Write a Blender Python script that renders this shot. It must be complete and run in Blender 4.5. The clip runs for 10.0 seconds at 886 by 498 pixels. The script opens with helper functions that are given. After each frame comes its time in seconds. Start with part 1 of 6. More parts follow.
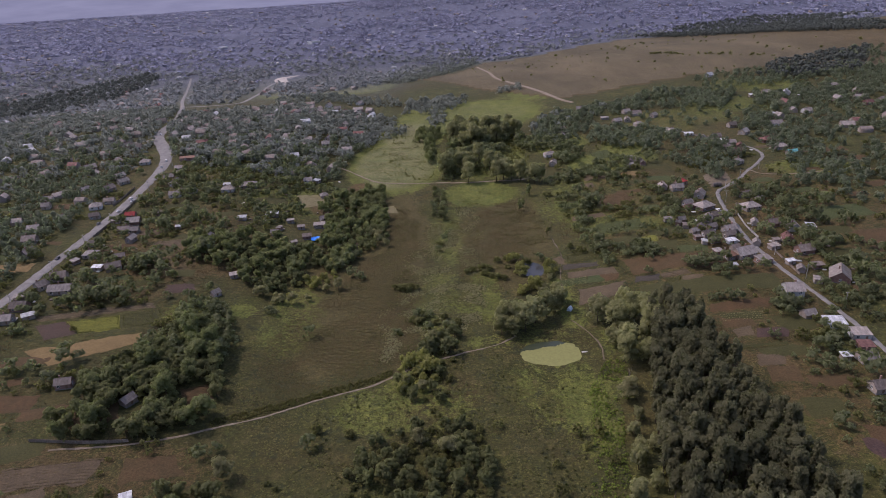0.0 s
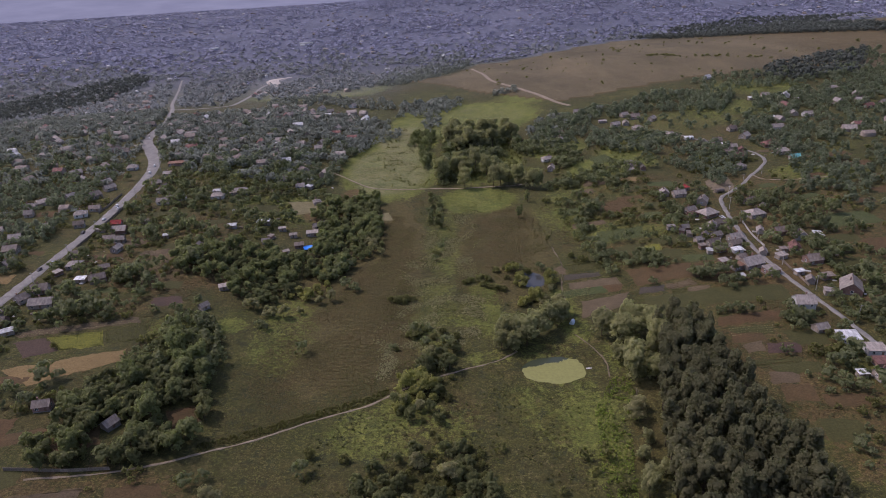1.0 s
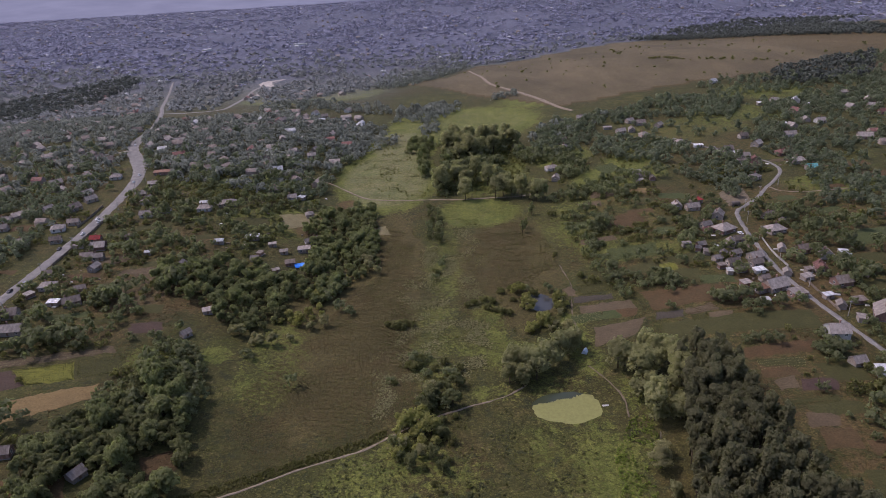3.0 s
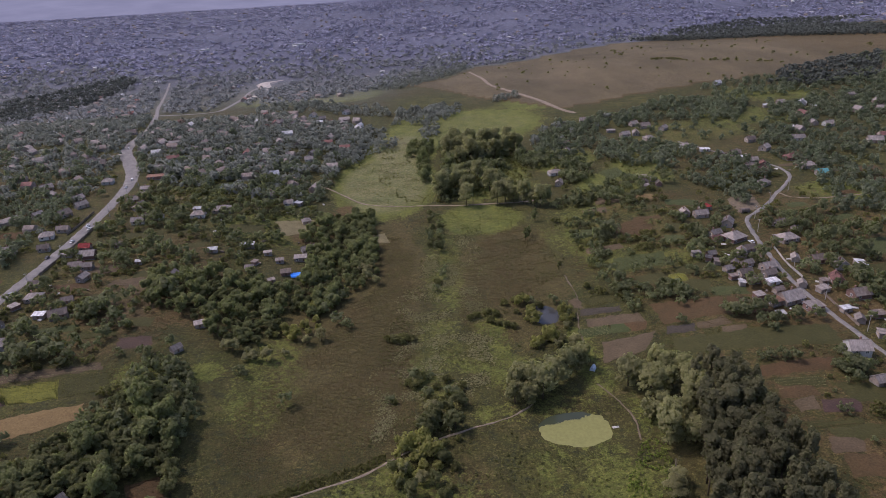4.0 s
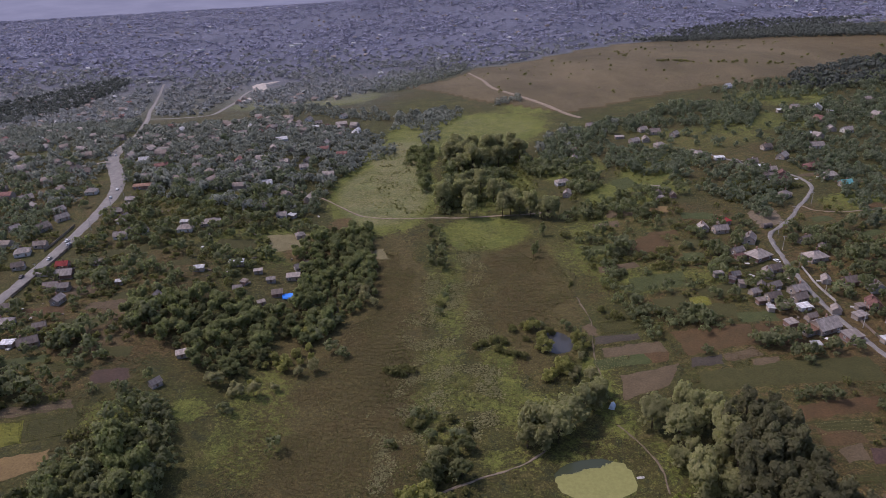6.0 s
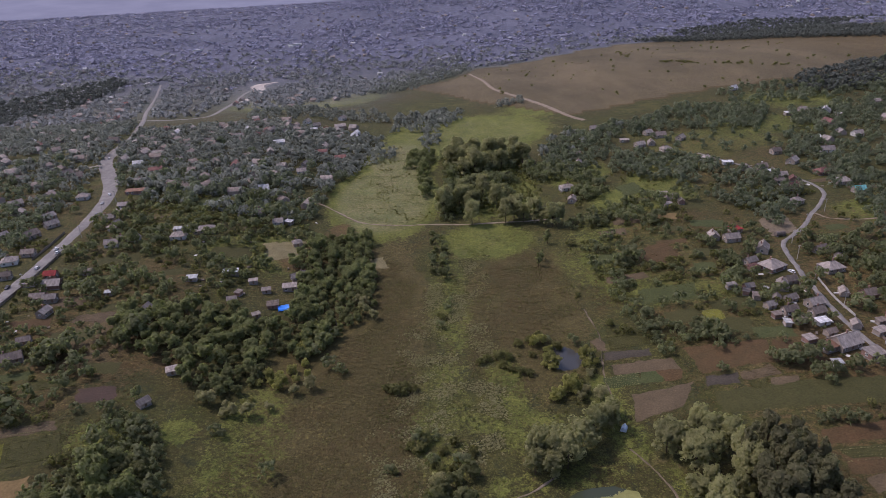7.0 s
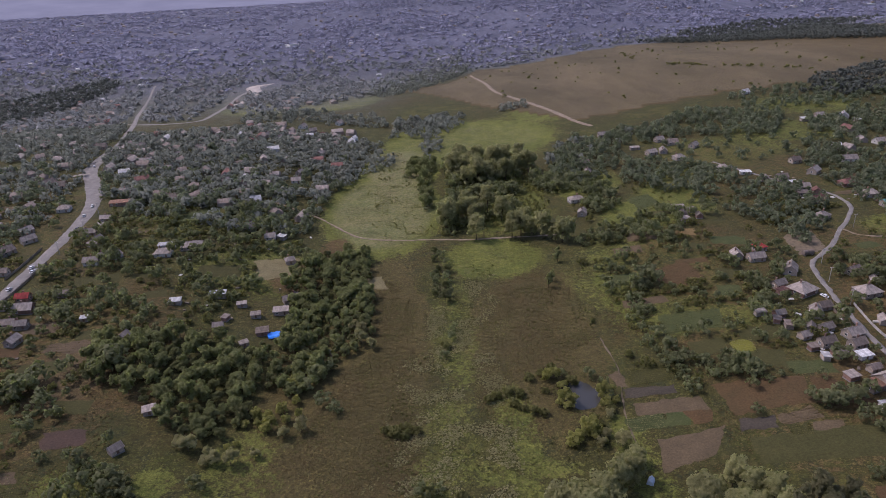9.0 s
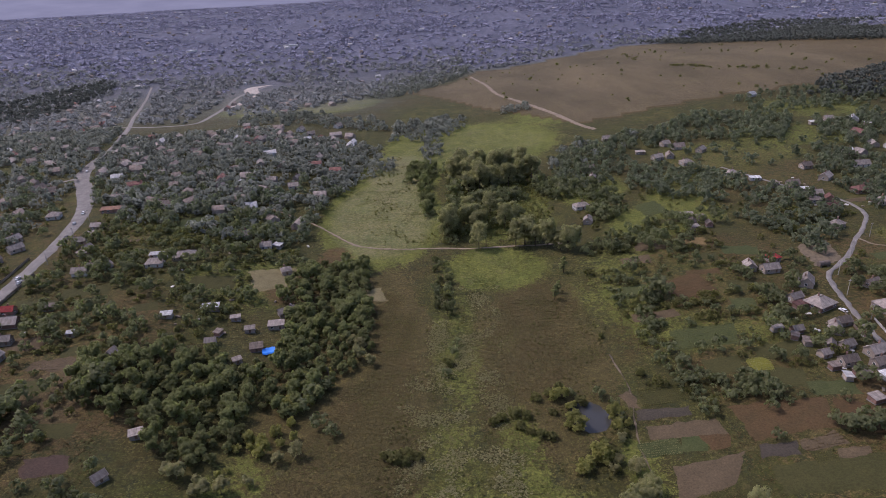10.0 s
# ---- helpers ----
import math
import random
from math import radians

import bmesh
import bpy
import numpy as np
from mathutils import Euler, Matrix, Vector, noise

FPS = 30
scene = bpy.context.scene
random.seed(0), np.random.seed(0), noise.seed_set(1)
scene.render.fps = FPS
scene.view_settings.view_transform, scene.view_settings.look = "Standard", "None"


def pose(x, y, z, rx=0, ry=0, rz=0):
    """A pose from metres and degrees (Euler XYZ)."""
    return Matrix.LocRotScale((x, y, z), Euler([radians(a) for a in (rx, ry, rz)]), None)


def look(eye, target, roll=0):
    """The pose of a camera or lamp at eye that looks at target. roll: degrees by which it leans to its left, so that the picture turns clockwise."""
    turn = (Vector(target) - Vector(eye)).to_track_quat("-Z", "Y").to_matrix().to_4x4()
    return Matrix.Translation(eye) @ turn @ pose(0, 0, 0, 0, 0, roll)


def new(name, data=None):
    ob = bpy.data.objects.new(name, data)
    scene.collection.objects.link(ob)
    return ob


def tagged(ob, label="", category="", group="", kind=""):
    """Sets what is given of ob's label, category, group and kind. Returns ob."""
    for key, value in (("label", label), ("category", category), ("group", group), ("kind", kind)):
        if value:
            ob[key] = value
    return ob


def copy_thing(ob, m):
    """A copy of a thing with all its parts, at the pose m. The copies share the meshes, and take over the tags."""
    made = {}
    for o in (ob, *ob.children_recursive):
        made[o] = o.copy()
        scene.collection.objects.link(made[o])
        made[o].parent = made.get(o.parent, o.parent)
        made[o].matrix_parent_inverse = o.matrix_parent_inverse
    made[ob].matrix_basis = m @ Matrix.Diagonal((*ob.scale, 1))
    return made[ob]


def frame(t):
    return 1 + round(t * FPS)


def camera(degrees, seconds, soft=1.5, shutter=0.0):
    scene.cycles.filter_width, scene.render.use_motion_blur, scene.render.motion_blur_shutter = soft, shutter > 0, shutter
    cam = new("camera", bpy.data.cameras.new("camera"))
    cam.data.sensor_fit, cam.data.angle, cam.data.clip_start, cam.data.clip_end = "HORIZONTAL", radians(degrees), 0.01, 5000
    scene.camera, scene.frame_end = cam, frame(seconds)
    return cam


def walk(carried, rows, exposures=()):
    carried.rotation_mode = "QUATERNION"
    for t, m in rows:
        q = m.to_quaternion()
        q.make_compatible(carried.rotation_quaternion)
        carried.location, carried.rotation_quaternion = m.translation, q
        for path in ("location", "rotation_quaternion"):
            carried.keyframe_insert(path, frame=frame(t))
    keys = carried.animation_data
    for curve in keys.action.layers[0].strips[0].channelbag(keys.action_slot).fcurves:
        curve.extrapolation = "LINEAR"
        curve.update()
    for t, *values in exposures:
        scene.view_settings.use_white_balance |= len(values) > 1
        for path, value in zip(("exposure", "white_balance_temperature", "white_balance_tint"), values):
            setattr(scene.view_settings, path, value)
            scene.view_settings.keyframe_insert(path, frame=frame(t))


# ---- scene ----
cam = camera(67.5, 10.0, soft=0.85)
METRES, EYE = 153.93, 174.0
ROWS = [
    (0.0, 0.0, 0.0, 0.0, -1.22, -24.11, 2.72),
    (0.5, -0.0068, 0.0489, -0.0013, -1.57, -24.08, 2.66),
    (1.0, -0.0129, 0.0978, -0.0025, -1.8, -24.07, 2.62),
    (1.5, -0.0171, 0.1464, -0.0042, -1.98, -24.07, 2.6),
    (2.0, -0.0216, 0.1953, -0.0058, -2.05, -24.05, 2.56),
    (2.5, -0.0247, 0.2441, -0.007, -2.11, -24.05, 2.53),
    (4.0, -0.0324, 0.3928, -0.0102, -2.26, -24.08, 2.47),
    (4.5, -0.0349, 0.4425, -0.0114, -2.29, -24.1, 2.45),
    (5.0, -0.0373, 0.4925, -0.0124, -2.33, -24.13, 2.44),
    (5.5, -0.0393, 0.5426, -0.0139, -2.36, -24.13, 2.42),
    (7.0, -0.0473, 0.6934, -0.0188, -2.42, -24.17, 2.36),
    (7.5, -0.049, 0.7439, -0.0203, -2.45, -24.17, 2.34),
    (8.0, -0.0515, 0.7943, -0.0217, -2.49, -24.19, 2.34),
    (8.5, -0.0539, 0.8448, -0.0225, -2.51, -24.21, 2.32),
    (9.0, -0.0561, 0.8956, -0.0244, -2.52, -24.22, 2.3),
    (9.5, -0.0587, 0.9465, -0.0264, -2.56, -24.2, 2.29),
    (10.0, -0.0606, 0.9974, -0.027, -2.57, -24.21, 2.28),
]
walk(cam, [(t, pose(0, 0, EYE) @ pose(METRES * x, METRES * y, METRES * z, 90 + pitch, roll, yaw)) for t, x, y, z, yaw, pitch, roll in ROWS],
     exposures=[(0.0, 0.0, 6110, 29.0), (10.0, 0.0, 6110, 29.0)])

# ---- light: a high sun ahead and to the left, hazy sky ----
SUN_AZ, SUN_EL = radians(-65), radians(53)
world = bpy.data.worlds.new("world")
world.use_nodes = True
scene.world = world
wn = world.node_tree.nodes
sky = wn.new("ShaderNodeTexSky")
sky.sky_type, sky.sun_disc = "NISHITA", False
sky.sun_elevation, sky.sun_rotation = SUN_EL, SUN_AZ
sky.air_density, sky.dust_density, sky.ozone_density = 1.2, 3.0, 1.0
wn["Background"].inputs["Strength"].default_value = 0.15
world.node_tree.links.new(sky.outputs[0], wn["Background"].inputs["Color"])
sun = new("sun", bpy.data.lights.new("sun", "SUN"))
sun.data.energy, sun.data.angle, sun.data.color = 1.78, radians(1.0), (1.0, 0.95, 0.87)
sun_way = Vector((math.sin(SUN_AZ) * math.cos(SUN_EL), math.cos(SUN_AZ) * math.cos(SUN_EL), math.sin(SUN_EL)))
sun.matrix_world = look(sun_way * 500, (0, 0, 0))


GREEN_POND, DARK_POND = (54.5, 281.4, 17.4, 10.0), (56.5, 377.0, 8.0, 9.4)  # x, y and half-widths


# ---- materials ----
class Nodes:
    """A small builder of node materials."""

    def __init__(self, name):
        self.mat = bpy.data.materials.new(name)
        self.mat.use_nodes = True
        self.tree = self.mat.node_tree
        self.bsdf = self.tree.nodes["Principled BSDF"]
        self.bsdf.inputs["Specular IOR Level"].default_value = 0.25

    def link(self, a, b):
        self.tree.links.new(a, b)

    def node(self, kind, **kw):
        n = self.tree.nodes.new(kind)
        for k, v in kw.items():
            n.inputs[k].default_value = v
        return n

    def place(self):
        return self.node("ShaderNodeNewGeometry").outputs["Position"]

    def local(self):
        return self.node("ShaderNodeTexCoord").outputs["Object"]

    def noise(self, vec, scale, detail=4.0, rough=0.6):
        n = self.node("ShaderNodeTexNoise", Scale=scale, Detail=detail, Roughness=rough)
        self.link(vec, n.inputs["Vector"])
        return n.outputs["Fac"]

    def stretched(self, vec, scale):
        n = self.node("ShaderNodeMapping")
        n.inputs["Scale"].default_value = scale
        self.link(vec, n.inputs["Vector"])
        return n.outputs["Vector"]

    def ramp(self, fac, *stops):
        n = self.node("ShaderNodeValToRGB")
        e = n.color_ramp.elements
        while len(e) < len(stops):
            e.new(0.5)
        for el, (p, c) in zip(e, stops):
            el.position, el.color = p, (*c, 1)
        self.link(fac, n.inputs["Fac"])
        return n.outputs["Color"]

    def value(self, fac, lo, hi, a=0.0, b=1.0):
        n = self.node("ShaderNodeMapRange")
        n.inputs["From Min"].default_value, n.inputs["From Max"].default_value = lo, hi
        n.inputs["To Min"].default_value, n.inputs["To Max"].default_value = a, b
        self.link(fac, n.inputs["Value"])
        return n.outputs["Result"]

    def mix(self, fac, a, b, mode="MIX"):
        n = self.tree.nodes.new("ShaderNodeMix")
        n.data_type, n.blend_type = "RGBA", mode
        for sock, v in ((n.inputs[0], fac), (n.inputs[6], a), (n.inputs[7], b)):
            if isinstance(v, (int, float)):
                sock.default_value = v
            elif isinstance(v, tuple):
                sock.default_value = (*v, 1)
            else:
                self.link(v, sock)
        return n.outputs[2]

    def maths(self, op, a, b):
        n = self.tree.nodes.new("ShaderNodeMath")
        n.operation = op
        for sock, v in zip(n.inputs, (a, b)):
            if isinstance(v, (int, float)):
                sock.default_value = v
            else:
                self.link(v, sock)
        return n.outputs[0]

    def bump(self, fac, distance, strength=1.0):
        n = self.node("ShaderNodeBump", Strength=strength, Distance=distance)
        self.link(fac, n.inputs["Height"])
        self.link(n.outputs[0], self.bsdf.inputs["Normal"])

    def done(self, colour, rough=0.9, metal=0.0):
        if isinstance(colour, tuple):
            self.bsdf.inputs["Base Color"].default_value = (*colour, 1)
        else:
            self.link(colour, self.bsdf.inputs["Base Color"])
        self.bsdf.inputs["Roughness"].default_value = rough
        self.bsdf.inputs["Metallic"].default_value = metal
        return self.mat


def shade(c, k):
    return tuple(min(1.0, v * k) for v in c)


def mat_plain(name, c, scale=0.6, spread=0.35, rough=0.85, metal=0.0, by_object=True):
    """A weathered surface: stains at two scales, and a shade that differs from object to object."""
    n = Nodes(name)
    p = n.place()
    big = n.value(n.noise(p, scale), 0.3, 0.7)
    col = n.mix(big, shade(c, 1 - spread), shade(c, 1 + spread))
    fine = n.value(n.noise(p, scale * 9, 2), 0.25, 0.75, 0.72, 1.2)
    col = n.mix(1.0, col, fine, "MULTIPLY")
    if by_object:
        r = n.value(n.node("ShaderNodeObjectInfo").outputs["Random"], 0, 1, 0.78, 1.2)
        col = n.mix(1.0, col, r, "MULTIPLY")
    n.bump(n.noise(p, scale * 6), 0.03)
    return n.done(col, rough, metal)


def mat_leaf(name, dark, light, gloss=0.55, warm=0.25, through_tint=(0.92, 1.05, 0.72), thin=0.62):
    """Foliage: each leaf clump its own shade, each tree its own hue."""
    n = Nodes(name)
    isl = n.node("ShaderNodeNewGeometry").outputs["Random Per Island"]
    col = n.mix(n.value(isl, 0, 1), dark, light)
    r = n.node("ShaderNodeObjectInfo").outputs["Random"]
    col = n.mix(n.value(r, 0, 1, 0, warm), col, (0.16, 0.13, 0.055))
    patch = n.value(n.noise(n.place(), 0.05, 2), 0.3, 0.7, 0.8, 1.2)
    col = n.mix(1.0, col, patch, "MULTIPLY")
    n.done(col, gloss)
    n.bsdf.inputs["Specular IOR Level"].default_value = 0.1
    n.bsdf.inputs["Sheen Weight"].default_value = 0.08
    n.bsdf.inputs["Sheen Roughness"].default_value = 0.6
    n.bsdf.inputs["Sheen Tint"].default_value = (0.85, 0.85, 0.75, 1)
    tr = n.node("ShaderNodeBsdfTranslucent")
    n.link(n.mix(1.0, col, through_tint, "MULTIPLY"), tr.inputs["Color"])
    ms = n.node("ShaderNodeMixShader", Fac=thin)
    n.link(n.bsdf.outputs[0], ms.inputs[1])
    n.link(tr.outputs[0], ms.inputs[2])
    n.link(ms.outputs[0], n.tree.nodes["Material Output"].inputs["Surface"])
    return n.mat


def mat_tuft(name, a, b, c):
    n = Nodes(name)
    isl = n.node("ShaderNodeNewGeometry").outputs["Random Per Island"]
    p = n.place()
    col = n.mix(n.value(isl, 0, 1), a, b)
    col = n.mix(n.value(n.noise(p, 0.035, 5), 0.42, 0.62), col, c)
    n.done(col, 0.8)
    tr = n.node("ShaderNodeBsdfTranslucent")
    n.link(col, tr.inputs["Color"])
    ms = n.node("ShaderNodeMixShader", Fac=0.35)
    n.link(n.bsdf.outputs[0], ms.inputs[1])
    n.link(tr.outputs[0], ms.inputs[2])
    n.link(ms.outputs[0], n.tree.nodes["Material Output"].inputs["Surface"])
    return n.mat


def mat_ground():
    """Meadow and rough ground; zone colours say what grows where, zone alpha where haze is painted in."""
    n = Nodes("meadow_ground")
    p = n.place()
    at = n.tree.nodes.new("ShaderNodeAttribute")
    at.attribute_name = "zone"
    sep = n.tree.nodes.new("ShaderNodeSeparateColor")
    n.link(at.outputs["Color"], sep.inputs[0])
    wide = n.value(n.noise(p, 0.012, 4), 0.35, 0.65)
    mid = n.value(n.noise(p, 0.07, 6, 0.65), 0.32, 0.68)
    fine = n.noise(p, 0.55, 6, 0.7)
    base = n.ramp(n.noise(p, 0.022, 6, 0.68), (0.36, (0.068, 0.050, 0.019)), (0.45, (0.056, 0.051, 0.016)), (0.54, (0.047, 0.054, 0.013)), (0.63, (0.092, 0.090, 0.023)))
    base = n.mix(n.maths("MULTIPLY", wide, 0.4), base, (0.074, 0.055, 0.027))
    base = n.mix(n.maths("MULTIPLY", mid, 0.8), base, (0.048, 0.045, 0.018))
    lumps = n.noise(p, 0.16, 5, 0.7)
    base = n.mix(n.value(lumps, 0.54, 0.62, 0, 0.85), base, (0.036, 0.040, 0.019))
    base = n.mix(n.value(lumps, 0.43, 0.35, 0, 0.6), base, (0.112, 0.090, 0.042))
    ragged = n.maths("ADD", n.value(n.noise(p, 0.05, 8, 0.78), 0.25, 0.75, -0.45, 0.45), n.value(n.noise(p, 0.4, 6, 0.75), 0.3, 0.7, -0.4, 0.4))

    def zone(ch):
        return n.value(n.maths("ADD", sep.outputs[ch], ragged), 0.32, 0.68)
    reed = n.mix(mid, (0.090, 0.068, 0.031), (0.064, 0.053, 0.022))
    lush = n.mix(mid, (0.078, 0.094, 0.023), (0.146, 0.150, 0.041))
    dry = n.mix(n.value(n.noise(n.stretched(p, (1.0, 2.6, 1.0)), 0.012, 6, 0.7), 0.35, 0.65), (0.108, 0.070, 0.036), (0.074, 0.050, 0.025))
    base = n.mix(zone(0), base, reed)
    base = n.mix(zone(1), base, lush)
    meadow = n.mix(n.value(n.noise(p, 0.045, 7, 0.72), 0.36, 0.64), (0.190, 0.170, 0.100), n.mix(mid, (0.114, 0.130, 0.062), (0.162, 0.164, 0.088)))
    base = n.mix(n.value(n.maths("ADD", sep.outputs[1], ragged), 1.15, 2.2), base, meadow)
    base = n.mix(zone(2), base, dry)
    steppe = n.mix(n.value(n.noise(n.stretched(p, (1.0, 0.3, 1.0)), 0.01, 7, 0.7), 0.34, 0.66), (0.148, 0.112, 0.080), (0.072, 0.057, 0.040))
    base = n.mix(n.value(n.maths("ADD", sep.outputs[2], n.maths("MULTIPLY", ragged, 0.14)), 0.84, 0.98), base, steppe)
    # haze and the shade between trees are painted into these two woodland tones
    near_haze_ground = n.mix(n.value(n.noise(p, 0.02, 7, 0.7), 0.40, 0.60), (0.074, 0.082, 0.066), (0.124, 0.122, 0.098))
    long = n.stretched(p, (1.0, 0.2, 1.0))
    far_haze_ground = n.mix(n.maths("ADD", n.value(n.noise(long, 0.045, 5, 0.62), 0.38, 0.62, 0, 0.7), n.value(n.noise(p, 0.0035, 4, 0.6), 0.36, 0.64, -0.1, 0.4)), (0.072, 0.077, 0.108), (0.134, 0.136, 0.182))
    base = n.mix(n.value(n.maths("ADD", at.outputs["Alpha"], n.maths("MULTIPLY", ragged, 0.4)), 0.12, 0.5), base, near_haze_ground)
    base = n.mix(n.value(n.maths("ADD", at.outputs["Alpha"], n.maths("MULTIPLY", ragged, 0.3)), 0.55, 1.0), base, far_haze_ground)
    tips = n.maths("MULTIPLY", n.value(n.noise(p, 0.8, 5, 0.75), 0.52, 0.64), n.value(n.noise(p, 0.03, 5, 0.7), 0.36, 0.58))
    base = n.mix(n.maths("MULTIPLY", tips, n.value(at.outputs["Alpha"], 0.0, 0.25, 0.5, 0.0)), base, (0.170, 0.150, 0.052))
    dips = n.value(n.noise(p, 0.45, 6, 0.8), 0.40, 0.30)
    base = n.mix(n.maths("MULTIPLY", dips, 0.35), base, (0.030, 0.034, 0.016))
    col = n.mix(1.0, base, n.value(fine, 0.3, 0.7, 0.62, 1.38), "MULTIPLY")
    speck = n.noise(p, 1.6, 3, 0.6)
    col = n.mix(1.0, col, n.value(speck, 0.3, 0.7, 0.7, 1.3), "MULTIPLY")
    # outside the haze mask the ground is a little darker and less blue
    col = n.mix(n.value(at.outputs["Alpha"], 0.0, 0.3, 1.0, 0.0), col, n.mix(1.0, col, (0.95, 0.965, 0.74), "MULTIPLY"))
    n.bump(n.noise(p, 0.35, 6, 0.7), 0.9)
    return n.done(col, 0.95)


def mat_field(name, a, b):
    """Garden and field soil or crop."""
    n = Nodes(name)
    p = n.place()
    col = n.mix(n.value(n.noise(p, 0.16, 5, 0.65), 0.3, 0.7), a, b)
    r = n.node("ShaderNodeObjectInfo").outputs["Random"]
    col = n.mix(n.value(r, 0, 1, 0, 0.12), col, (0.10, 0.095, 0.04))
    fine = n.noise(p, 1.2, 5, 0.7)
    col = n.mix(1.0, col, n.value(fine, 0.25, 0.75, 0.6, 1.4), "MULTIPLY")
    n.bump(fine, 0.35)
    return n.done(col, 0.95)


def mat_slate(name, c, rib=1.1):
    """Corrugated sheets: ribs down the slope, lichen and rain streaks."""
    n = Nodes(name)
    p = n.local()
    col = n.mix(n.value(n.noise(p, 0.5, 5, 0.65), 0.3, 0.7), shade(c, 0.62), shade(c, 1.25))
    streak = n.noise(n.stretched(p, (2.2, 0.3, 0.3)), 1.0, 3)
    col = n.mix(1.0, col, n.value(streak, 0.3, 0.7, 0.75, 1.2), "MULTIPLY")
    r = n.value(n.node("ShaderNodeObjectInfo").outputs["Random"], 0, 1, 0.7, 1.25)
    col = n.mix(1.0, col, r, "MULTIPLY")
    w = n.node("ShaderNodeTexWave", Scale=rib)
    n.link(p, w.inputs["Vector"])
    n.bump(w.outputs["Fac"], 0.05)
    return n.done(col, 0.8)


M_GROUND = mat_ground()
M_ROAD = mat_plain("dusty_asphalt", (0.212, 0.196, 0.178), 0.25, 0.22, 0.9, by_object=False)
M_LANE = mat_plain("worn_lane", (0.26, 0.235, 0.20), 0.3, 0.25, 0.95, by_object=False)
M_DIRT = mat_plain("trodden_dirt", (0.24, 0.19, 0.135), 0.35, 0.3, 0.95, by_object=False)
M_TRAIL = mat_plain("earthen_trail", (0.150, 0.118, 0.078), 0.5, 0.3, 0.95, by_object=False)
M_CHALK = mat_plain("pale_rubble", (0.42, 0.37, 0.32), 0.2, 0.25, 0.95, by_object=False)
M_BARK = mat_plain("bark", (0.10, 0.075, 0.052), 2.0, 0.35, 0.95)
M_DEAD = mat_plain("dead_wood", (0.22, 0.19, 0.165), 2.0, 0.3, 0.95)
M_WILLOW = mat_leaf("willow_leaves", (0.284, 0.269, 0.133), (0.418, 0.384, 0.196), 0.5, 0.15)
M_OLDWILLOW = mat_leaf("old_willow_leaves", (0.278, 0.272, 0.126), (0.415, 0.396, 0.196), 0.5, 0.10)
M_POPLAR = mat_leaf("poplar_leaves", (0.132, 0.128, 0.070), (0.195, 0.190, 0.104), 0.55, 0.14)
M_ORCHARD = mat_leaf("fruit_tree_leaves", (0.148, 0.159, 0.067), (0.219, 0.223, 0.095), 0.5, 0.16)
M_BROAD = mat_leaf("broad_leaves", (0.197, 0.217, 0.092), (0.291, 0.304, 0.129), 0.5, 0.16)
M_SHRUB = mat_leaf("shrub_leaves", (0.142, 0.146, 0.050), (0.225, 0.218, 0.079), 0.6, 0.3)
M_SALLOW = mat_leaf("sallow_leaves", (0.249, 0.248, 0.077), (0.403, 0.379, 0.127), 0.55, 0.15)
# a trace of haze in the colour: bluer than the near leaves
M_MIDLEAF = mat_leaf("mid_garden_leaves_hazed", (0.161, 0.178, 0.114), (0.235, 0.252, 0.166), 0.55, 0.0, (0.9, 1.05, 0.8))
M_GARDEN = mat_leaf("walnut_and_cherry_leaves", (0.166, 0.178, 0.090), (0.244, 0.254, 0.130), 0.55, 0.0)
# distant haze painted into the leaf colour: pale and bluish
M_FARLEAF_HAZED = mat_leaf("far_woods_leaves_hazed", (0.259, 0.266, 0.357), (0.320, 0.325, 0.425), 0.8, 0.0, (1, 1, 1), 0.3)
# light haze mixed into the colour, greyer than the near trees
M_OFFLEAF_HAZED = mat_leaf("village_tree_leaves_hazed", (0.185, 0.203, 0.165), (0.260, 0.277, 0.227), 0.6, 0.03, (0.95, 1.0, 0.95), 0.4)
# town trees: the veil of haze is part of this leaf tone
M_HAZELEAF = mat_leaf("haze_painted_woods_leaves", (0.218, 0.232, 0.230), (0.279, 0.292, 0.278), 0.75, 0.0, (1, 1, 1), 0.35)
M_BELT = mat_leaf("belt_leaves", (0.086, 0.098, 0.082), (0.124, 0.136, 0.112), 0.7, 0.0, (1, 1, 1), 0.35)
M_NETTLE = mat_leaf("nettle_leaves", (0.165, 0.215, 0.042), (0.250, 0.300, 0.066), 0.6, 0.0)
M_TUSSOCK = mat_leaf("tussock_blades", (0.091, 0.089, 0.032), (0.176, 0.166, 0.069), 0.7, 0.0)
M_TUFT = mat_tuft("weeds", (0.090, 0.092, 0.028), (0.160, 0.148, 0.052), (0.112, 0.120, 0.032))
M_REED = mat_tuft("reeds", (0.104, 0.078, 0.036), (0.146, 0.114, 0.052), (0.118, 0.100, 0.040))
M_DRYTUFT = mat_tuft("dry_tufts", (0.092, 0.070, 0.032), (0.160, 0.120, 0.052), (0.112, 0.084, 0.036))
M_SEDGE = mat_tuft("pale_sedge", (0.185, 0.185, 0.075), (0.310, 0.285, 0.150), (0.215, 0.200, 0.090))
M_SLATE = mat_slate("grey_slate_roof", (0.290, 0.248, 0.216))
M_SLATE_D = mat_slate("dark_slate_roof", (0.205, 0.165, 0.138))
M_RED = mat_slate("red_metal_roof", (0.36, 0.055, 0.05), 1.6)
M_BROWN = mat_slate("brown_metal_roof", (0.17, 0.085, 0.07), 1.6)
M_WHITE_R = mat_slate("white_metal_roof", (0.62, 0.61, 0.60), 1.6)
M_TURQ = mat_slate("turquoise_metal_roof", (0.16, 0.42, 0.40), 1.6)
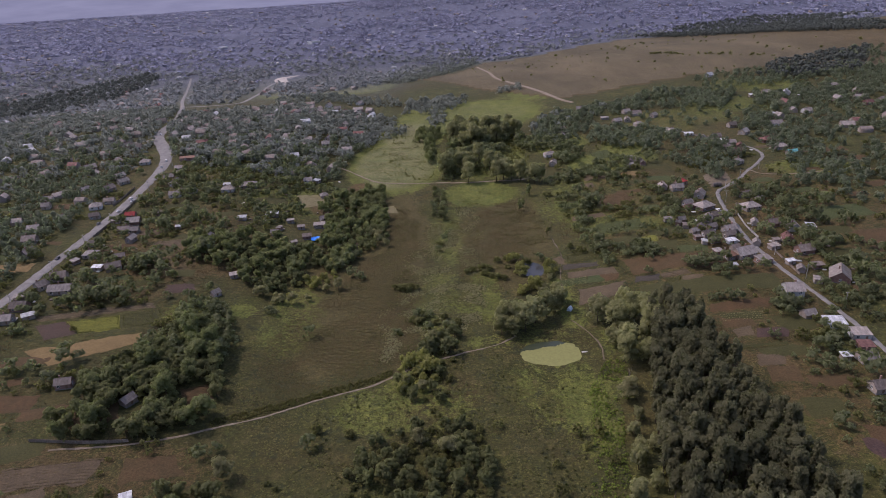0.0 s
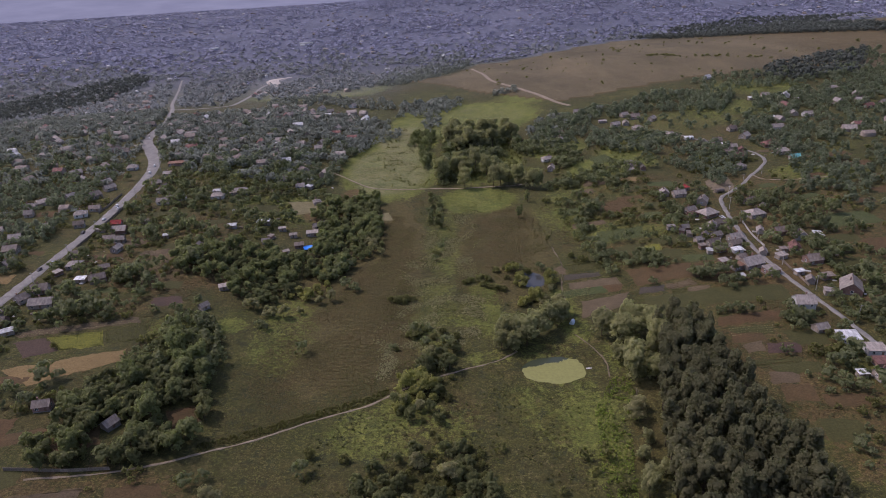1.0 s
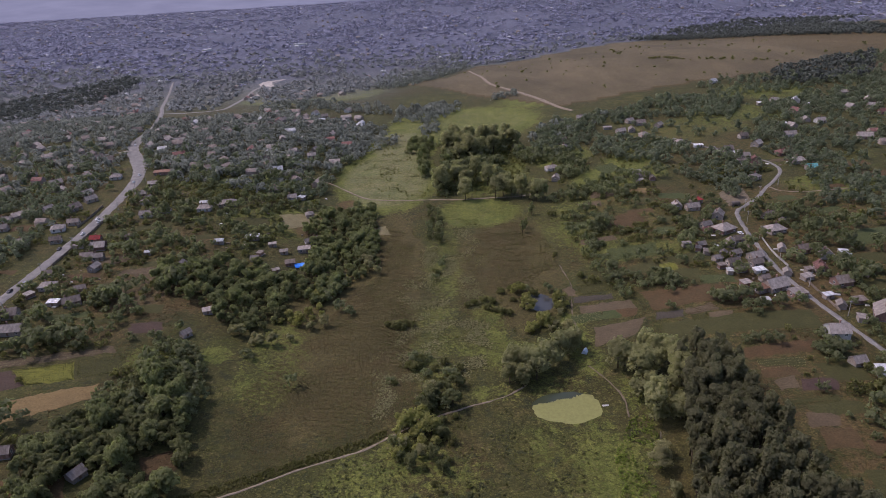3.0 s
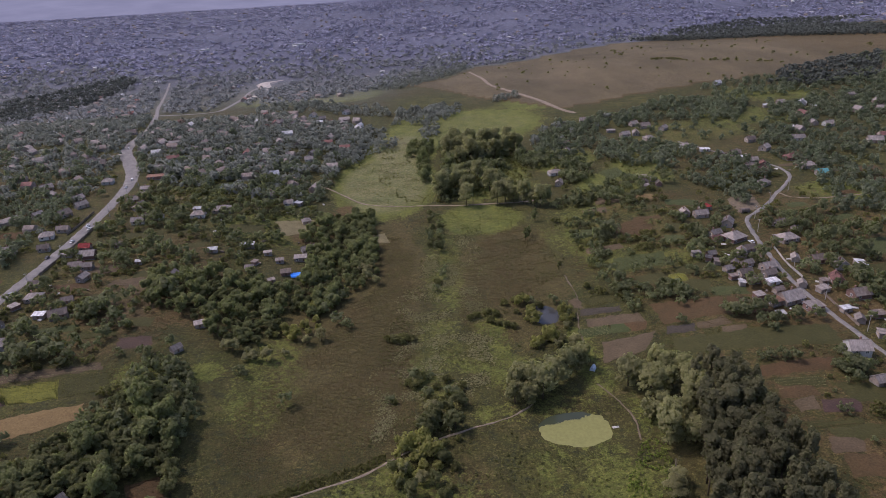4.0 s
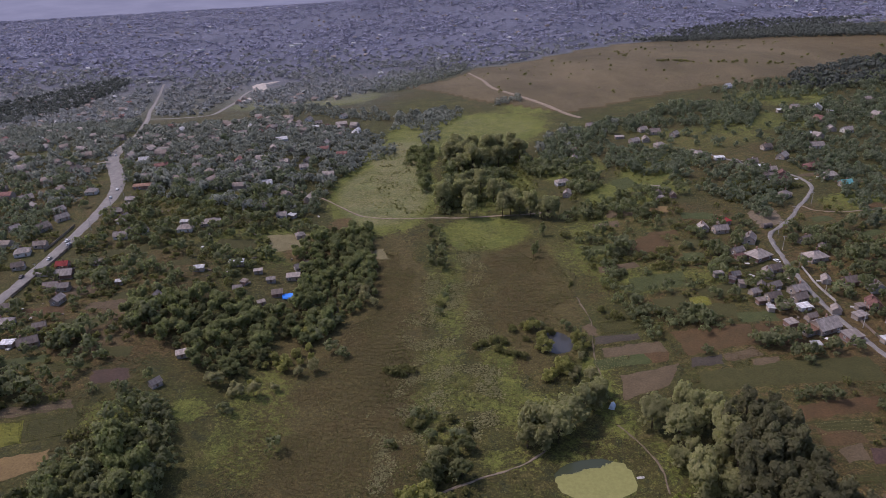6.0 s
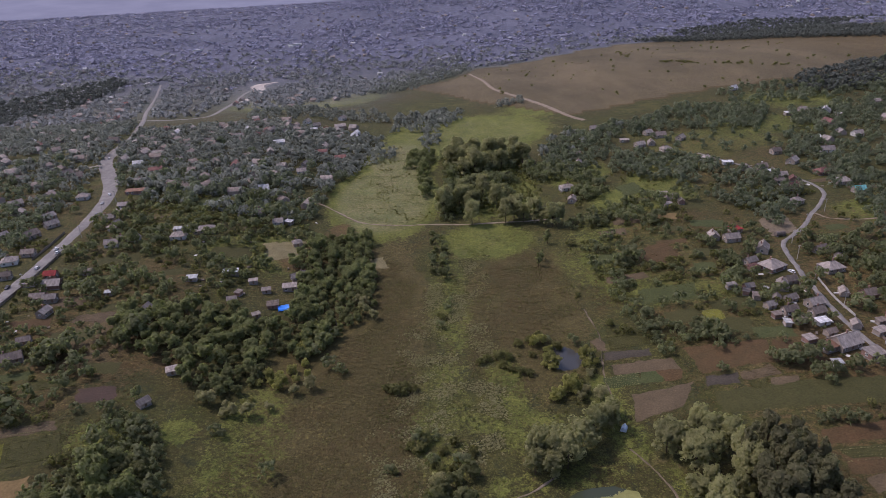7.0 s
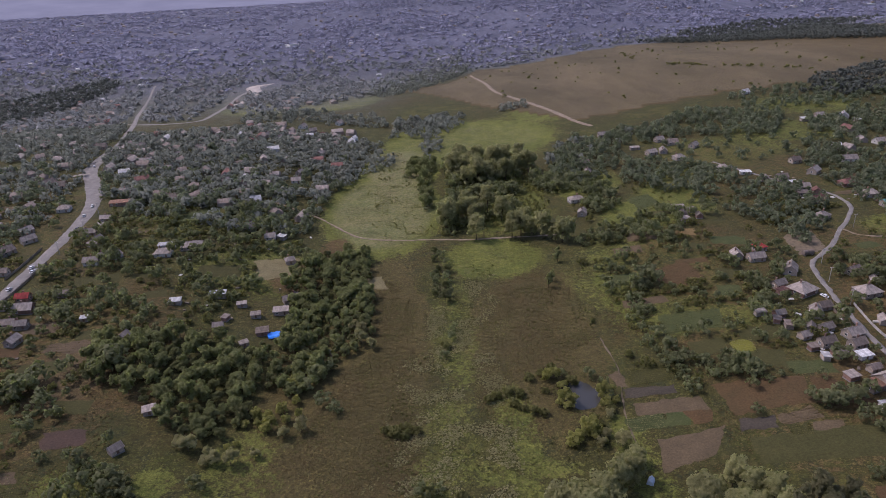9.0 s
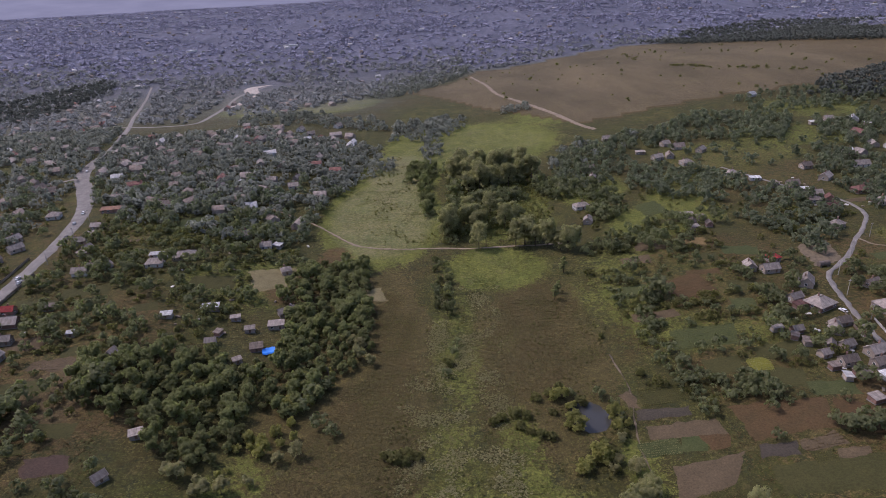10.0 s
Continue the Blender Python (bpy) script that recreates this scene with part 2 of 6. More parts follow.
M_RUST = mat_slate("rusty_metal_roof", (0.27, 0.15, 0.10), 1.6)
M_PLASTER = mat_plain("old_plaster", (0.335, 0.278, 0.232), 0.8, 0.2, 0.9)
M_WHITEWASH = mat_plain("whitewash", (0.52, 0.50, 0.47), 0.8, 0.12, 0.9)
M_BRICK = mat_plain("weathered_brick", (0.25, 0.155, 0.125), 1.2, 0.3, 0.9)
M_PLINTH = mat_plain("plinth_concrete", (0.24, 0.23, 0.22), 1.0, 0.2, 0.9)
M_FRAME = mat_plain("window_paint", (0.72, 0.71, 0.68), 2.0, 0.08, 0.6)
M_DOOR = mat_plain("door_paint", (0.19, 0.12, 0.08), 2.0, 0.2, 0.6)
M_WOOD = mat_plain("grey_boards", (0.21, 0.17, 0.135), 1.5, 0.3, 0.9)
M_CONCRETE = mat_plain("concrete", (0.42, 0.40, 0.375), 0.8, 0.2, 0.9)
M_TYRE = mat_plain("tyre", (0.03, 0.03, 0.03), 3.0, 0.1, 0.9)
M_TARP = mat_plain("blue_tarpaulin", (0.03, 0.22, 0.72), 1.0, 0.12, 0.45)
M_TENT = mat_plain("pale_blue_canvas", (0.62, 0.72, 0.85), 1.0, 0.08, 0.6)


def mat_glass():
    n = Nodes("window_glass")
    n.bsdf.inputs["Specular IOR Level"].default_value = 0.6
    return n.done((0.03, 0.035, 0.04), 0.08)


def mat_water(name, c, rough, weed):
    """Pond water; weed is the share of the surface covered by duckweed."""
    n = Nodes(name)
    p = n.place()
    if weed:
        sep = n.tree.nodes.new("ShaderNodeSeparateXYZ")
        n.link(p, sep.inputs[0])
        slant = n.maths("SUBTRACT", sep.outputs[1], n.maths("MULTIPLY", sep.outputs[0], 0.3))
        shore = n.value(slant, GREEN_POND[1] - 7.0, GREEN_POND[1] - 12.0)
        f = n.value(n.maths("ADD", shore, n.value(n.noise(p, 0.12, 5, 0.7), 0.3, 0.7, -0.45, 0.45)), 0.42, 0.5)
        col = n.mix(f, (0.05, 0.06, 0.035), n.mix(n.value(n.noise(p, 0.8, 5), 0.3, 0.7), shade(c, 0.88), shade(c, 1.1)))
        n.link(n.value(f, 0, 1, 0.12, 0.85), n.bsdf.inputs["Roughness"])
        n.bsdf.inputs["Base Color"].default_value = (*c, 1)
        n.link(col, n.bsdf.inputs["Base Color"])
        return n.mat
    n.bump(n.noise(p, 1.5, 3), 0.01)
    n.bsdf.inputs["Specular IOR Level"].default_value = 0.3
    return n.done(c, rough)


M_GLASS = mat_glass()
M_DUCKWEED = mat_water("duckweed_water", (0.225, 0.222, 0.076), 0.8, 0.8)
M_WATER = mat_water("still_water", (0.055, 0.055, 0.052), 0.12, 0)
CAR_PAINTS = [mat_plain("car_paint", c, 1.0, 0.04, 0.35) for c in ((0.75, 0.75, 0.75), (0.04, 0.04, 0.05), (0.30, 0.32, 0.34), (0.10, 0.02, 0.02))]


# ---- the lie of the land ----
def sst(a, b, v):
    t = np.clip((v - a) / (b - a), 0, 1)
    return t * t * (3 - 2 * t)


def dip(x, y, pond):
    cx, cy, rx, ry = pond
    return 1 - sst(0.86, 1.28, np.sqrt(((x - cx) / rx) ** 2 + ((y - cy) / ry) ** 2))


def land(x, y):
    """The height of the ground before the ponds are dug."""
    s = -0.35 * x + 0.94 * y
    fall = -66.7 * sst(754, 1566, s)
    valley = -11.6 * (1 - sst(55, 174, np.abs(x + 6))) * (1 - sst(812, 1189, y))
    side = 2.9 * sst(174, 290, np.abs(x))
    plateau = 13 * sst(174, 464, x) * sst(696, 1102, y)
    far = sst(1885, 3600, y) * (30 + 0.012 * np.clip(x, -2200, 1000))
    beyond = -80 * sst(3620, 4400, y)
    return fall + valley + side + plateau + far + beyond


def high(x, y):
    return land(x, y) - 1.0 * dip(x, y, GREEN_POND) - 1.0 * dip(x, y, DARK_POND)


def at(x, y):
    return float(high(x, y))


# ---- mesh helpers ----
def mesh_arrays(name, verts, faces, material):
    """A mesh from a vertex array and an array of faces with equal corners."""
    verts, faces = np.asarray(verts, dtype=np.float32), np.asarray(faces, dtype=np.int32)
    me = bpy.data.meshes.new(name)
    k = faces.shape[1]
    me.vertices.add(len(verts))
    me.vertices.foreach_set("co", verts.ravel())
    me.loops.add(faces.size)
    me.loops.foreach_set("vertex_index", faces.ravel())
    me.polygons.add(len(faces))
    me.polygons.foreach_set("loop_start", np.arange(0, faces.size, k, dtype=np.int32))
    me.update(calc_edges=True)
    me.validate()
    me.materials.append(material)
    return me


def mesh_bm(name, bm, material, smooth=False):
    me = bpy.data.meshes.new(name)
    bmesh.ops.recalc_face_normals(bm, faces=bm.faces)
    for f in bm.faces:
        f.smooth = smooth
    bm.to_mesh(me)
    bm.free()
    me.materials.append(material)
    return me


def hang(name, me, parent, label="", m=None):
    """An object on a mesh, as a part of parent."""
    ob = new(name, me)
    ob.parent = parent
    if m is not None:
        ob.matrix_basis = m
    if label:
        tagged(ob, label)
    return ob


def part(name, bm, material, parent, label="", smooth=False):
    return hang(name, mesh_bm(name, bm, material, smooth), parent, label)


def box(bm, x0, x1, y0, y1, z0, z1):
    v = [bm.verts.new((x, y, z)) for z in (z0, z1) for x, y in ((x0, y0), (x1, y0), (x1, y1), (x0, y1))]
    for f in ((0, 3, 2, 1), (4, 5, 6, 7), (0, 1, 5, 4), (1, 2, 6, 5), (2, 3, 7, 6), (3, 0, 4, 7)):
        bm.faces.new([v[i] for i in f])


def prism(bm, outline, x0, x1):
    """An outline in (y, z), drawn out along x."""
    a = [bm.verts.new((x0, y, z)) for y, z in outline]
    b = [bm.verts.new((x1, y, z)) for y, z in outline]
    bm.faces.new(a)
    bm.faces.new(b[::-1])
    k = len(outline)
    for i in range(k):
        bm.faces.new((a[i], b[i], b[(i + 1) % k], a[(i + 1) % k]))


def tube(bm, p, q, r0, r1, sides=6):
    p, q = Vector(p), Vector(q)
    d = (q - p).normalized()
    u = d.orthogonal().normalized()
    w = d.cross(u)
    rings = []
    for c, r in ((p, r0), (q, r1)):
        rings.append([bm.verts.new(c + (u * math.cos(a) + w * math.sin(a)) * r) for a in (math.tau * i / sides for i in range(sides))])
    for i in range(sides):
        j = (i + 1) % sides
        bm.faces.new((rings[0][i], rings[0][j], rings[1][j], rings[1][i]))
    bm.faces.new(rings[1])
    bm.faces.new(rings[0][::-1])


def smooth_line(points, step):
    """Points at even steps along a smooth curve through the given ones."""
    p = [np.array(q, dtype=float) for q in points]
    p = [2 * p[0] - p[1], *p, 2 * p[-1] - p[-2]]
    out = []
    for i in range(1, len(p) - 2):
        k = max(2, int(np.linalg.norm(p[i + 1] - p[i]) / step))
        for t in np.arange(k) / k:
            a, b, c, d = p[i - 1:i + 3]
            out.append(0.5 * (2 * b + (c - a) * t + (2 * a - 5 * b + 4 * c - d) * t * t + (3 * b - a - 3 * c + d) * t ** 3))
    out.append(p[-2])
    return np.array(out)


# ---- ground ----
def growing(start, step, stop, grow):
    out, v = [], start
    while v < stop:
        out.append(v)
        v += step
        step *= grow
    return out + [stop]


def inside(poly, x, y):
    x, y = np.asarray(x, float), np.asarray(y, float)
    hit = np.zeros(x.shape, bool)
    for (x0, y0), (x1, y1) in zip(poly, poly[1:] + poly[:1]):
        if y0 != y1:
            hit ^= ((y0 > y) != (y1 > y)) & (x < (x1 - x0) * (y - y0) / (y1 - y0) + x0)
    return hit


# what grows where: x, y, half-widths; 0 reeds, 1 lush green, 2 dry grass
ZONES_VALLEY = [
    (-52.2, 362.5, 40.6, 95.7, 0, 1.0), (-37.7, 464, 23.2, 69.6, 0, 1.0), (40.6, 420.5, 34.8, 75.4, 0, 1.0), (49.3, 478.5, 26.1, 34.8, 0, 0.9), (-43.5, 290, 49.3, 37.7, 0, 0.4),
    (60.9, 239.2, 14.5, 37.7, 1, 0.6), (43.5, 297.2, 23.2, 14.5, 1, 0.35), (69.6, 321.9, 8.7, 23.2, 1, 0.55), (-40.6, 623.5, 43.5, 87, 1, 2.0), (-29, 732.2, 34.8, 65.2, 1, 2.1),
    (31.9, 524.9, 31.9, 31.9, 1, 1.05), (2.9, 442.2, 13, 79.8, 1, 0.42), (-5.8, 340.8, 14, 50.8, 1, 0.4), (40.6, 812, 87, 87, 1, 1.35), (150, 900, 60, 60, 1, 0.8), (-180, 1120, 110, 110, 1, 1.7), (-87, 326.2, 17.4, 43.5, 1, 0.5)]
ZONES_SIDES = [
    (-23.3, 244.1, 40, 22, 1, 0.5), (47.7, 251.8, 22, 28, 1, 0.45), (65.2, 235.8, 6, 24, 1, 0.8), (23.7, 349.7, 10, 40, 1, 0.7),
    (-178.9, 395.6, 28, 32, 2, 0.9), (-144.2, 381.2, 20, 10, 2, 0.6), (-143.2, 325.3, 16, 16, 1, 0.5), (22.5, 294.2, 13, 8, 1, 0.55), (22.2, 332.0, 26, 7, 1, 0.6), (-21.0, 439.3, 14, 60, 0, 1.0), (32.2, 418.1, 20, 40, 0, 1.0), (48, 640, 42, 85, 1, 0.7), (140, 560, 28, 30, 1, 0.8), (120, 470, 48, 70, 1, 0.5), (150, 410, 30, 34, 1, 0.5), (-200, 430, 45, 80, 1, 0.45), (-120, 510, 40, 40, 1, 0.45), (-200, 560, 40, 50, 1, 0.45), (175, 590, 25, 40, 1, 0.8), (250, 690, 70, 40, 1, 0.5), (330, 740, 60, 40, 1, 0.5), (400, 830, 70, 40, 1, 0.55), (300, 505, 40, 25, 1, 0.7), (120, 640, 30, 40, 1, 0.6), (200, 640, 30, 30, 1, 0.7), (184.5, 353.7, 40, 30, 2, 0.8), (151.5, 275.7, 25, 40, 2, 0.5), (236.9, 417.4, 50, 50, 2, 0.6), (127.9, 390.4, 30, 25, 2, 0.45), (-115.8, 332.1, 9, 9, 1, 0.9), (67.2, 342.7, 8, 18, 1, 0.7), (80.1, 270.3, 6, 30, 1, 0.45),
    (-188.5, 420.5, 58, 87, 2, 0.5), (-232, 551, 58, 58, 2, 0.35), (159.5, 478.5, 58, 58, 2, 0.45), (246.5, 435, 58, 87, 2, 0.5), (290, 362.5, 58, 87, 2, 0.45),
    (-145, 203, 58, 20.3, 2, 0.5), (166.8, 217.5, 31.9, 43.5, 2, 0.5), (-87, 507.5, 20.3, 23.2, 2, 0.7), (-333.5, 609, 72.5, 87, 2, 0.4), (159.5, 333.5, 43.5, 87, 2, 0.4),
    (232, 638, 87, 87, 2, 0.35), (-69.6, 551, 11.6, 17.4, 2, 0.8)]
BROWN_HILL = [(-36.2, 1210.8), (43.5, 1305), (108.8, 1537), (464, 1711), (1595, 1812.5), (1885, 1160), (609, 870), (495.9, 928), (352.3, 901.9), (243.6, 868.5), (155.2, 832.3), (58, 1000.5)]


def build_ground():
    xs = np.array([-v for v in growing(238, 5, 4880, 1.075)][::-1] + list(np.arange(-234, 235, 3.5)) + growing(238, 5, 4880, 1.075))
    ys = np.array([-v for v in growing(-134, 8, 700, 1.2)][::-1] + list(np.arange(138, 580, 3.5)) + growing(582, 4.5, 4900, 1.035))
    X, Y = np.meshgrid(xs, ys)
    Z = high(X, Y)
    nx, ny = len(xs), len(ys)
    i = (np.arange(ny - 1)[:, None] * nx + np.arange(nx - 1)[None, :]).ravel()
    me = mesh_arrays("ground", np.stack([X, Y, Z], -1).reshape(-1, 3), np.stack([i, i + 1, i + 1 + nx, i + nx], 1), M_GROUND)
    zone = np.zeros((nx * ny, 4), np.float32)
    x, y = X.ravel(), Y.ravel()
    for cx, cy, rx, ry, ch, k in ZONES_VALLEY + ZONES_SIDES:
        q = np.sqrt(((x - cx) / rx) ** 2 + ((y - cy) / ry) ** 2)
        zone[:, ch] = np.maximum(zone[:, ch], k * (1 - sst(0.7, 1.25, q)))
    zone[:, 2] = np.maximum(zone[:, 2], inside(BROWN_HILL, x, y) * (1 - 0.12 * sst(480, 720, x)))
    # alpha masks the painted haze, stronger with distance
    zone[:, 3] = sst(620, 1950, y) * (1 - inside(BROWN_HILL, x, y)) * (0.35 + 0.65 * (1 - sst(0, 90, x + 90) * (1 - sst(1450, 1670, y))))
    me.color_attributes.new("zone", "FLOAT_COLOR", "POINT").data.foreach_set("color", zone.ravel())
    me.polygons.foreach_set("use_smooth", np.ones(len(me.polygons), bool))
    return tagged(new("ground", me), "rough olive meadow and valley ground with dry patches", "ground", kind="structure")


ground = build_ground()


def sheet(name, rim, material, label, category, lift=0.10, step=2.6):
    """A patch that lies on the land: a four-cornered field, cut into small squares."""
    a, b, c, d = [np.array(q, float) for q in rim]
    k = max(3, int(max(np.linalg.norm(b - a), np.linalg.norm(c - d)) / step))
    m = max(3, int(max(np.linalg.norm(d - a), np.linalg.norm(c - b)) / step))
    rng = np.random.default_rng(int(abs(a[0] * 7 + a[1])))
    U, V = np.meshgrid(np.arange(k + 1) / k, np.arange(m + 1) / m)
    P = ((1 - U) * (1 - V))[..., None] * a + (U * (1 - V))[..., None] * b + (U * V)[..., None] * c + ((1 - U) * V)[..., None] * d
    edge = (U == 0) | (U == 1) | (V == 0) | (V == 1)
    P = P + rng.normal(0, 0.5, P.shape) * edge[..., None]
    Z = high(P[..., 0], P[..., 1]) + np.where(edge, 0.03, lift) + rng.normal(0, 0.03, edge.shape)
    i = (np.arange(m)[:, None] * (k + 1) + np.arange(k)[None, :]).ravel()
    me = mesh_arrays(name, np.concatenate([P, Z[..., None]], -1).reshape(-1, 3), np.stack([i, i + 1, i + k + 2, i + k + 1], 1), material)
    return tagged(new(name, me), label, category, kind="structure")


def strip(name, points, width, material, label, category, lift=0.12, rough=0.25):
    """A road or path that follows the land, with worn, uneven edges."""
    c = smooth_line(points, 3.5)
    d = np.gradient(c, axis=0)
    nrm = np.stack([-d[:, 1], d[:, 0]], 1) / np.linalg.norm(d, axis=1)[:, None]
    rng = np.random.default_rng(len(c))
    verts, offs = [], (-0.5, -0.44, -0.15, 0.15, 0.44, 0.5)
    w = np.interp(np.arange(len(c)), np.linspace(0, len(c) - 1, len(width)), width) if isinstance(width, tuple) else np.full(len(c), width)
    for o in offs:
        p = c + nrm * (w * o + (rng.normal(0, rough, len(c)) if abs(o) > 0.4 else 0))[:, None]
        z = high(p[:, 0], p[:, 1]) + (lift if abs(o) < 0.48 else -0.15)
        verts.append(np.column_stack([p, z]))
    verts = np.stack(verts, 1)
    n, k = verts.shape[:2]
    i = (np.arange(n - 1)[:, None] * k + np.arange(k - 1)[None, :]).ravel()
    me = mesh_arrays(name, verts.reshape(-1, 3), np.stack([i, i + 1, i + k + 1, i + k], 1), material)
    return tagged(new(name, me), label, category, kind="structure")


ROAD_WEST = [(-263.9, 246.5), (-258.1, 297.2), (-253.8, 355.2), (-251.6, 420.5), (-250.8, 478.5), (-252.3, 529.2), (-255.2, 572.8), (-261, 616.2), (-272.6, 652.5), (-290, 688.8), (-307.4, 725), (-316.1, 765.6), (-327.7, 838.1), (-355.2, 928), (-385.7, 1020.8), (-442.2, 1174.5), (-497.3, 1348.5), (-558.2, 1566)]
ROAD_WEST_WIDTH = (7.5, 7.5, 7.5, 8, 14, 12, 8, 7, 6, 6, 6, 5, 5, 5)
ROAD_BRANCH = [(-379.9, 1012.1), (-333.5, 986), (-290, 988.9), (-294.3, 1073), (-313.2, 1218), (-336.4, 1392), (-311.8, 1508)]
ROAD_EAST = [(198.7, 174), (197.9, 217.5), (197.9, 261), (197.2, 290), (194.3, 319), (192.1, 348), (192.1, 379.9), (195.8, 411.8), (201.5, 443.7), (208.1, 466.9), (220.4, 478.5), (233.4, 490.1), (246.5, 506.1), (262.4, 523.4), (276.9, 543.8), (279.1, 562.6), (274.1, 577.1), (255.2, 609), (232, 659.8)]
TRACK_FAR = [(166.8, 804.8), (155.2, 832.3), (137.8, 904.8), (114.5, 1000.5), (98.6, 1087.5), (98.6, 1247), (92.8, 1450)]
FOOTPATH = [(-162.4, 213.2), (-139.2, 216.8), (-118.9, 223.3), (-98.6, 233.4), (-82.6, 240.7), (-66.7, 249.4), (-52.2, 255.2), (-36.2, 261), (-26.1, 268.2), (-11.6, 276.9), (5.8, 284.2), (24.6, 290.7), (36.2, 298.7)]
MIDPATH = [(-130.5, 638), (-110.2, 623.5), (-88.5, 607.5), (-66.7, 581.4), (-53.6, 568.4), (-30.4, 561.1), (1.4, 558.2), (18.8, 555.4), (52.2, 555.4), (87, 551)]
LANE_EAST = [(187, 385.7), (182.7, 413.2), (179.8, 435)]
strip("road", ROAD_WEST, ROAD_WEST_WIDTH, M_ROAD, "long dusty grey asphalt village street", "road", rough=0.35)
strip("road", ROAD_BRANCH, 7, M_ROAD, "pale side road curving off the street", "road")
strip("road", [(-304.5, 716.3), (-326.2, 704.7), (-355.2, 713.4)], 5, M_LANE, "short worn lane off the street", "road", 0.14)
strip("road", [(-385.7, 1020.8), (-435, 1039.6), (-493, 1044)], 5, M_LANE, "worn lane off the street", "road", 0.14)
strip("road", ROAD_EAST, (3.0, 3.0, 3.0, 3.0, 3.0, 3.0, 2.8, 2.6, 2.6), M_ROAD, "narrow grey village lane beside the gardens", "road")
strip("track", [(250.8, 508.9), (255.2, 498.8), (275.5, 493), (311.8, 495.9)], 1.6, M_DIRT, "dirt wheel track across dry grass", "track", 0.06)
strip("track", TRACK_FAR, 6.0, M_DIRT, "pale dirt track over the brown hill", "track", 0.1, 0.5)
strip("footpath", FOOTPATH, 1.0, M_DIRT, "trodden pale footpath across the wet meadow", "path", 0.12, 0.2)
strip("footpath", MIDPATH, 1.8, M_DIRT, "dirt path across the valley floor", "path", 0.12, 0.3)
strip("footpath", [(68, 310), (72.5, 299), (76.8, 284), (75.4, 270)], 0.8, M_TRAIL, "faint path beside the pond", "path", 0.10, 0.25)
strip("footpath", [(75.4, 420), (76.8, 392), (71, 362), (69.6, 336)], 0.7, M_TRAIL, "faint dirt path beside the garden plots", "path", 0.10, 0.25)
strip("rubble_yard", [(-304, 1196), (-297, 1250), (-312, 1398), (-336, 1490), (-305, 1528)], (6, 20, 9, 24, 30, 10), M_CHALK, "bare pale building ground at the road's end", "bare ground", 0.3, 1.2)
sheet("bare_yard", [(207.3, 478.5), (226.2, 482.8), (232, 510.4), (211.7, 507.5)], M_TRAIL, "bare trodden turning place by the lane", "bare ground", 0.08)


def pond(name, spec, material, label):
    cx, cy, rx, ry = spec
    z = float(land(cx, cy)) - 0.42
    rng = np.random.default_rng(4)
    k = 48
    ang = np.arange(k) / k * math.tau
    wob = 1 + 0.05 * np.sin(ang * 3 + 1) + 0.03 * np.sin(ang * 5 + 2.2) + rng.normal(0, 0.012, k)
    a = np.arange(k) / k * math.tau
    bm = bmesh.new()
    bm.faces.new([bm.verts.new((cx + rx * 1.12 * w * math.cos(t), cy + ry * 1.12 * w * math.sin(t), z)) for t, w in zip(a, wob)])
    return tagged(new(name, mesh_bm(name, bm, material)), label, "pond", kind="structure")


pond("water_1", GREEN_POND, M_DUCKWEED, "small pond covered with yellow-green duckweed")
pond("water_2", DARK_POND, M_WATER, "small dark pond ringed by willow bushes")

# ---- trees ----
def leaf_sprays(centres, normals, size, rng):
    """A ragged three-cornered spray of leaves at each centre."""
    n = len(centres)
    u = np.cross(normals, rng.normal(size=(n, 3)))
    u /= np.linalg.norm(u, axis=1)[:, None] + 1e-9
    v = np.cross(normals, u)
    verts = []
    for a in (0.0, 2.1, 4.2):
        ang = a + rng.uniform(-0.4, 0.4, n)
        r = size * rng.uniform(0.75, 1.35, n)
        verts.append(centres + u * (r * np.cos(ang))[:, None] + v * (r * np.sin(ang))[:, None] + normals * (rng.uniform(-0.15, 0.15, n) * size)[:, None])
    verts = np.stack(verts, 1).reshape(-1, 3)
    return verts, np.arange(n * 3).reshape(n, 3)


def unit(v):
    return v / (np.linalg.norm(v, axis=1)[:, None] + 1e-9)


def crown_points(lobes, count, rng, tufts_each=9, spread=0.22):
    """Leaf clumps on the skins of many small tufts that sit on the crown's lobes: places, ways they face, ways they are lit."""
    L = np.repeat(np.array(lobes), tufts_each, axis=0)
    d = unit(rng.normal(size=(len(L), 3)))
    d[:, 2] = np.where(d[:, 2] < -0.35, -d[:, 2], d[:, 2])
    rad = np.column_stack([L[:, 3], L[:, 3], L[:, 4]])
    C = L[:, :3] + d * rad * rng.uniform(0.55, 0.85, len(L))[:, None]
    R = rad.mean(axis=1) * rng.uniform(0.26, 0.50, len(L))
    pick = rng.choice(len(L), count, p=R ** 2 / (R ** 2).sum())
    e = unit(rng.normal(size=(count, 3)) + 0.55 * d[pick])
    c = C[pick] + e * (R[pick] * rng.uniform(0.9, 1.04, count))[:, None]
    face = unit(e + rng.normal(0, spread, (count, 3)) + np.array([0, 0, 0.2]))
    lit = unit(0.75 * e + 0.35 * d[pick] + 0.3 * face + np.array([0, 0, 0.2]))
    return c, face, lit


def leafy(name, verts, faces, lit, material):
    """A mesh of leaf clumps, shaded softly round their tufts."""
    me = mesh_arrays(name, verts, faces, material)
    me.polygons.foreach_set("use_smooth", np.ones(len(me.polygons), bool))
    me.normals_split_custom_set_from_vertices(np.repeat(lit, 3, axis=0).tolist())
    return me


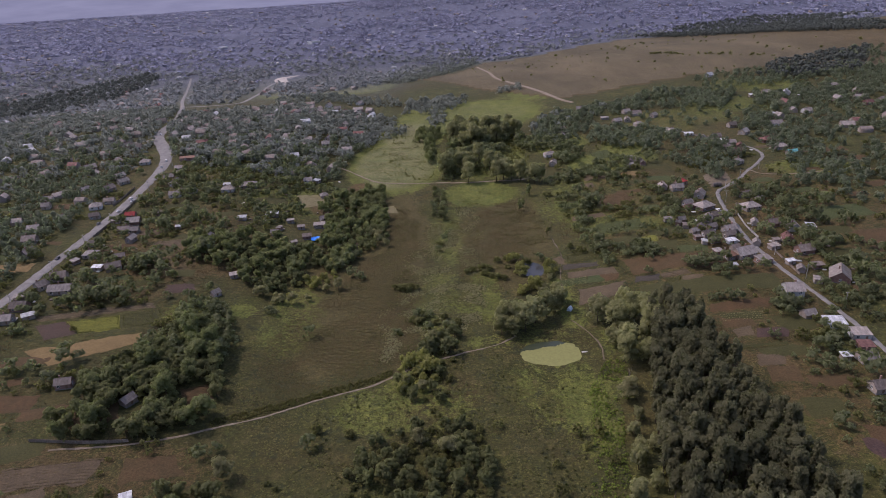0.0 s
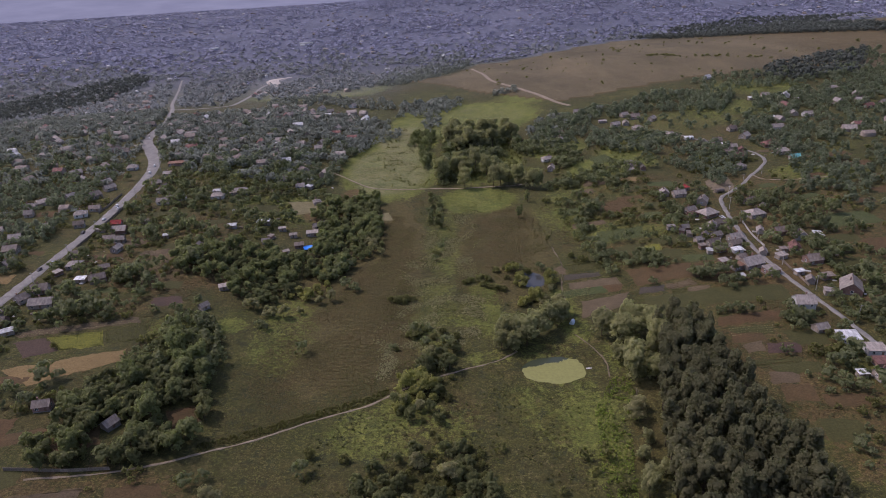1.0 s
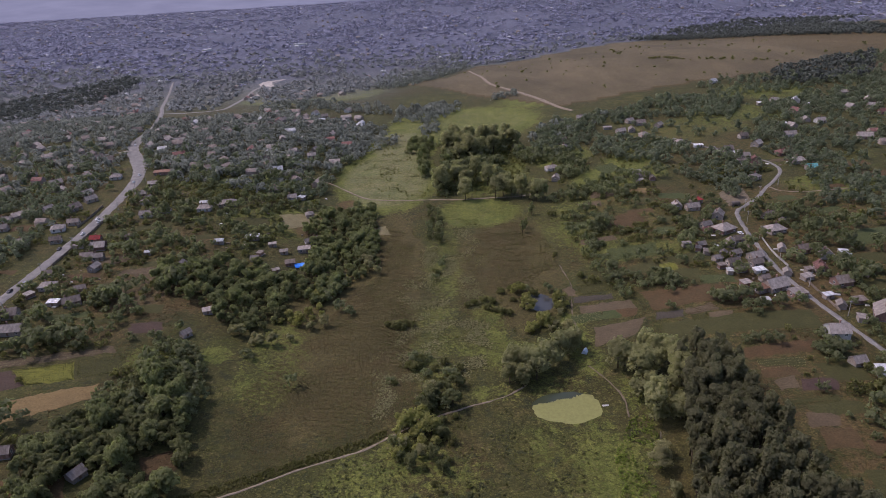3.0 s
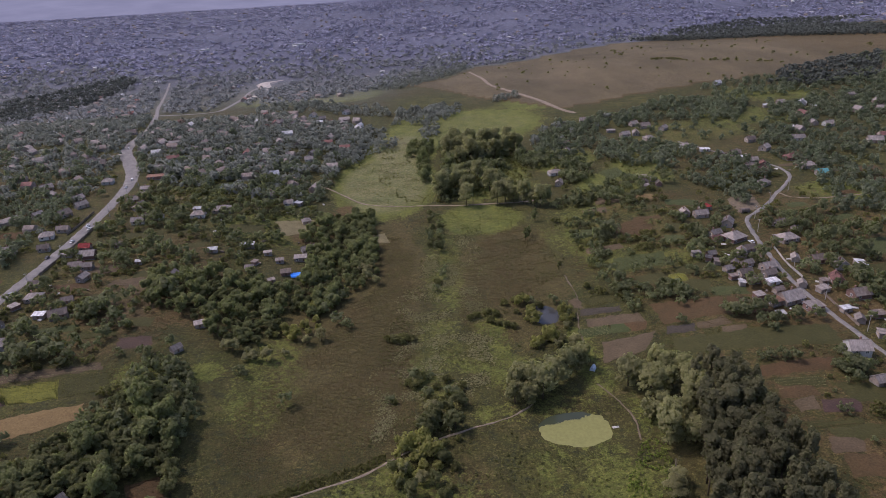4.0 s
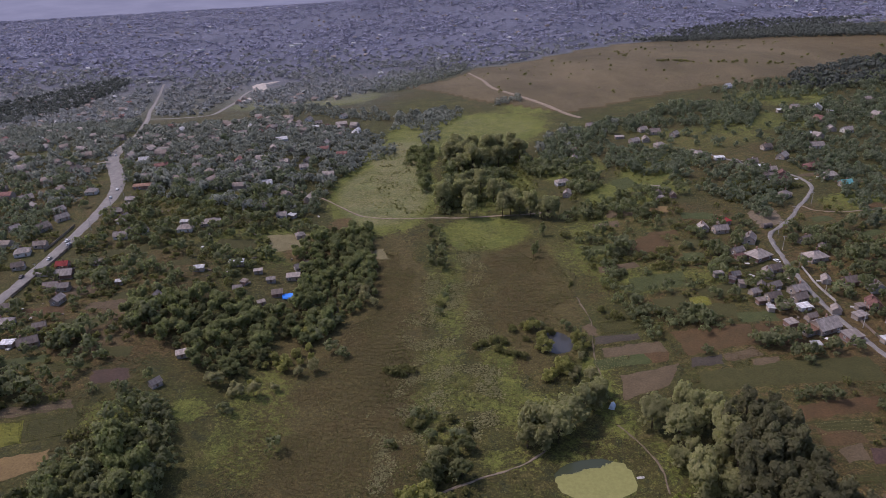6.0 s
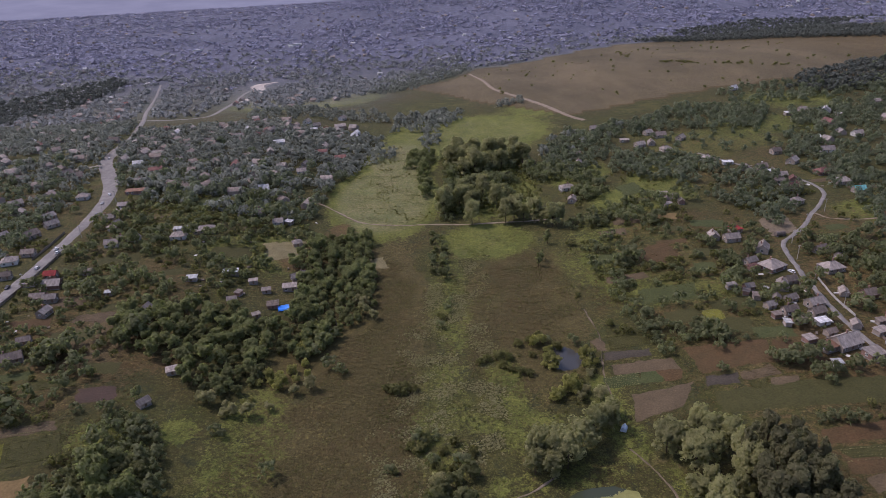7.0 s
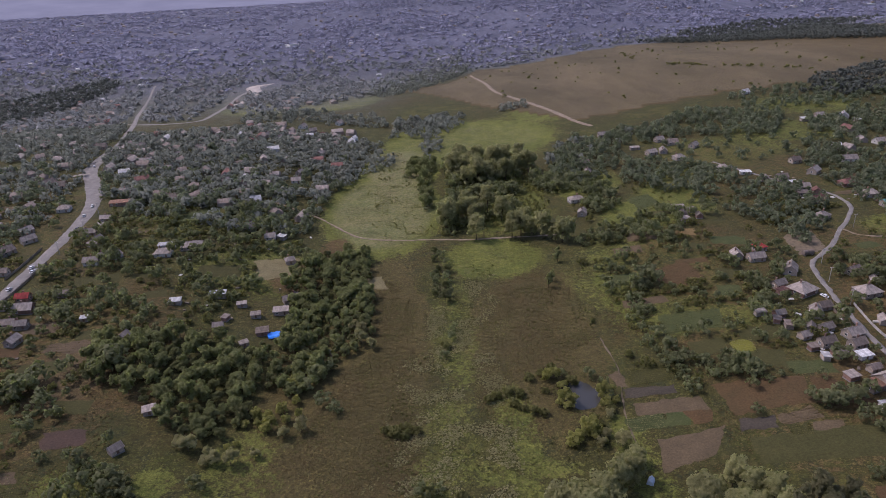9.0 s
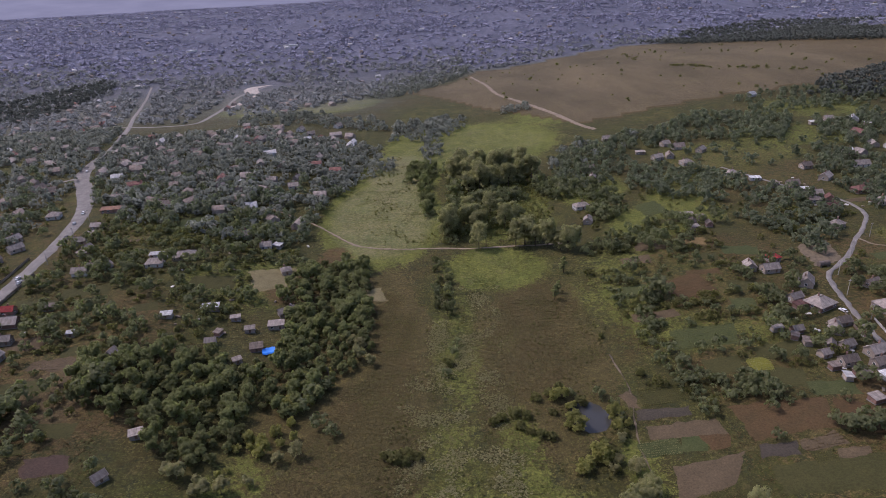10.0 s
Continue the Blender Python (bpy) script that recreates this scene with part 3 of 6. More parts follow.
def lobes_round(h, w, n, rng, low=0.35):
    """The lobes of a crown: x, y, z, radius, half-height."""
    out = [(0, 0, h * (0.5 + low * 0.45), w * 0.36, h * (1 - low) * 0.46)]
    for i in range(n):
        a = math.tau * i / n * 1.9 + rng.uniform(0, 1.0)
        q = rng.uniform(0.22, 0.36) * w
        z = h * rng.uniform(low + 0.08, 0.84)
        taper = 1 - 0.55 * max(0, z / h - 0.55)
        out.append((q * math.cos(a) * taper, q * math.sin(a) * taper, z, w * rng.uniform(0.14, 0.24), h * rng.uniform(0.10, 0.17)))
    return out


def lobes_tall(h, w, n, rng):
    out = []
    for i in range(n):
        f = i / (n - 1)
        z = h * (0.28 + 0.62 * f)
        k = w * (0.34 - 0.20 * f * f)
        a = rng.uniform(0, math.tau)
        out.append((math.cos(a) * k * 0.55, math.sin(a) * k * 0.55, z, k * rng.uniform(0.75, 1.05), h * rng.uniform(0.09, 0.13)))
    return out


def tree_proto(kind, h, w, lobes, quads, leaf, material, seed, label, category, bare=False):
    """A tapered trunk with limbs that reach into the lobes, and a crown of leaf clumps."""
    rng = np.random.default_rng(seed)
    root = new(kind)
    bm = bmesh.new()
    r = max(0.07, h * 0.017)
    fork = h * 0.36
    tube(bm, (0, 0, -0.5), (0.02 * h, 0, fork), r, r * 0.72, 7)
    tube(bm, (0.02 * h, 0, fork), (0, 0.02 * h, h * 0.78), r * 0.7, r * 0.2, 5)
    for x, y, z, q, v in lobes[1:7]:
        tube(bm, (0.02 * h, 0, fork * rng.uniform(0.8, 1.1)), (x * 0.9, y * 0.9, z), r * 0.45, r * 0.12, 4)
    hang("trunk", mesh_bm("trunk", bm, M_DEAD if bare else M_BARK, True), root)
    if quads:
        c, face, lit = crown_points(lobes, quads, rng)
        verts, faces = leaf_sprays(c, face, leaf * rng.uniform(0.75, 1.5, quads), rng)
        k = quads // 5
        c2, face2, lit2 = crown_points([(x, y, z, q * 0.6, v * 0.6) for x, y, z, q, v in lobes], k, rng)
        v2, f2 = leaf_sprays(c2, face2, np.full(k, leaf * 1.9), rng)
        hang("crown", leafy("crown", np.concatenate([verts, v2]), np.concatenate([faces, f2 + len(verts)]), unit(np.concatenate([lit, lit2]) + np.array([0, 0, 0.7])), material), root)
    root.location = (0, -350, -60)
    return tagged(root, label, category)


def make_protos():
    P = {}
    for i in range(3):
        g = np.random.default_rng(100 + i)
        P["willow", i] = tree_proto("willow_tree", 12, 11, lobes_round(12, 11, 13, g, 0.22), 1900, 0.36, M_WILLOW, 10 + i, "silvery grey-green willow with a full billowing crown", "tree")
        P["oldwillow", i] = tree_proto("old_willow_tree", 19, 13, lobes_round(19, 13, 18, g, 0.14), 3000, 0.44, M_OLDWILLOW, 15 + i, "tall old willow with pale grey-green billowing crown", "tree")
        P["poplar", i] = tree_proto("plantation_tree", 20, 5.6, lobes_round(20, 5.6, 12, g, 0.36), 950, 0.38, M_POPLAR, 20 + i, "tall dull olive tree in a dense plantation", "tree")
        P["orchard", i] = tree_proto("fruit_tree", 5.5, 5.6, lobes_round(5.5, 5.6, 10, g, 0.16), 820, 0.27, M_ORCHARD, 30 + i, "dark green bushy fruit tree in rough grass", "tree")
        P["broad", i] = tree_proto("broadleaf_tree", 9, 8, lobes_round(9, 8, 13, g, 0.15), 1150, 0.34, M_BROAD, 40 + i, "dark green broadleaf tree with a rounded crown", "tree")
        P["shrub", i] = tree_proto("shrub", 2.6, 4.2, lobes_round(2.6, 4.2, 8, g, 0.05), 430, 0.24, M_SHRUB, 50 + i, "low spreading olive shrub in the meadow", "shrub")
        P["sallow", i] = tree_proto("sallow_bush", 5.5, 6.5, lobes_round(5.5, 6.5, 11, g, 0.1), 800, 0.3, M_SALLOW, 70 + i, "yellow-green sallow bush at the edge of the marsh", "shrub")
    g = np.random.default_rng(140)
    P["bare", 0] = tree_proto("dead_tree", 9, 6, lobes_round(9, 6, 9, g, 0.3), 0, 0.4, M_DEAD, 60, "bare grey dead tree at the wood's edge", "tree", bare=True)
    P["thin", 0] = tree_proto("slender_tree", 9, 4, lobes_tall(9, 4.4, 7, g), 360, 0.3, M_BROAD, 61, "slender dark tree standing alone in the reeds", "tree")
    return P


PROTOS = make_protos()
USED = {}
COUNT, SURPLUS = {}, []
TALL = {"willow": 12, "oldwillow": 19, "poplar": 20, "orchard": 5.5, "broad": 9, "shrub": 2.6, "sallow": 5.5}


def plant(kind, x, y, scale, rng, group=""):
    if COUNT.get(kind, 0) >= 290:
        SURPLUS.append((x, y, scale * TALL[kind] * rng.uniform(0.9, 1.15)))
        return
    COUNT[kind] = COUNT.get(kind, 0) + 1
    i = int(rng.integers(0, 3)) if (kind, 1) in PROTOS else 0
    src = PROTOS[kind, i]
    m = pose(x, y, at(x, y) - 0.05, 0, 0, rng.uniform(0, 360)) @ Matrix.Diagonal((scale * rng.uniform(0.9, 1.12), scale * rng.uniform(0.9, 1.12), scale * rng.uniform(0.88, 1.15), 1))
    if (kind, i) in USED:
        ob = copy_thing(src, m)
    else:
        USED[kind, i] = ob = src
        src.matrix_basis = m
    if group:
        tagged(ob, group=group)
    return ob


def near_line(x, y, line, gap):
    p = np.array(line, float)
    a, b = p[:-1], p[1:]
    d = b - a
    t = np.clip(((x - a[:, 0]) * d[:, 0] + (y - a[:, 1]) * d[:, 1]) / (d ** 2).sum(1), 0, 1)
    return float(np.min(np.hypot(a[:, 0] + t * d[:, 0] - x, a[:, 1] + t * d[:, 1] - y))) < gap


def scatter(poly, gap, rng, limit=10000):
    """Points in a polygon, no two nearer than gap."""
    low, top = np.min(poly, axis=0), np.max(poly, axis=0)
    cand = rng.uniform(low, top, (int(np.prod(top - low) / gap ** 2 * 6), 2))
    cand = cand[inside(poly, cand[:, 0], cand[:, 1])]
    grid, out = {}, []
    for x, y in cand.tolist():
        c = (int(x // gap), int(y // gap))
        if any((x - q[0]) ** 2 + (y - q[1]) ** 2 < gap * gap for i in (-1, 0, 1) for j in (-1, 0, 1) for q in grid.get((c[0] + i, c[1] + j), ())):
            continue
        grid.setdefault(c, []).append((x, y))
        out.append((x, y))
        if len(out) >= limit:
            break
    return out

# ---- houses ----
ROOFS = {"g": M_SLATE, "d": M_SLATE_D, "r": M_RED, "b": M_BROWN, "w": M_WHITE_R, "t": M_TURQ, "o": M_RUST}
ROOF_WORDS = {"g": "grey slate", "d": "dark slate", "r": "red metal", "b": "brown metal", "w": "white metal", "t": "turquoise metal", "o": "rusty metal"}
WALLS = {"p": (M_PLASTER, "plastered"), "w": (M_WHITEWASH, "whitewashed"), "k": (M_BRICK, "brick")}


def window_meshes():
    bm = bmesh.new()
    for x0, x1, z0, z1 in ((-0.7, -0.58, -0.75, 0.75), (0.58, 0.7, -0.75, 0.75), (-0.58, 0.58, -0.75, -0.63), (-0.58, 0.58, 0.63, 0.75), (-0.04, 0.04, -0.63, 0.63)):
        box(bm, x0, x1, -0.06, 0.04, z0, z1)
    fr = mesh_bm("frame", bm, M_FRAME)
    bm = bmesh.new()
    box(bm, -0.58, 0.58, -0.02, 0.0, -0.63, 0.63)
    return fr, mesh_bm("pane", bm, M_GLASS)


WIN_FRAME, WIN_PANE = window_meshes()


def house(x, y, w, d, rot, roof="g", wall="p", shape="gable", storeys=1, extras=True):
    """A village house; the ridge runs along its own x. w along the ridge, d across."""
    rng = np.random.default_rng(int(abs(x * 31 + y * 17)))
    small = w * d < 34
    eave = (2.3 if small else 2.8) + 2.6 * (storeys - 1)
    rise = d * (0.30 if shape == "hip" else 0.38) if shape != "flat" else 0.0
    kind = "shed" if small else "house"
    root = new(kind)
    wm, wt = WALLS[wall]
    hw, hd, o = w / 2, d / 2, 0.4
    bm = bmesh.new()
    if shape == "gable":
        prism(bm, [(-hd, 0.35), (hd, 0.35), (hd, eave), (0, eave + rise), (-hd, eave)], -hw, hw)
    else:
        box(bm, -hw, hw, -hd, hd, 0.35, eave)
    part("wall", bm, wm, root)
    bm = bmesh.new()
    box(bm, -hw - 0.08, hw + 0.08, -hd - 0.08, hd + 0.08, -1.2, 0.35)
    part("plinth", bm, M_PLINTH, root)
    bm = bmesh.new()
    t = 0.16
    if shape == "gable":
        k = rise / hd
        prism(bm, [(-hd - o, eave - o * k), (0, eave + rise), (hd + o, eave - o * k), (hd + o, eave - o * k + t), (0, eave + rise + t), (-hd - o, eave - o * k + t)], -hw - o, hw + o)
    elif shape == "hip":
        run = max(0.4, hw - hd * 0.85)
        base = [bm.verts.new(p) for p in ((-hw - o, -hd - o, eave), (hw + o, -hd - o, eave), (hw + o, hd + o, eave), (-hw - o, hd + o, eave))]
        low = [bm.verts.new(v.co - Vector((0, 0, t))) for v in base]
        a, b = bm.verts.new((-run, 0, eave + rise)), bm.verts.new((run, 0, eave + rise))
        for f in ((base[0], base[1], b, a), (base[2], base[3], a, b), (base[1], base[2], b), (base[3], base[0], a), tuple(low)):
            bm.faces.new(f)
        for i in range(4):
            bm.faces.new((base[i], base[(i + 1) % 4], low[(i + 1) % 4], low[i]))
    else:
        s = 0.10 * d
        prism(bm, [(-hd - o, eave), (hd + o, eave + s), (hd + o, eave + s + t), (-hd - o, eave + t)], -hw - o, hw + o)
    roof_ob = part("roof", bm, ROOFS[roof], root)
    if shape != "flat":
        bm = bmesh.new()
        run = hw + o if shape == "gable" else max(0.4, hw - hd * 0.85)
        prism(bm, [(-0.22, eave + rise + t - 0.06), (0, eave + rise + t + 0.07), (0.22, eave + rise + t - 0.06)], -run, run)
        hang("ridge_cap", mesh_bm("ridge_cap", bm, M_SLATE_D if roof in "gd" else ROOFS[roof]), roof_ob)
    if not small or extras:
        rows = [(s * 2.6) for s in range(storeys)]
        for zz in rows:
            n = max(1, int(w / 3.4))
            for i in range(n):
                px = -hw + w * (i + 0.5) / n
                for side in (-1, 1):
                    if small and side > 0:
                        continue
                    if zz == 0 and side < 0 and i == n // 2:
                        continue
                    win = hang("window", WIN_FRAME, root, m=pose(px, side * hd, 1.75 + zz, 0, 0, 0 if side < 0 else 180))
                    hang("pane", WIN_PANE, win)
            if not small:
                for side in (-1, 1):
                    win = hang("window", WIN_FRAME, root, m=pose(side * hw, 0, 1.75 + zz, 0, 0, 90 if side > 0 else -90))
                    hang("pane", WIN_PANE, win)
        bm = bmesh.new()
        cx = -hw + w * (max(1, int(w / 3.4)) // 2 + 0.5) / max(1, int(w / 3.4))
        box(bm, cx - 0.5, cx + 0.5, -hd - 0.07, -hd + 0.03, 0.1, 2.1)
        part("door", bm, M_DOOR, root)
    if not small and shape != "flat":
        bm = bmesh.new()
        cx, cy = rng.uniform(-0.3, 0.3) * w, rng.uniform(0.1, 0.2) * d
        box(bm, cx - 0.3, cx + 0.3, cy - 0.3, cy + 0.3, eave + rise * 0.4, eave + rise + 0.9)
        box(bm, cx - 0.38, cx + 0.38, cy - 0.38, cy + 0.38, eave + rise + 0.9, eave + rise + 1.05)
        part("chimney", bm, M_BRICK, root)
    root.matrix_basis = pose(x, y, at(x, y) + 0.05, 0, 0, rot)
    HOMES.append((x, y, max(w, d) / 2 + 1.0))
    form = {"gable": "gabled", "hip": "hipped", "flat": "lean-to"}[shape]
    tall = "two-storey " if storeys > 1 else "small " if small else ""
    return tagged(root, f"{tall}{wt} {kind} with a {form} {ROOF_WORDS[roof]} roof among gardens", kind, group="village houses" if kind == "house" else "garden sheds")


HOMES = []
SHAPES = {"G": "gable", "H": "hip", "F": "flat"}
# x, y, length, depth, turn, then roof, wall, shape
EAST_NEAR = [
    (216, 320.4, 13, 10, 62, "gkG"), (179.8, 284.2, 6, 5, 10, "gpG"), (187, 274.1, 9, 7, -6, "wwF"), (192.8, 263.2, 8, 6, -6, "gwF"), (189.9, 253.8, 6, 5, -4, "bkF"), (184.9, 244.3, 7, 6, 4, "gpG"),
    (176.9, 246.5, 4, 3, 0, "wpF"), (176.9, 223.3, 6, 6, 5, "dpG"), (214.6, 355.2, 9, 7, 8, "dkG"), (213.2, 372.6, 8, 6, 75, "bkG"), (224.8, 388.6, 8, 7, 82, "gwG"), (234.9, 387.1, 7, 5, 78, "wpF"),
    (216, 397.3, 7, 6, 10, "dkG"), (215.3, 429.2, 11, 9, 12, "gpH"), (226.2, 440.8, 5, 4, 70, "gpG")]
EAST_MID = [
    (185.6, 436.4, 12, 10, 25, "gkH"), (191.4, 459.6, 9, 7, 60, "gpG"), (180.5, 477.1, 9, 6, 5, "gpG"), (188.5, 490.1, 7, 6, 15, "rpH"), (171.1, 481.4, 7, 6, 80, "gpG"), (175.4, 436.4, 6, 4, 20, "bkF"),
    (179.8, 413.2, 8, 5, 70, "gpG"), (187, 419.1, 6, 5, 10, "dpG"), (185.6, 392.9, 8, 6, 15, "gpG"), (182, 384.2, 7, 5, 15, "dpG"), (169.7, 387.1, 7, 5, 10, "dpG"), (170.4, 378.4, 6, 4, 10, "dkF"), (179.8, 375.6, 6, 4, 12, "wwF")]
EAST_MID_2 = [
    (169.7, 400.2, 5, 4, 60, "gpG"), (179.1, 356.7, 12, 9, 18, "gpG"), (186.3, 346.6, 8, 6, 12, "gkF"), (170.4, 353.8, 7, 5, 20, "opF"), (166.8, 341.5, 4, 3, 0, "wwF"),
    (200.8, 332.1, 5, 4, 70, "gpG"), (200.1, 342.2, 5, 3, 10, "wpF"), (211.7, 334.9, 6, 4, 5, "dkF"), (200.8, 363.9, 6, 4, 15, "gpF"), (203, 318.3, 5, 4, 70, "gpF")]
EAST_FAR = [
    (166.8, 562.6, 8, 4, 0, "gpF"), (165.3, 549.5, 6, 5, 70, "dpG"), (174, 556.8, 5, 4, 10, "gpF"), (174.7, 545.2, 5, 4, 80, "dkG"), (163.8, 540.9, 5, 4, 10, "gpF"), (230.5, 638, 9, 7, 10, "gwH"), (242.2, 623.5, 8, 4, 0, "wwF"),
    (249.4, 606.1, 6, 5, 70, "gpG"), (261, 604.6, 8, 6, 5, "dpG"), (262.4, 593, 8, 4, 0, "wpF"), (265.3, 581.4, 7, 6, 0, "gpG"), (258.1, 569.9, 8, 5, 0, "dpF"), (291.4, 614.8, 9, 7, 40, "gpG"), (261, 555.4, 9, 6, 5, "bkG"), (269.7, 572.8, 6, 5, 70, "bkG")]
EAST_FAR_2 = [
    (298.7, 584.4, 10, 8, 10, "bkH"), (300.1, 561.1, 11, 8, 8, "gpH"), (300.1, 540.9, 8, 6, 5, "tpG"), (247.9, 527.8, 9, 7, 30, "gpH"), (191.4, 693.1, 9, 6, 20, "gpG"), (203, 696, 8, 6, 80, "gpG"), (218.9, 719.2, 10, 7, 5, "dpG"),
    (208.8, 674.2, 9, 7, 15, "gpH"), (233.4, 704.7, 8, 6, 40, "gpG"), (182.7, 711.9, 8, 4, 0, "gpF"), (387.1, 682.9, 9, 7, 10, "gwG"), (345.1, 675.7, 7, 5, 0, "wwG"), (333.5, 639.4, 12, 7, 0, "gwG"), (291.4, 642.4, 8, 6, 10, "dpG"), (392.9, 620.6, 12, 8, -15, "gpG")]
EAST_FAR_3 = [
    (408.9, 771.4, 10, 9, 60, "wwG"), (414.7, 756.9, 6, 4, 0, "wpF"), (388.6, 778.6, 8, 6, 0, "gpG"), (368.3, 768.5, 7, 5, 0, "wpF"), (472.7, 732.2, 12, 7, -10, "gpG"), (465.4, 706.1, 9, 6, 10, "bkG"), (488.6, 716.3, 11, 8, 20, "gpG"), (363.9, 887.4, 8, 7, 20, "wwG"),
    (127.6, 659.8, 7, 5, 70, "gpG"), (105.4, 604.5, 11, 7, 12, "gwH"), (103.6, 577, 7, 6, 70, "gpG"), (129, 680, 9, 7, 10, "dpG"), (166.5, 760, 9, 6, 0, "gpG"), (211.2, 731, 8, 6, 20, "gpG")]
WEST_NEAR = [
    (-284.2, 471.2, 9, 6, 4, "gpG"), (-313.2, 501.7, 6, 6, 10, "gpG"), (-271.1, 495.9, 9, 8, 20, "gwH"), (-265.3, 507.5, 8, 5, 5, "dpG"), (-227.7, 461.1, 10, 7, 4, "gkG"), (-227.7, 445.1, 8, 5, 4, "dkG"), (-216, 427.8, 7, 5, 80, "gpG"), (-232, 403.1, 9, 7, 6, "gpH"),
    (-208.8, 382.8, 9, 6, 25, "dpG"), (-218.9, 382.8, 6, 4, 0, "wpF"), (-217.5, 520.5, 9, 6, 3, "gwG"), (-229.1, 555.4, 7, 5, 70, "gpG"), (-236.3, 369.8, 9, 7, 12, "dpG"), (-240.7, 358.1, 7, 6, 60, "dpG"), (-226.2, 352.3, 13, 7, 4, "gpG")]
WEST_NEAR_2 = [
    (-239.2, 332.1, 9, 6, 0, "dkG"), (-229.1, 321.9, 6, 4, 30, "wpF"), (-239.2, 317.6, 8, 6, 5, "gpG"), (-162.4, 429.2, 5.5, 5, 80, "gpG"), (-287.1, 430.6, 9, 7, 5, "dpG"), (-385.7, 581.4, 11, 7, 0, "dpG"), (-363.9, 580, 9, 7, 10, "gpH"), (-275.5, 407.4, 8, 6, 70, "dpG"),
    (-176.9, 256.6, 7, 5, 8, "dkG"), (-143.5, 245, 6, 5, 60, "gpG"), (-121.8, 188.5, 4, 3, 20, "wpF"), (-311.8, 675.7, 12, 8, 10, "dkG"), (-324.8, 685.9, 9, 7, 60, "dkG"), (-120.3, 443.7, 5, 4, 5, "gpG"), (-97.1, 440.8, 6, 5, 10, "dkF"), (-130.5, 372.6, 5, 4, 20, "gpF")]
WEST_MID = [
    (-247.9, 653.9, 9, 6, 2, "gkG"), (-242.2, 627.9, 15, 6, 6, "okF"), (-204.4, 636.5, 11, 7, 4, "dkG"), (-236.3, 714.9, 10, 7, 0, "gwG"), (-284.2, 756.9, 9, 6, 0, "dpG"), (-279.8, 617.7, 9, 8, 10, "gwH"), (-227.7, 549.5, 8, 7, 50, "gpH"), (-239.2, 568.4, 8, 6, 10, "gpG"),
    (-237.8, 582.9, 6, 4, 0, "gpF"), (-239.2, 594.5, 7, 5, 0, "gpG"), (-213.2, 527.8, 7, 5, 0, "gpG"), (-205.9, 529.2, 6, 5, 70, "gwG"), (-176.9, 530.7, 10, 8, 3, "gwH"), (-162.4, 540.9, 14, 8, 10, "gpH"), (-178.3, 542.3, 11, 4, 3, "wwF")]
WEST_MID_2 = [
    (-133.4, 577.1, 8, 6, 60, "gpG"), (-116, 562.6, 7, 6, 5, "gwG"), (-108.8, 565.5, 5, 5, 70, "wpF"), (-97.1, 527.8, 6, 6, 20, "gpH"), (-174, 674.2, 8, 6, 60, "gpG"), (-158, 665.5, 7, 5, 0, "gpG"), (-91.3, 462.6, 8, 5, 5, "gpF"), (-285.6, 574.2, 9, 6, 60, "gpG"),
    (-275.5, 558.2, 9, 6, 50, "gpG"), (-279.8, 539.4, 9, 7, 60, "dpG"), (-234.9, 474.1, 7, 5, 3, "rkG"), (-129, 477.1, 9, 4, 4, "wpF"), (-149.3, 466.9, 6, 4, 4, "wpF"), (-88.5, 477.1, 9, 5, 30, "gpG"), (-134.8, 348, 5, 4, 50, "gpG"), (-220.4, 443.7, 7, 5, 6, "gpG")]
WEST_FAR = [
    (-186, 814, 10, 8, 10, "bkH"), (-214, 856, 9, 7, 70, "gwG"), (-202, 810, 9, 6, 5, "gpG"), (-156, 819, 10, 7, 60, "gwG"), (-135, 801, 10, 7, 15, "gwH"), (-142, 887, 9, 7, 70, "gwG"), (-115, 848, 11, 8, 10, "bwH"), (-104, 917, 9, 7, 60, "gwG"),
    (-172, 838, 8, 6, 80, "gpG"), (-128, 868, 8, 6, 20, "gpG"), (-149, 845, 8, 6, 10, "gpG"), (-263, 741, 11, 7, 5, "gpG"), (-242, 758, 9, 7, 50, "gwG"), (-295, 812, 10, 8, 40, "gwH"), (-339, 819, 12, 8, 5, "dpG"), (-117.6, 686, 8, 6, 5, "gwG"),
    (-118, 708, 7, 5, 70, "gpG"), (-327, 607, 10, 7, 40, "gpG"), (-362, 677, 11, 8, 10, "dpH"), (-228, 790, 9, 6, 20, "gpG"), (-225, 830, 9, 6, 75, "dpG")]
EAST_SHEDS = [
    (154.1, 417.3, 5, 3, 5, "gpF"), (158.5, 409.4, 4, 3, 60, "dkF"), (176.5, 443.5, 7, 5, 20, "gpG"), (162, 414.4, 5, 4, 10, "gkG"), (161.5, 404.1, 5, 3.5, 75, "dpF"), (163.5, 394, 5, 4, 15, "gpG"), (162, 384.2, 4, 3, 10, "dkF"), (163.4, 376.6, 4, 3, 80, "wpF"),
    (176.8, 399.5, 6, 4.5, 20, "gpG"), (178, 366, 5, 3.5, 15, "dpG"), (165.6, 361.5, 5, 4, 15, "gkF"), (193.4, 371, 5, 4, 70, "gpG"), (206, 372, 4, 3, 10, "dpF"), (222, 452, 7, 5, 20, "dpG"), (206, 402, 6, 4, 70, "gpG")]
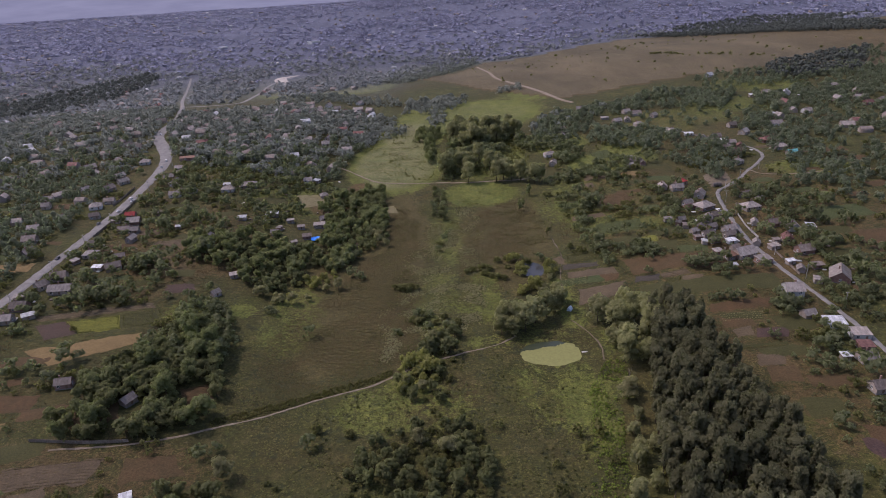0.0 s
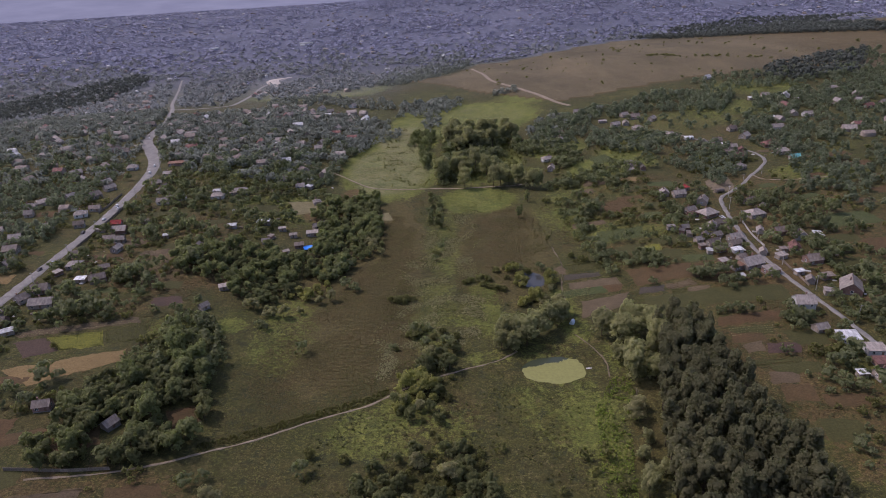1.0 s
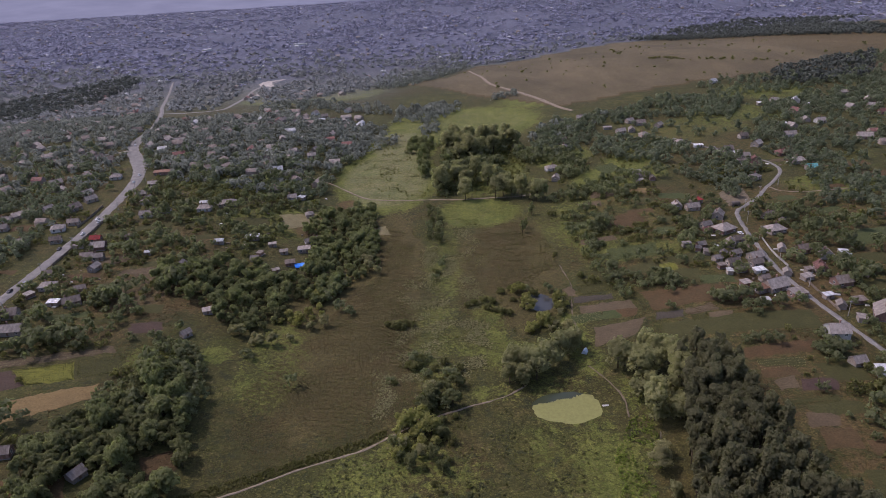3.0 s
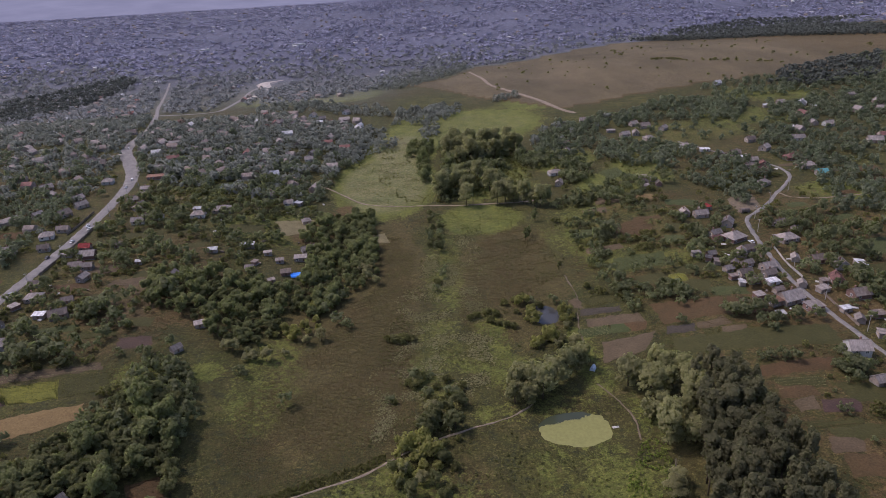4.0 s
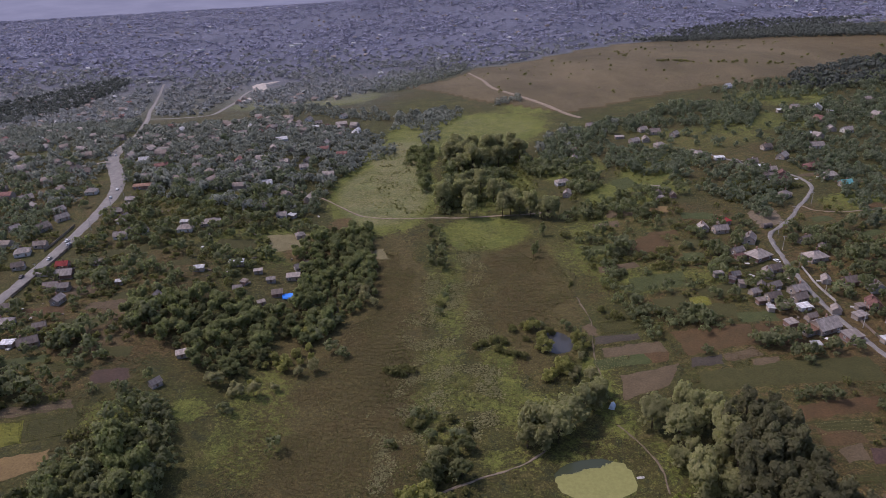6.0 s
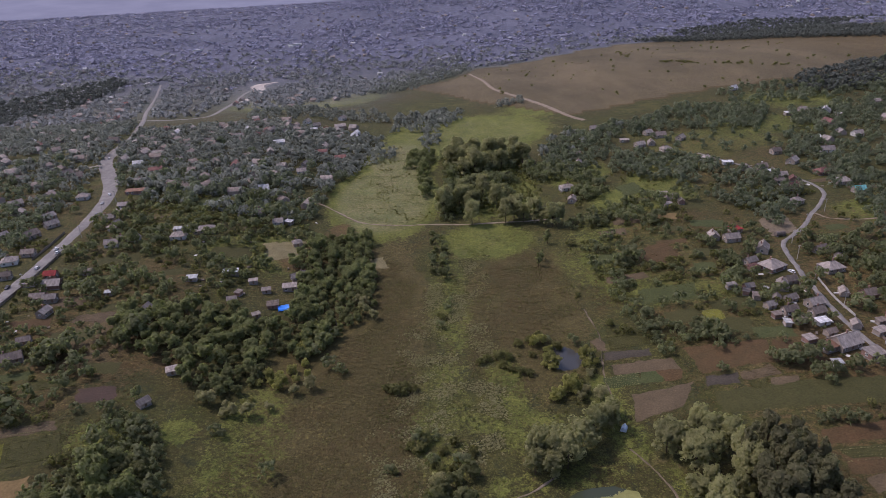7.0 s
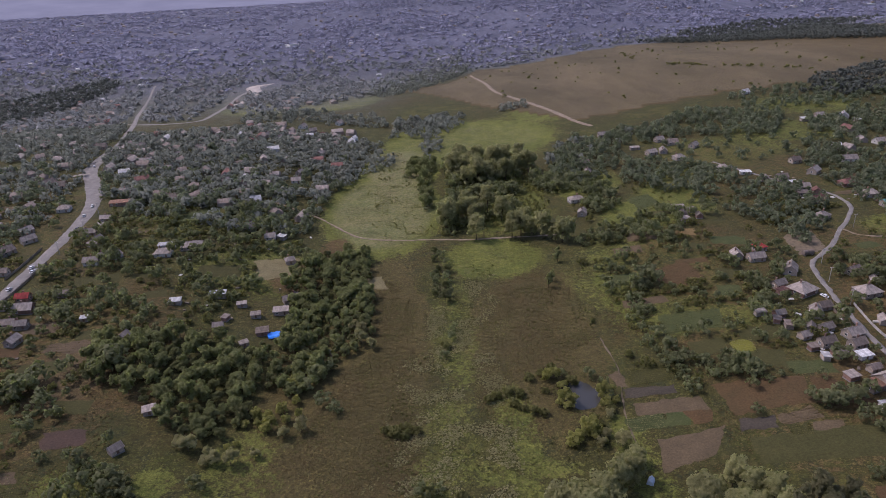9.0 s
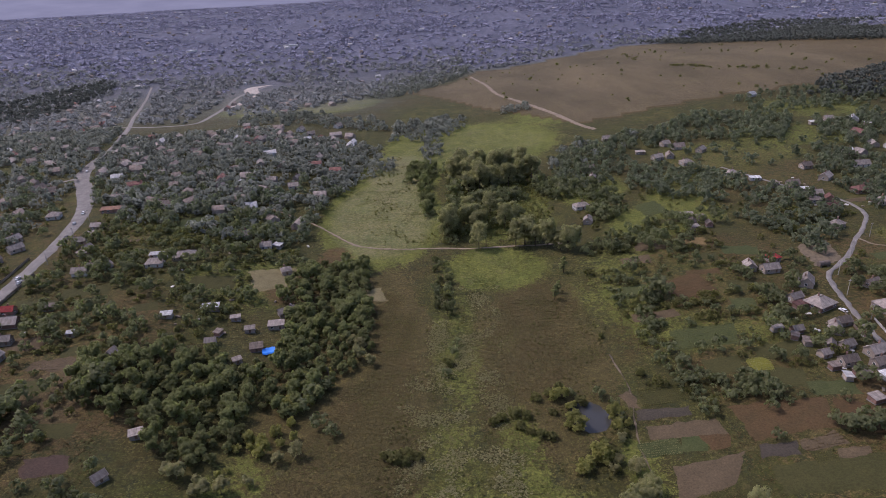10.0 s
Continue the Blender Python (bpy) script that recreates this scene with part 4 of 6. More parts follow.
WEST_SHEDS = [
    (-241, 421, 6, 4, 10, "dpG"), (-238, 393, 5, 4, 60, "gkF"), (-211.8, 399.5, 6, 4, 20, "dpG"), (-242, 463.7, 6, 4, 5, "gpF"), (-190.6, 449, 3.5, 3, 10, "wpF"), (-113.7, 468, 5, 3, 10, "gpF"), (-118.7, 452.5, 4, 3, 70, "dkF"), (-104, 457.5, 5, 3.5, 10, "gpF"),
    (-103.8, 428.5, 4, 3, 30, "gpF"), (-296, 452, 8, 6, 10, "gpG"), (-300, 470, 6, 4, 70, "dpF"), (-246, 344, 6, 4, 10, "gpF"), (-262, 474, 7, 5, 15, "dpG"), (-322, 520, 9, 6, 5, "gwH"), (-300, 540, 7, 5, 60, "gpG"), (-216, 478, 6, 4, 5, "dpF")]
house(182, 304.5, 9, 8, -6, "g", "w", "gable", 2)
for rows in (EAST_NEAR, EAST_MID, EAST_MID_2, EAST_FAR, EAST_FAR_2, EAST_FAR_3, WEST_NEAR, WEST_NEAR_2, WEST_MID, WEST_MID_2, WEST_FAR, EAST_SHEDS, WEST_SHEDS):
    for x, y, w, d, rot, code in rows:
        house(x, y, w, d, rot, code[0], code[1], SHAPES[code[2]], 1)

# ---- fields and gardens ----
F_SOIL = mat_field("bare_soil", (0.118, 0.086, 0.050), (0.088, 0.064, 0.037))
F_DARK = mat_field("dark_soil", (0.046, 0.038, 0.031), (0.068, 0.055, 0.043))
F_STRAW = mat_field("dry_straw", (0.205, 0.140, 0.058), (0.160, 0.108, 0.044))
F_RUST = mat_field("rusty_weeds", (0.098, 0.056, 0.025), (0.068, 0.045, 0.019))
F_GREEN = mat_field("green_crop", (0.046, 0.060, 0.018), (0.066, 0.076, 0.026))
F_BRIGHT = mat_field("bright_crop", (0.176, 0.172, 0.024), (0.124, 0.128, 0.022))
F_OLIVE = mat_field("olive_grass", (0.060, 0.056, 0.017), (0.044, 0.045, 0.013))
F_PALE = mat_field("pale_hay", (0.205, 0.175, 0.088), (0.150, 0.128, 0.062))
F_PINK = mat_field("reddish_soil", (0.080, 0.047, 0.038), (0.060, 0.038, 0.032))
FIELDS, BOUNDS = [], []


def field(rim, material, label, rows=0.0, crop=None):
    """A garden plot on the land, with drills of plants where rows is their spacing."""
    ob = sheet("garden_plot", rim, material, label, "field", 0.22)
    FIELDS.append([tuple(q) for q in rim])
    fx, fy = [q[0] for q in rim], [q[1] for q in rim]
    BOUNDS.append((min(fx), max(fx), min(fy), max(fy)))
    if rows and crop:
        a, b, c, d = [np.array(q, float) for q in rim]
        rng = np.random.default_rng(int(abs(a[0] + 3 * a[1])))
        n = max(2, int(np.linalg.norm(d - a) / (rows * 1.3)))
        cen = []
        for i in range(n):
            f = (i + 0.5) / n
            p, q = a + (d - a) * f, b + (c - b) * f
            k = max(2, int(np.linalg.norm(q - p) / 0.8))
            s = np.linspace(0.03, 0.97, k)[:, None]
            pts = p + (q - p) * s + rng.normal(0, 0.08, (k, 2))
            cen.append(pts[rng.random(k) < 0.88])
        cen = np.concatenate(cen)
        v, f = tufts(cen[:, 0], cen[:, 1], 0.5, 0.55, rng, 5)
        row_ob = hang("crop_rows", mesh_arrays("crop_rows", v, f, crop), ob)
        soft_normals(row_ob.data, v)
        tagged(row_ob, kind="stuff")
    return ob


def soft_normals(me, V):
    """Blades are lit like the sward that they make up."""
    T = V.reshape(-1, 3, 3)
    n = np.cross(T[:, 1] - T[:, 0], T[:, 2] - T[:, 0])
    n /= np.linalg.norm(n, axis=1)[:, None] + 1e-9
    n = n * 0.45 + np.array([0, 0, 1.0])
    n /= np.linalg.norm(n, axis=1)[:, None]
    me.polygons.foreach_set("use_smooth", np.ones(len(me.polygons), bool))
    me.normals_split_custom_set_from_vertices(np.repeat(n, 3, axis=0).tolist())


def tufts(x, y, height, width, rng, blades=5):
    """Leaning pointed blades round each point: grass, reeds and crops."""
    n = len(x)
    base = np.column_stack([x, y, high(x, y)])
    V = []
    hs = height * rng.uniform(0.55, 1.3, n)
    for k in range(blades):
        a = math.tau * k / blades + rng.uniform(0, 1.2, n)
        out = np.column_stack([np.cos(a), np.sin(a), np.zeros(n)])
        side = np.column_stack([-np.sin(a), np.cos(a), np.zeros(n)])
        w = (width * rng.uniform(0.35, 0.7, n))[:, None]
        root = base + out * w * 0.35
        tip = base + out * w * rng.uniform(0.6, 1.5, n)[:, None]
        tip[:, 2] += hs * rng.uniform(0.6, 1.1, n)
        V += [root + side * w, root - side * w, tip]
    V = np.stack(V, 1).reshape(-1, 3)
    return V, np.arange(len(V)).reshape(-1, 3)


field([(-214.1, 288.4), (-160.1, 303.7), (-156.9, 293.9), (-194.2, 274.4)], F_STRAW, "long plot of straw-orange stubble")
field([(-206.3, 317.2), (-179.9, 322.8), (-173.0, 307.8), (-193.6, 304.7)], F_BRIGHT, "bright yellow-green vegetable plot", 0.8, M_TUFT)
field([(-221.8, 313.1), (-206.9, 316.6), (-194.3, 303.7), (-208.9, 298.9)], F_PINK, "dull brown fallow plot beside the vegetables")
field([(-178.6, 322.6), (-157.9, 328.7), (-154.2, 314.0), (-172.1, 307.8)], F_OLIVE, "ragged yellow-green bean rows", 1.0, M_TUFT)
field([(-227.8, 324.3), (-166.8, 335.7), (-163.0, 329.8), (-223.1, 317.9)], F_SOIL, "brown garden strip with pale tufts", 1.6, M_SEDGE)
field([(-167.2, 358.8), (-151.1, 360.7), (-148.3, 351.4), (-162.6, 347.5)], F_PINK, "dull reddish dug garden plot")
field([(-193.9, 364.3), (-171.8, 367.8), (-169.0, 360.4), (-190.9, 357.0)], F_OLIVE, "grey-green cabbage rows", 1.2, M_TUFT)
field([(74.9, 377.1), (95.8, 375.0), (95.3, 369.4), (73.3, 370.6)], F_DARK, "dark freshly dug garden strip")
field([(75.8, 366.5), (104.2, 364.5), (104.3, 354.6), (75.5, 358.4)], F_SOIL, "pale brown bare garden strip")
field([(70.2, 357.7), (86.5, 357.9), (84.2, 348.7), (68.2, 349.4)], F_GREEN, "pale green cabbage plot", 0.9, M_SEDGE)
field([(87.3, 357.6), (94.9, 356.8), (94.0, 349.2), (85.2, 348.4)], F_GREEN, "deep green clover plot")
field([(79.5, 390.5), (97, 389.8), (97.8, 378.4), (78.6, 378.2)], F_OLIVE, "yellow-green garden plot above the dug strip", 1.0, M_TUFT)
field([(71.6, 388.5), (78, 391), (77.6, 378.4), (73, 378)], F_SOIL, "small pale brown corner plot")
field([(94, 357.5), (104.2, 356.8), (102.6, 347.5), (95, 348)], F_RUST, "weedy brown plot beside the clover")
field([(78.2, 342.9), (106.3, 344.1), (96.1, 330.1), (75.1, 326.0)], F_SOIL, "wide dry brown fallow plot")
field([(110.9, 370.7), (148.3, 367.0), (143.9, 349.6), (111.9, 349.3)], F_RUST, "rusty orange patch of dry weeds")
field([(150.6, 365.8), (168.6, 355.7), (163.3, 340.2), (144.4, 348.4)], F_RUST, "rusty brown strip of dry weeds")
field([(112.1, 346.7), (125.2, 345.4), (123.6, 338.8), (109.6, 340.0)], F_DARK, "nearly black dug plot")
field([(126.1, 345.1), (141.2, 347.2), (142.5, 340.6), (125.8, 339.1)], F_SOIL, "pale brown raked plot", 1.0, M_DRYTUFT)
field([(126.9, 337.8), (135.7, 338.5), (133.8, 331.8), (126.9, 331.5)], F_OLIVE, "small green bean plot", 0.8, M_TUFT)
field([(136.7, 338.2), (147.3, 338.4), (146.2, 332.7), (134.7, 331.5)], F_SOIL, "small brown plot beside the beans")
field([(111.2, 335.6), (185.8, 332.5), (182.3, 314.2), (109.5, 321.4)], F_OLIVE, "smooth green hay meadow")
field([(138.9, 304.3), (172.8, 305.0), (166.1, 295.2), (135.9, 296.4)], F_RUST, "tan strip of dry grass")
field([(138.9, 293.3), (161.3, 292.0), (157.7, 284.4), (138.4, 285.4)], F_OLIVE, "olive garden rows", 1.3, M_SEDGE)
field([(140.9, 278.5), (149.8, 279.4), (147.5, 271.8), (139.2, 271.6)], F_SOIL, "dug plot with pale drills")
field([(151.1, 276.4), (166.8, 275.5), (161.9, 266.9), (147.3, 268.6)], F_PINK, "reddish brown dug strip")
field([(137.3, 265.0), (159.3, 264.1), (157.1, 258.9), (136.3, 260.4)], F_OLIVE, "rough olive garden plot", 1.5, M_DRYTUFT)
field([(142.0, 255.7), (154.5, 255.2), (149.4, 245.9), (137.9, 247.5)], F_SOIL, "brown plot behind the plantation")
field([(108.6, 430.5), (138.4, 428.5), (134.3, 412.4), (105.3, 413.1)], F_GREEN, "striped green potato plot", 1.3, M_TUFT)
field([(131.1, 399.3), (141.1, 399.3), (138.7, 386.6), (128.2, 387.0)], F_BRIGHT, "yellowing vegetable plot", 1.0, M_SEDGE)
field([(153.7, 196.5), (160.2, 195.8), (158.8, 184.9), (153, 184.9)], F_PINK, "reddish brown dug strip")
field([(-130.5, 211), (-113.1, 213.2), (-105.8, 203), (-129, 195.8)], F_RUST, "brown weedy plot by the fence")
field([(-174, 202.3), (-137.8, 210.2), (-140.7, 195.8), (-171.1, 189.9)], F_SOIL, "brown garden plot with dry drills", 1.2, M_REED)
field([(-198.7, 426.3), (-176.9, 429.2), (-172.5, 416.9), (-197.2, 418.3)], F_SOIL, "brown plot with dry drills", 1.4, M_REED)
field([(247.9, 420.5), (285.6, 423.4), (288.6, 403.1), (246.5, 398.8)], F_GREEN, "smooth green field behind the lane")
field([(253.8, 379.9), (311.8, 379.9), (319, 348), (255.2, 348)], F_RUST, "brown dry field behind the houses")
field([(-120, 528), (-92, 536), (-88, 512), (-112, 500)], F_PALE, "dry yellow clearing among garden trees")
field([(-149.3, 516.2), (-124.7, 519.1), (-123.2, 501.7), (-150.8, 500.2)], F_OLIVE, "mown olive strip behind the house")
field([(-185.6, 609), (-162.4, 614.8), (-159.5, 591.6), (-184.2, 585.8)], F_GREEN, "square green plot among trees")
field([(139.2, 591.6), (156.6, 597.4), (159.5, 574.2), (142.1, 568.4)], F_GREEN, "terraced green plot on the slope", 2.2, M_TUFT)
field([(118.9, 478.5), (142.1, 484.3), (145, 461.1), (121.8, 455.3)], F_RUST, "dry weedy plot with drills", 1.8, M_REED)
field([(-125.3, 256.6), (-115.4, 261.3), (-108.6, 252.0), (-118.1, 244.0)], F_RUST, "rusty patch of dry grass beside the orchard", 1.2, M_DRYTUFT)
field([(-52, 503), (-38, 506), (-33, 488), (-43, 490)], F_PALE, "pale dry grass patch at the wood's edge")

ROADS = [ROAD_WEST, ROAD_EAST, ROAD_BRANCH, TRACK_FAR, FOOTPATH, MIDPATH]


def free(x, y, road=5.0, gap=0.0, fields=True):
    if any((x - a) ** 2 + (y - b) ** 2 < (r + gap) ** 2 for a, b, r in HOMES):
        return False
    if any(near_line(x, y, line, road) for line in ROADS[:4]) or any(near_line(x, y, line, 2.4) for line in ROADS[4:]):
        return False
    for cx, cy, rx, ry in (GREEN_POND, DARK_POND):
        if ((x - cx) / (rx + 2)) ** 2 + ((y - cy) / (ry + 2)) ** 2 < 1:
            return False
    return not (fields and any(a <= x <= b and c <= y <= d and inside(f, x, y) for f, (a, b, c, d) in zip(FIELDS, BOUNDS)))


# small garden plots behind the streets, mixed hues
def gardens(poly, gap, seed, turn):
    rng = np.random.default_rng(seed)
    words = {F_SOIL.name: "small brown dug garden bed", F_RUST.name: "small patch of dry rusty weeds", F_OLIVE.name: "small rough olive garden bed", F_GREEN.name: "small green garden bed", F_STRAW.name: "small straw-yellow garden bed"}
    for x, y in scatter(poly, gap, rng):
        if not free(x, y, 13, 6):
            continue
        w, d = rng.uniform(6, 13), rng.uniform(3, 7)
        m = pose(x, y, 0, 0, 0, turn + rng.normal(0, 6))
        rim = [tuple((m @ Vector((a * w, b * d, 0))).xy) for a, b in ((-1, 1), (1, 1), (1, -1), (-1, -1))]
        mat = (F_SOIL, F_RUST, F_OLIVE, F_OLIVE, F_GREEN, F_STRAW, F_RUST, F_OLIVE)[int(rng.integers(0, 8))]
        field(rim, mat, words[mat.name])


gardens([(-239.2, 311.8), (-159.5, 333.5), (-145, 478.5), (-239.2, 638)], 23, 5, 8)
gardens([(-268.2, 348), (-377, 362.5), (-406, 638), (-275.5, 638)], 24.3, 6, 4)
gardens([(108.8, 384.2), (171.1, 362.5), (166.8, 478.5), (188.5, 522), (159.5, 580), (101.5, 493)], 20.2, 7, -8)
gardens([(217.5, 304.5), (348, 319), (348, 609), (297.2, 609), (239.2, 478.5)], 27, 8, 6)
gardens([(145, 188.5), (188.5, 188.5), (181.2, 297.2), (145, 304.5)], 17.6, 9, -4)
gardens([(-217.5, 174), (-137.8, 181.2), (-137.8, 203), (-174, 290), (-217.5, 290)], 17.6, 10, 12)


# ---- trees and shrubs, wood by wood ----
CLEARINGS = [(-173.7, 249.7, 9), (-169.9, 240.6, 7), (-141.8, 236.5, 8), (-140.6, 230.2, 6), (-117.3, 253.2, 10), (-175.3, 272.2, 6)]  # x, y and radius


def wood(poly, kind, gap, size, seed, group, other=None, share=0.0, fields=False, thin=1.0):
    rng = np.random.default_rng(seed)
    if kind not in ("willow", "oldwillow", "poplar"):
        gap, size = gap * 0.82, size * 0.80
    for x, y in scatter(poly, gap, rng):
        if not free(x, y, 4.0, 0.3, fields) or rng.random() > thin or any((x - a) ** 2 + (y - b) ** 2 < r * r for a, b, r in CLEARINGS):
            continue
        k = other if other and rng.random() < share else kind
        plant(k, x, y, size * rng.uniform(0.78, 1.2), rng, group)


wood([(104, 296), (119, 293), (123, 286), (122, 255), (122, 229), (123, 206), (124, 189), (125, 150), (76, 150), (77, 195), (82, 212), (87, 232), (91, 247), (96, 262), (101, 278)], "poplar", 3.7, 1.05, 1, "dense plantation")
wood([(80, 310), (95, 316), (106, 305), (104, 292), (97, 268), (90, 254), (83, 268), (80, 288)], "oldwillow", 6.8, 0.86, 2, "willows by the plantation")
wood([(66, 189), (71, 206), (76, 226), (83, 226), (80, 200), (76, 178), (66, 178)], "oldwillow", 6.6, 0.55, 3, "willows by the plantation", "sallow", 0.3)
wood([(78, 246), (84, 247), (84, 232), (77, 232)], "willow", 6.0, 0.8, 36, "willows by the plantation")
wood([(-176.9, 240.7), (-171.1, 258.1), (-152.2, 284.2), (-140.7, 305.9), (-121.8, 310.3), (-111.6, 275.5), (-105.8, 255.2), (-110.2, 229.1), (-113.1, 224.8), (-160.9, 218.9)], "orchard", 5, 1.4, 4, "overgrown orchard", "broad", 0.14)
wood([(-131.9, 179.8), (-116, 192.8), (-92.8, 195.8), (-81.2, 182.7), (-95.7, 171.1)], "orchard", 6.8, 1.3, 5, "scrub by the field", "broad", 0.2)
wood([(-176.3, 421.5), (-164.0, 391.9), (-135.1, 379.3), (-120.3, 362.2), (-103.3, 354.0), (-89.2, 365.3), (-90.1, 402.6), (-87.7, 426.2), (-108.3, 431.0), (-129.0, 435.1), (-151.1, 432.3), (-162.8, 428.1)], "broad", 5.4, 1, 6, "wood beside the valley", "orchard", 0.3)
wood([(-87.6, 429.8), (-87.0, 393.5), (-69.0, 384.7), (-53.1, 411.1), (-39.3, 437.8), (-43.8, 503.3), (-49.4, 538.1), (-88.9, 535.3), (-95.9, 495.3), (-84.4, 460.8)], "broad", 5.4, 1, 7, "wood beside the valley", "orchard", 0.35)
wood([(-42, 200.1), (-33.4, 218.9), (-14.5, 226.2), (11.6, 229.1), (14.5, 205.9), (11.6, 171.1), (-39.1, 171.1)], "orchard", 4.6, 1.15, 8, "thicket along the stream", "shrub", 0.5)
wood([(-24.6, 266.8), (-2.9, 268.2), (-1.4, 243.6), (-10.2, 236.3), (-24.6, 256.6)], "orchard", 6.8, 1.1, 9, "thicket along the stream", "shrub", 0.5)
wood([(-13, 292.9), (4.3, 301.6), (1.4, 281.3), (-11.6, 276.9)], "shrub", 4.9, 1.4, 10, "thicket along the stream", "orchard", 0.4)
wood([(-4.3, 539.4), (4.3, 539.4), (2.9, 466.9), (-5.8, 466.9)], "orchard", 6.8, 1.1, 11, "bushes along the stream")
wood([(-25, 698), (-6, 692), (5, 721), (2, 742), (-20, 738)], "broad", 6.0, 1.1, 12, "bushes along the stream", "orchard", 0.3)
wood([(-10, 692), (-3, 692), (-3, 612), (-8, 610), (-14, 655)], "orchard", 5.6, 1.1, 13, "bushes along the stream", "broad", 0.4)
wood([(11, 740), (18, 740), (22, 640), (10, 560), (3, 566), (10, 640)], "orchard", 5.4, 1.2, 14, "bushes along the stream", "broad", 0.35)
wood([(3, 572), (18, 579), (54, 588), (64, 606), (52, 616), (20, 612), (6, 596)], "oldwillow", 7.6, 1.12, 15, "willow grove on the valley floor", "broad", 0.25)
wood([(14, 668), (43, 660), (74, 668), (86, 690), (78, 716), (46, 722), (18, 714)], "oldwillow", 7.8, 1.22, 34, "dark grove on the valley floor", "broad", 0.3)
wood([(12, 648), (60, 652), (72, 640), (40, 634)], "broad", 5.8, 1.3, 37, "willow grove on the valley floor", "orchard", 0.3)
wood([(78, 660), (104, 668), (128, 640), (112, 618), (88, 634)], "orchard", 6.0, 1.4, 38, "willow grove on the valley floor", "broad", 0.4)
wood([(106, 580), (116, 570), (130, 580), (134, 620), (120, 622), (110, 606)], "broad", 5.8, 1.25, 39, "thicket on the slope", "orchard", 0.2)
wood([(88, 528), (96, 544), (128, 556), (132, 536), (112, 518)], "orchard", 5.6, 1.4, 40, "thicket on the slope", "shrub", 0.3)
wood([(101.5, 524.9), (143.5, 510.4), (162.4, 533.6), (185.6, 551), (181.2, 574.2), (118.9, 545.2)], "orchard", 7.5, 1.4, 16, "thicket on the slope", "broad", 0.3)
wood([(150.8, 336.4), (165.3, 348), (168.2, 333.5), (156.6, 327.7)], "orchard", 6.1, 1.4, 17, "garden trees")
wood([(110.2, 379.9), (133.4, 382.8), (133.4, 372.6), (116, 374.1)], "orchard", 6.1, 1.4, 18, "garden trees")

wood([(-155.6, 284.8), (-156.5, 300.9), (-143.0, 306.5), (-142.4, 323.3), (-147.6, 342.5), (-122.6, 331.4), (-109.5, 290.9), (-114.9, 277.8), (-132.3, 279.7)], "orchard", 4.8, 1.2, 32, "overgrown orchard", "broad", 0.3)
wood([(105, 386), (118, 384), (143, 368), (140, 362), (112, 378)], "orchard", 6.0, 1.1, 33, "garden trees")
# single trees and bushes that stand clear
rng = np.random.default_rng(77)
for kind, x, y, s in (
        
        ("willow", -89.9, 343.6, 0.8), ("willow", -81.2, 348, 0.6), ("orchard", -74, 307.4, 1.2), ("willow", -20.3, 261, 0.7), ("willow", -13, 255.2, 0.7), ("willow", -2.2, 211.7, 1), ("willow", -89.9, 203, 1),
        ("willow", -44.9, 429.2, 0.7), ("willow", -39.1, 424.8, 0.6), ("thin", 60.9, 478.5, 1.2), ("thin", 64.5, 485.8, 0.9), ("thin", 72.5, 510.4, 1.2), ("broad", 111.6, 466.9, 1.6), ("broad", 116, 461.1, 1.1)):
    plant(kind, x, y, s, rng)
for kind, x, y, s in (
        ("shrub", 46.4, 397.3, 1.2), ("shrub", 40.6, 392.9, 1.2), ("shrub", 34.8, 390.1, 1.4), ("shrub", 53.6, 385.7, 1.5), ("shrub", -17.4, 358.1, 1.6), ("shrub", -21.8, 361.1, 1.2), ("orchard", 1.4, 429.2, 1), ("orchard", 2.9, 437.9, 0.9), ("shrub", -1.4, 420.5, 1.2),
        ("shrub", -13, 321.9, 1.4), ("shrub", 40.6, 379.9, 1.4), ("orchard", 50.8, 391.5, 0.9), ("orchard", 62.4, 388.6, 1), ("orchard", 66.7, 379.9, 0.9), ("orchard", 66.7, 371.2, 0.9), ("willow", 63.8, 359.6, 0.6), ("willow", 59.4, 348, 0.6),
        ("shrub", -58, 229.1, 1.5), ("shrub", -43.5, 224.8, 1.4), ("shrub", 75.4, 435, 1.2), ("shrub", 84.1, 400.2, 1.2), ("orchard", -52.2, 374.1, 1.2), ("orchard", -58, 379.9, 1.4), ("willow", -65.2, 362.5, 0.7), ("willow", -72.5, 359.6, 0.6)):
    plant(kind, x, y, s, rng)
for kind, x, y, s in (
        ("broad", -188, 378, 0.85), ("broad", 100, 437, 0.95), ("broad", 145, 346, 0.75), ("broad", 150, 345, 0.8), ("broad", 156, 346, 0.75), ("broad", 173, 338, 0.8), ("broad", 169, 297, 0.6), ("orchard", 172, 294, 0.9),
        ("broad", 234, 443, 0.9), ("broad", 240, 436, 0.8), ("broad", 245, 425, 0.9), ("broad", 251, 427, 0.75), ("broad", 235, 462, 0.7), ("broad", 203, 312, 0.7), ("broad", 208, 304, 0.8), ("broad", 209, 295, 0.75), ("broad", 199, 290, 0.7),
        ("broad", 162, 246, 0.75), ("broad", 167, 242, 0.7), ("broad", 164, 238, 0.7)):
    plant(kind, x, y, s, rng)
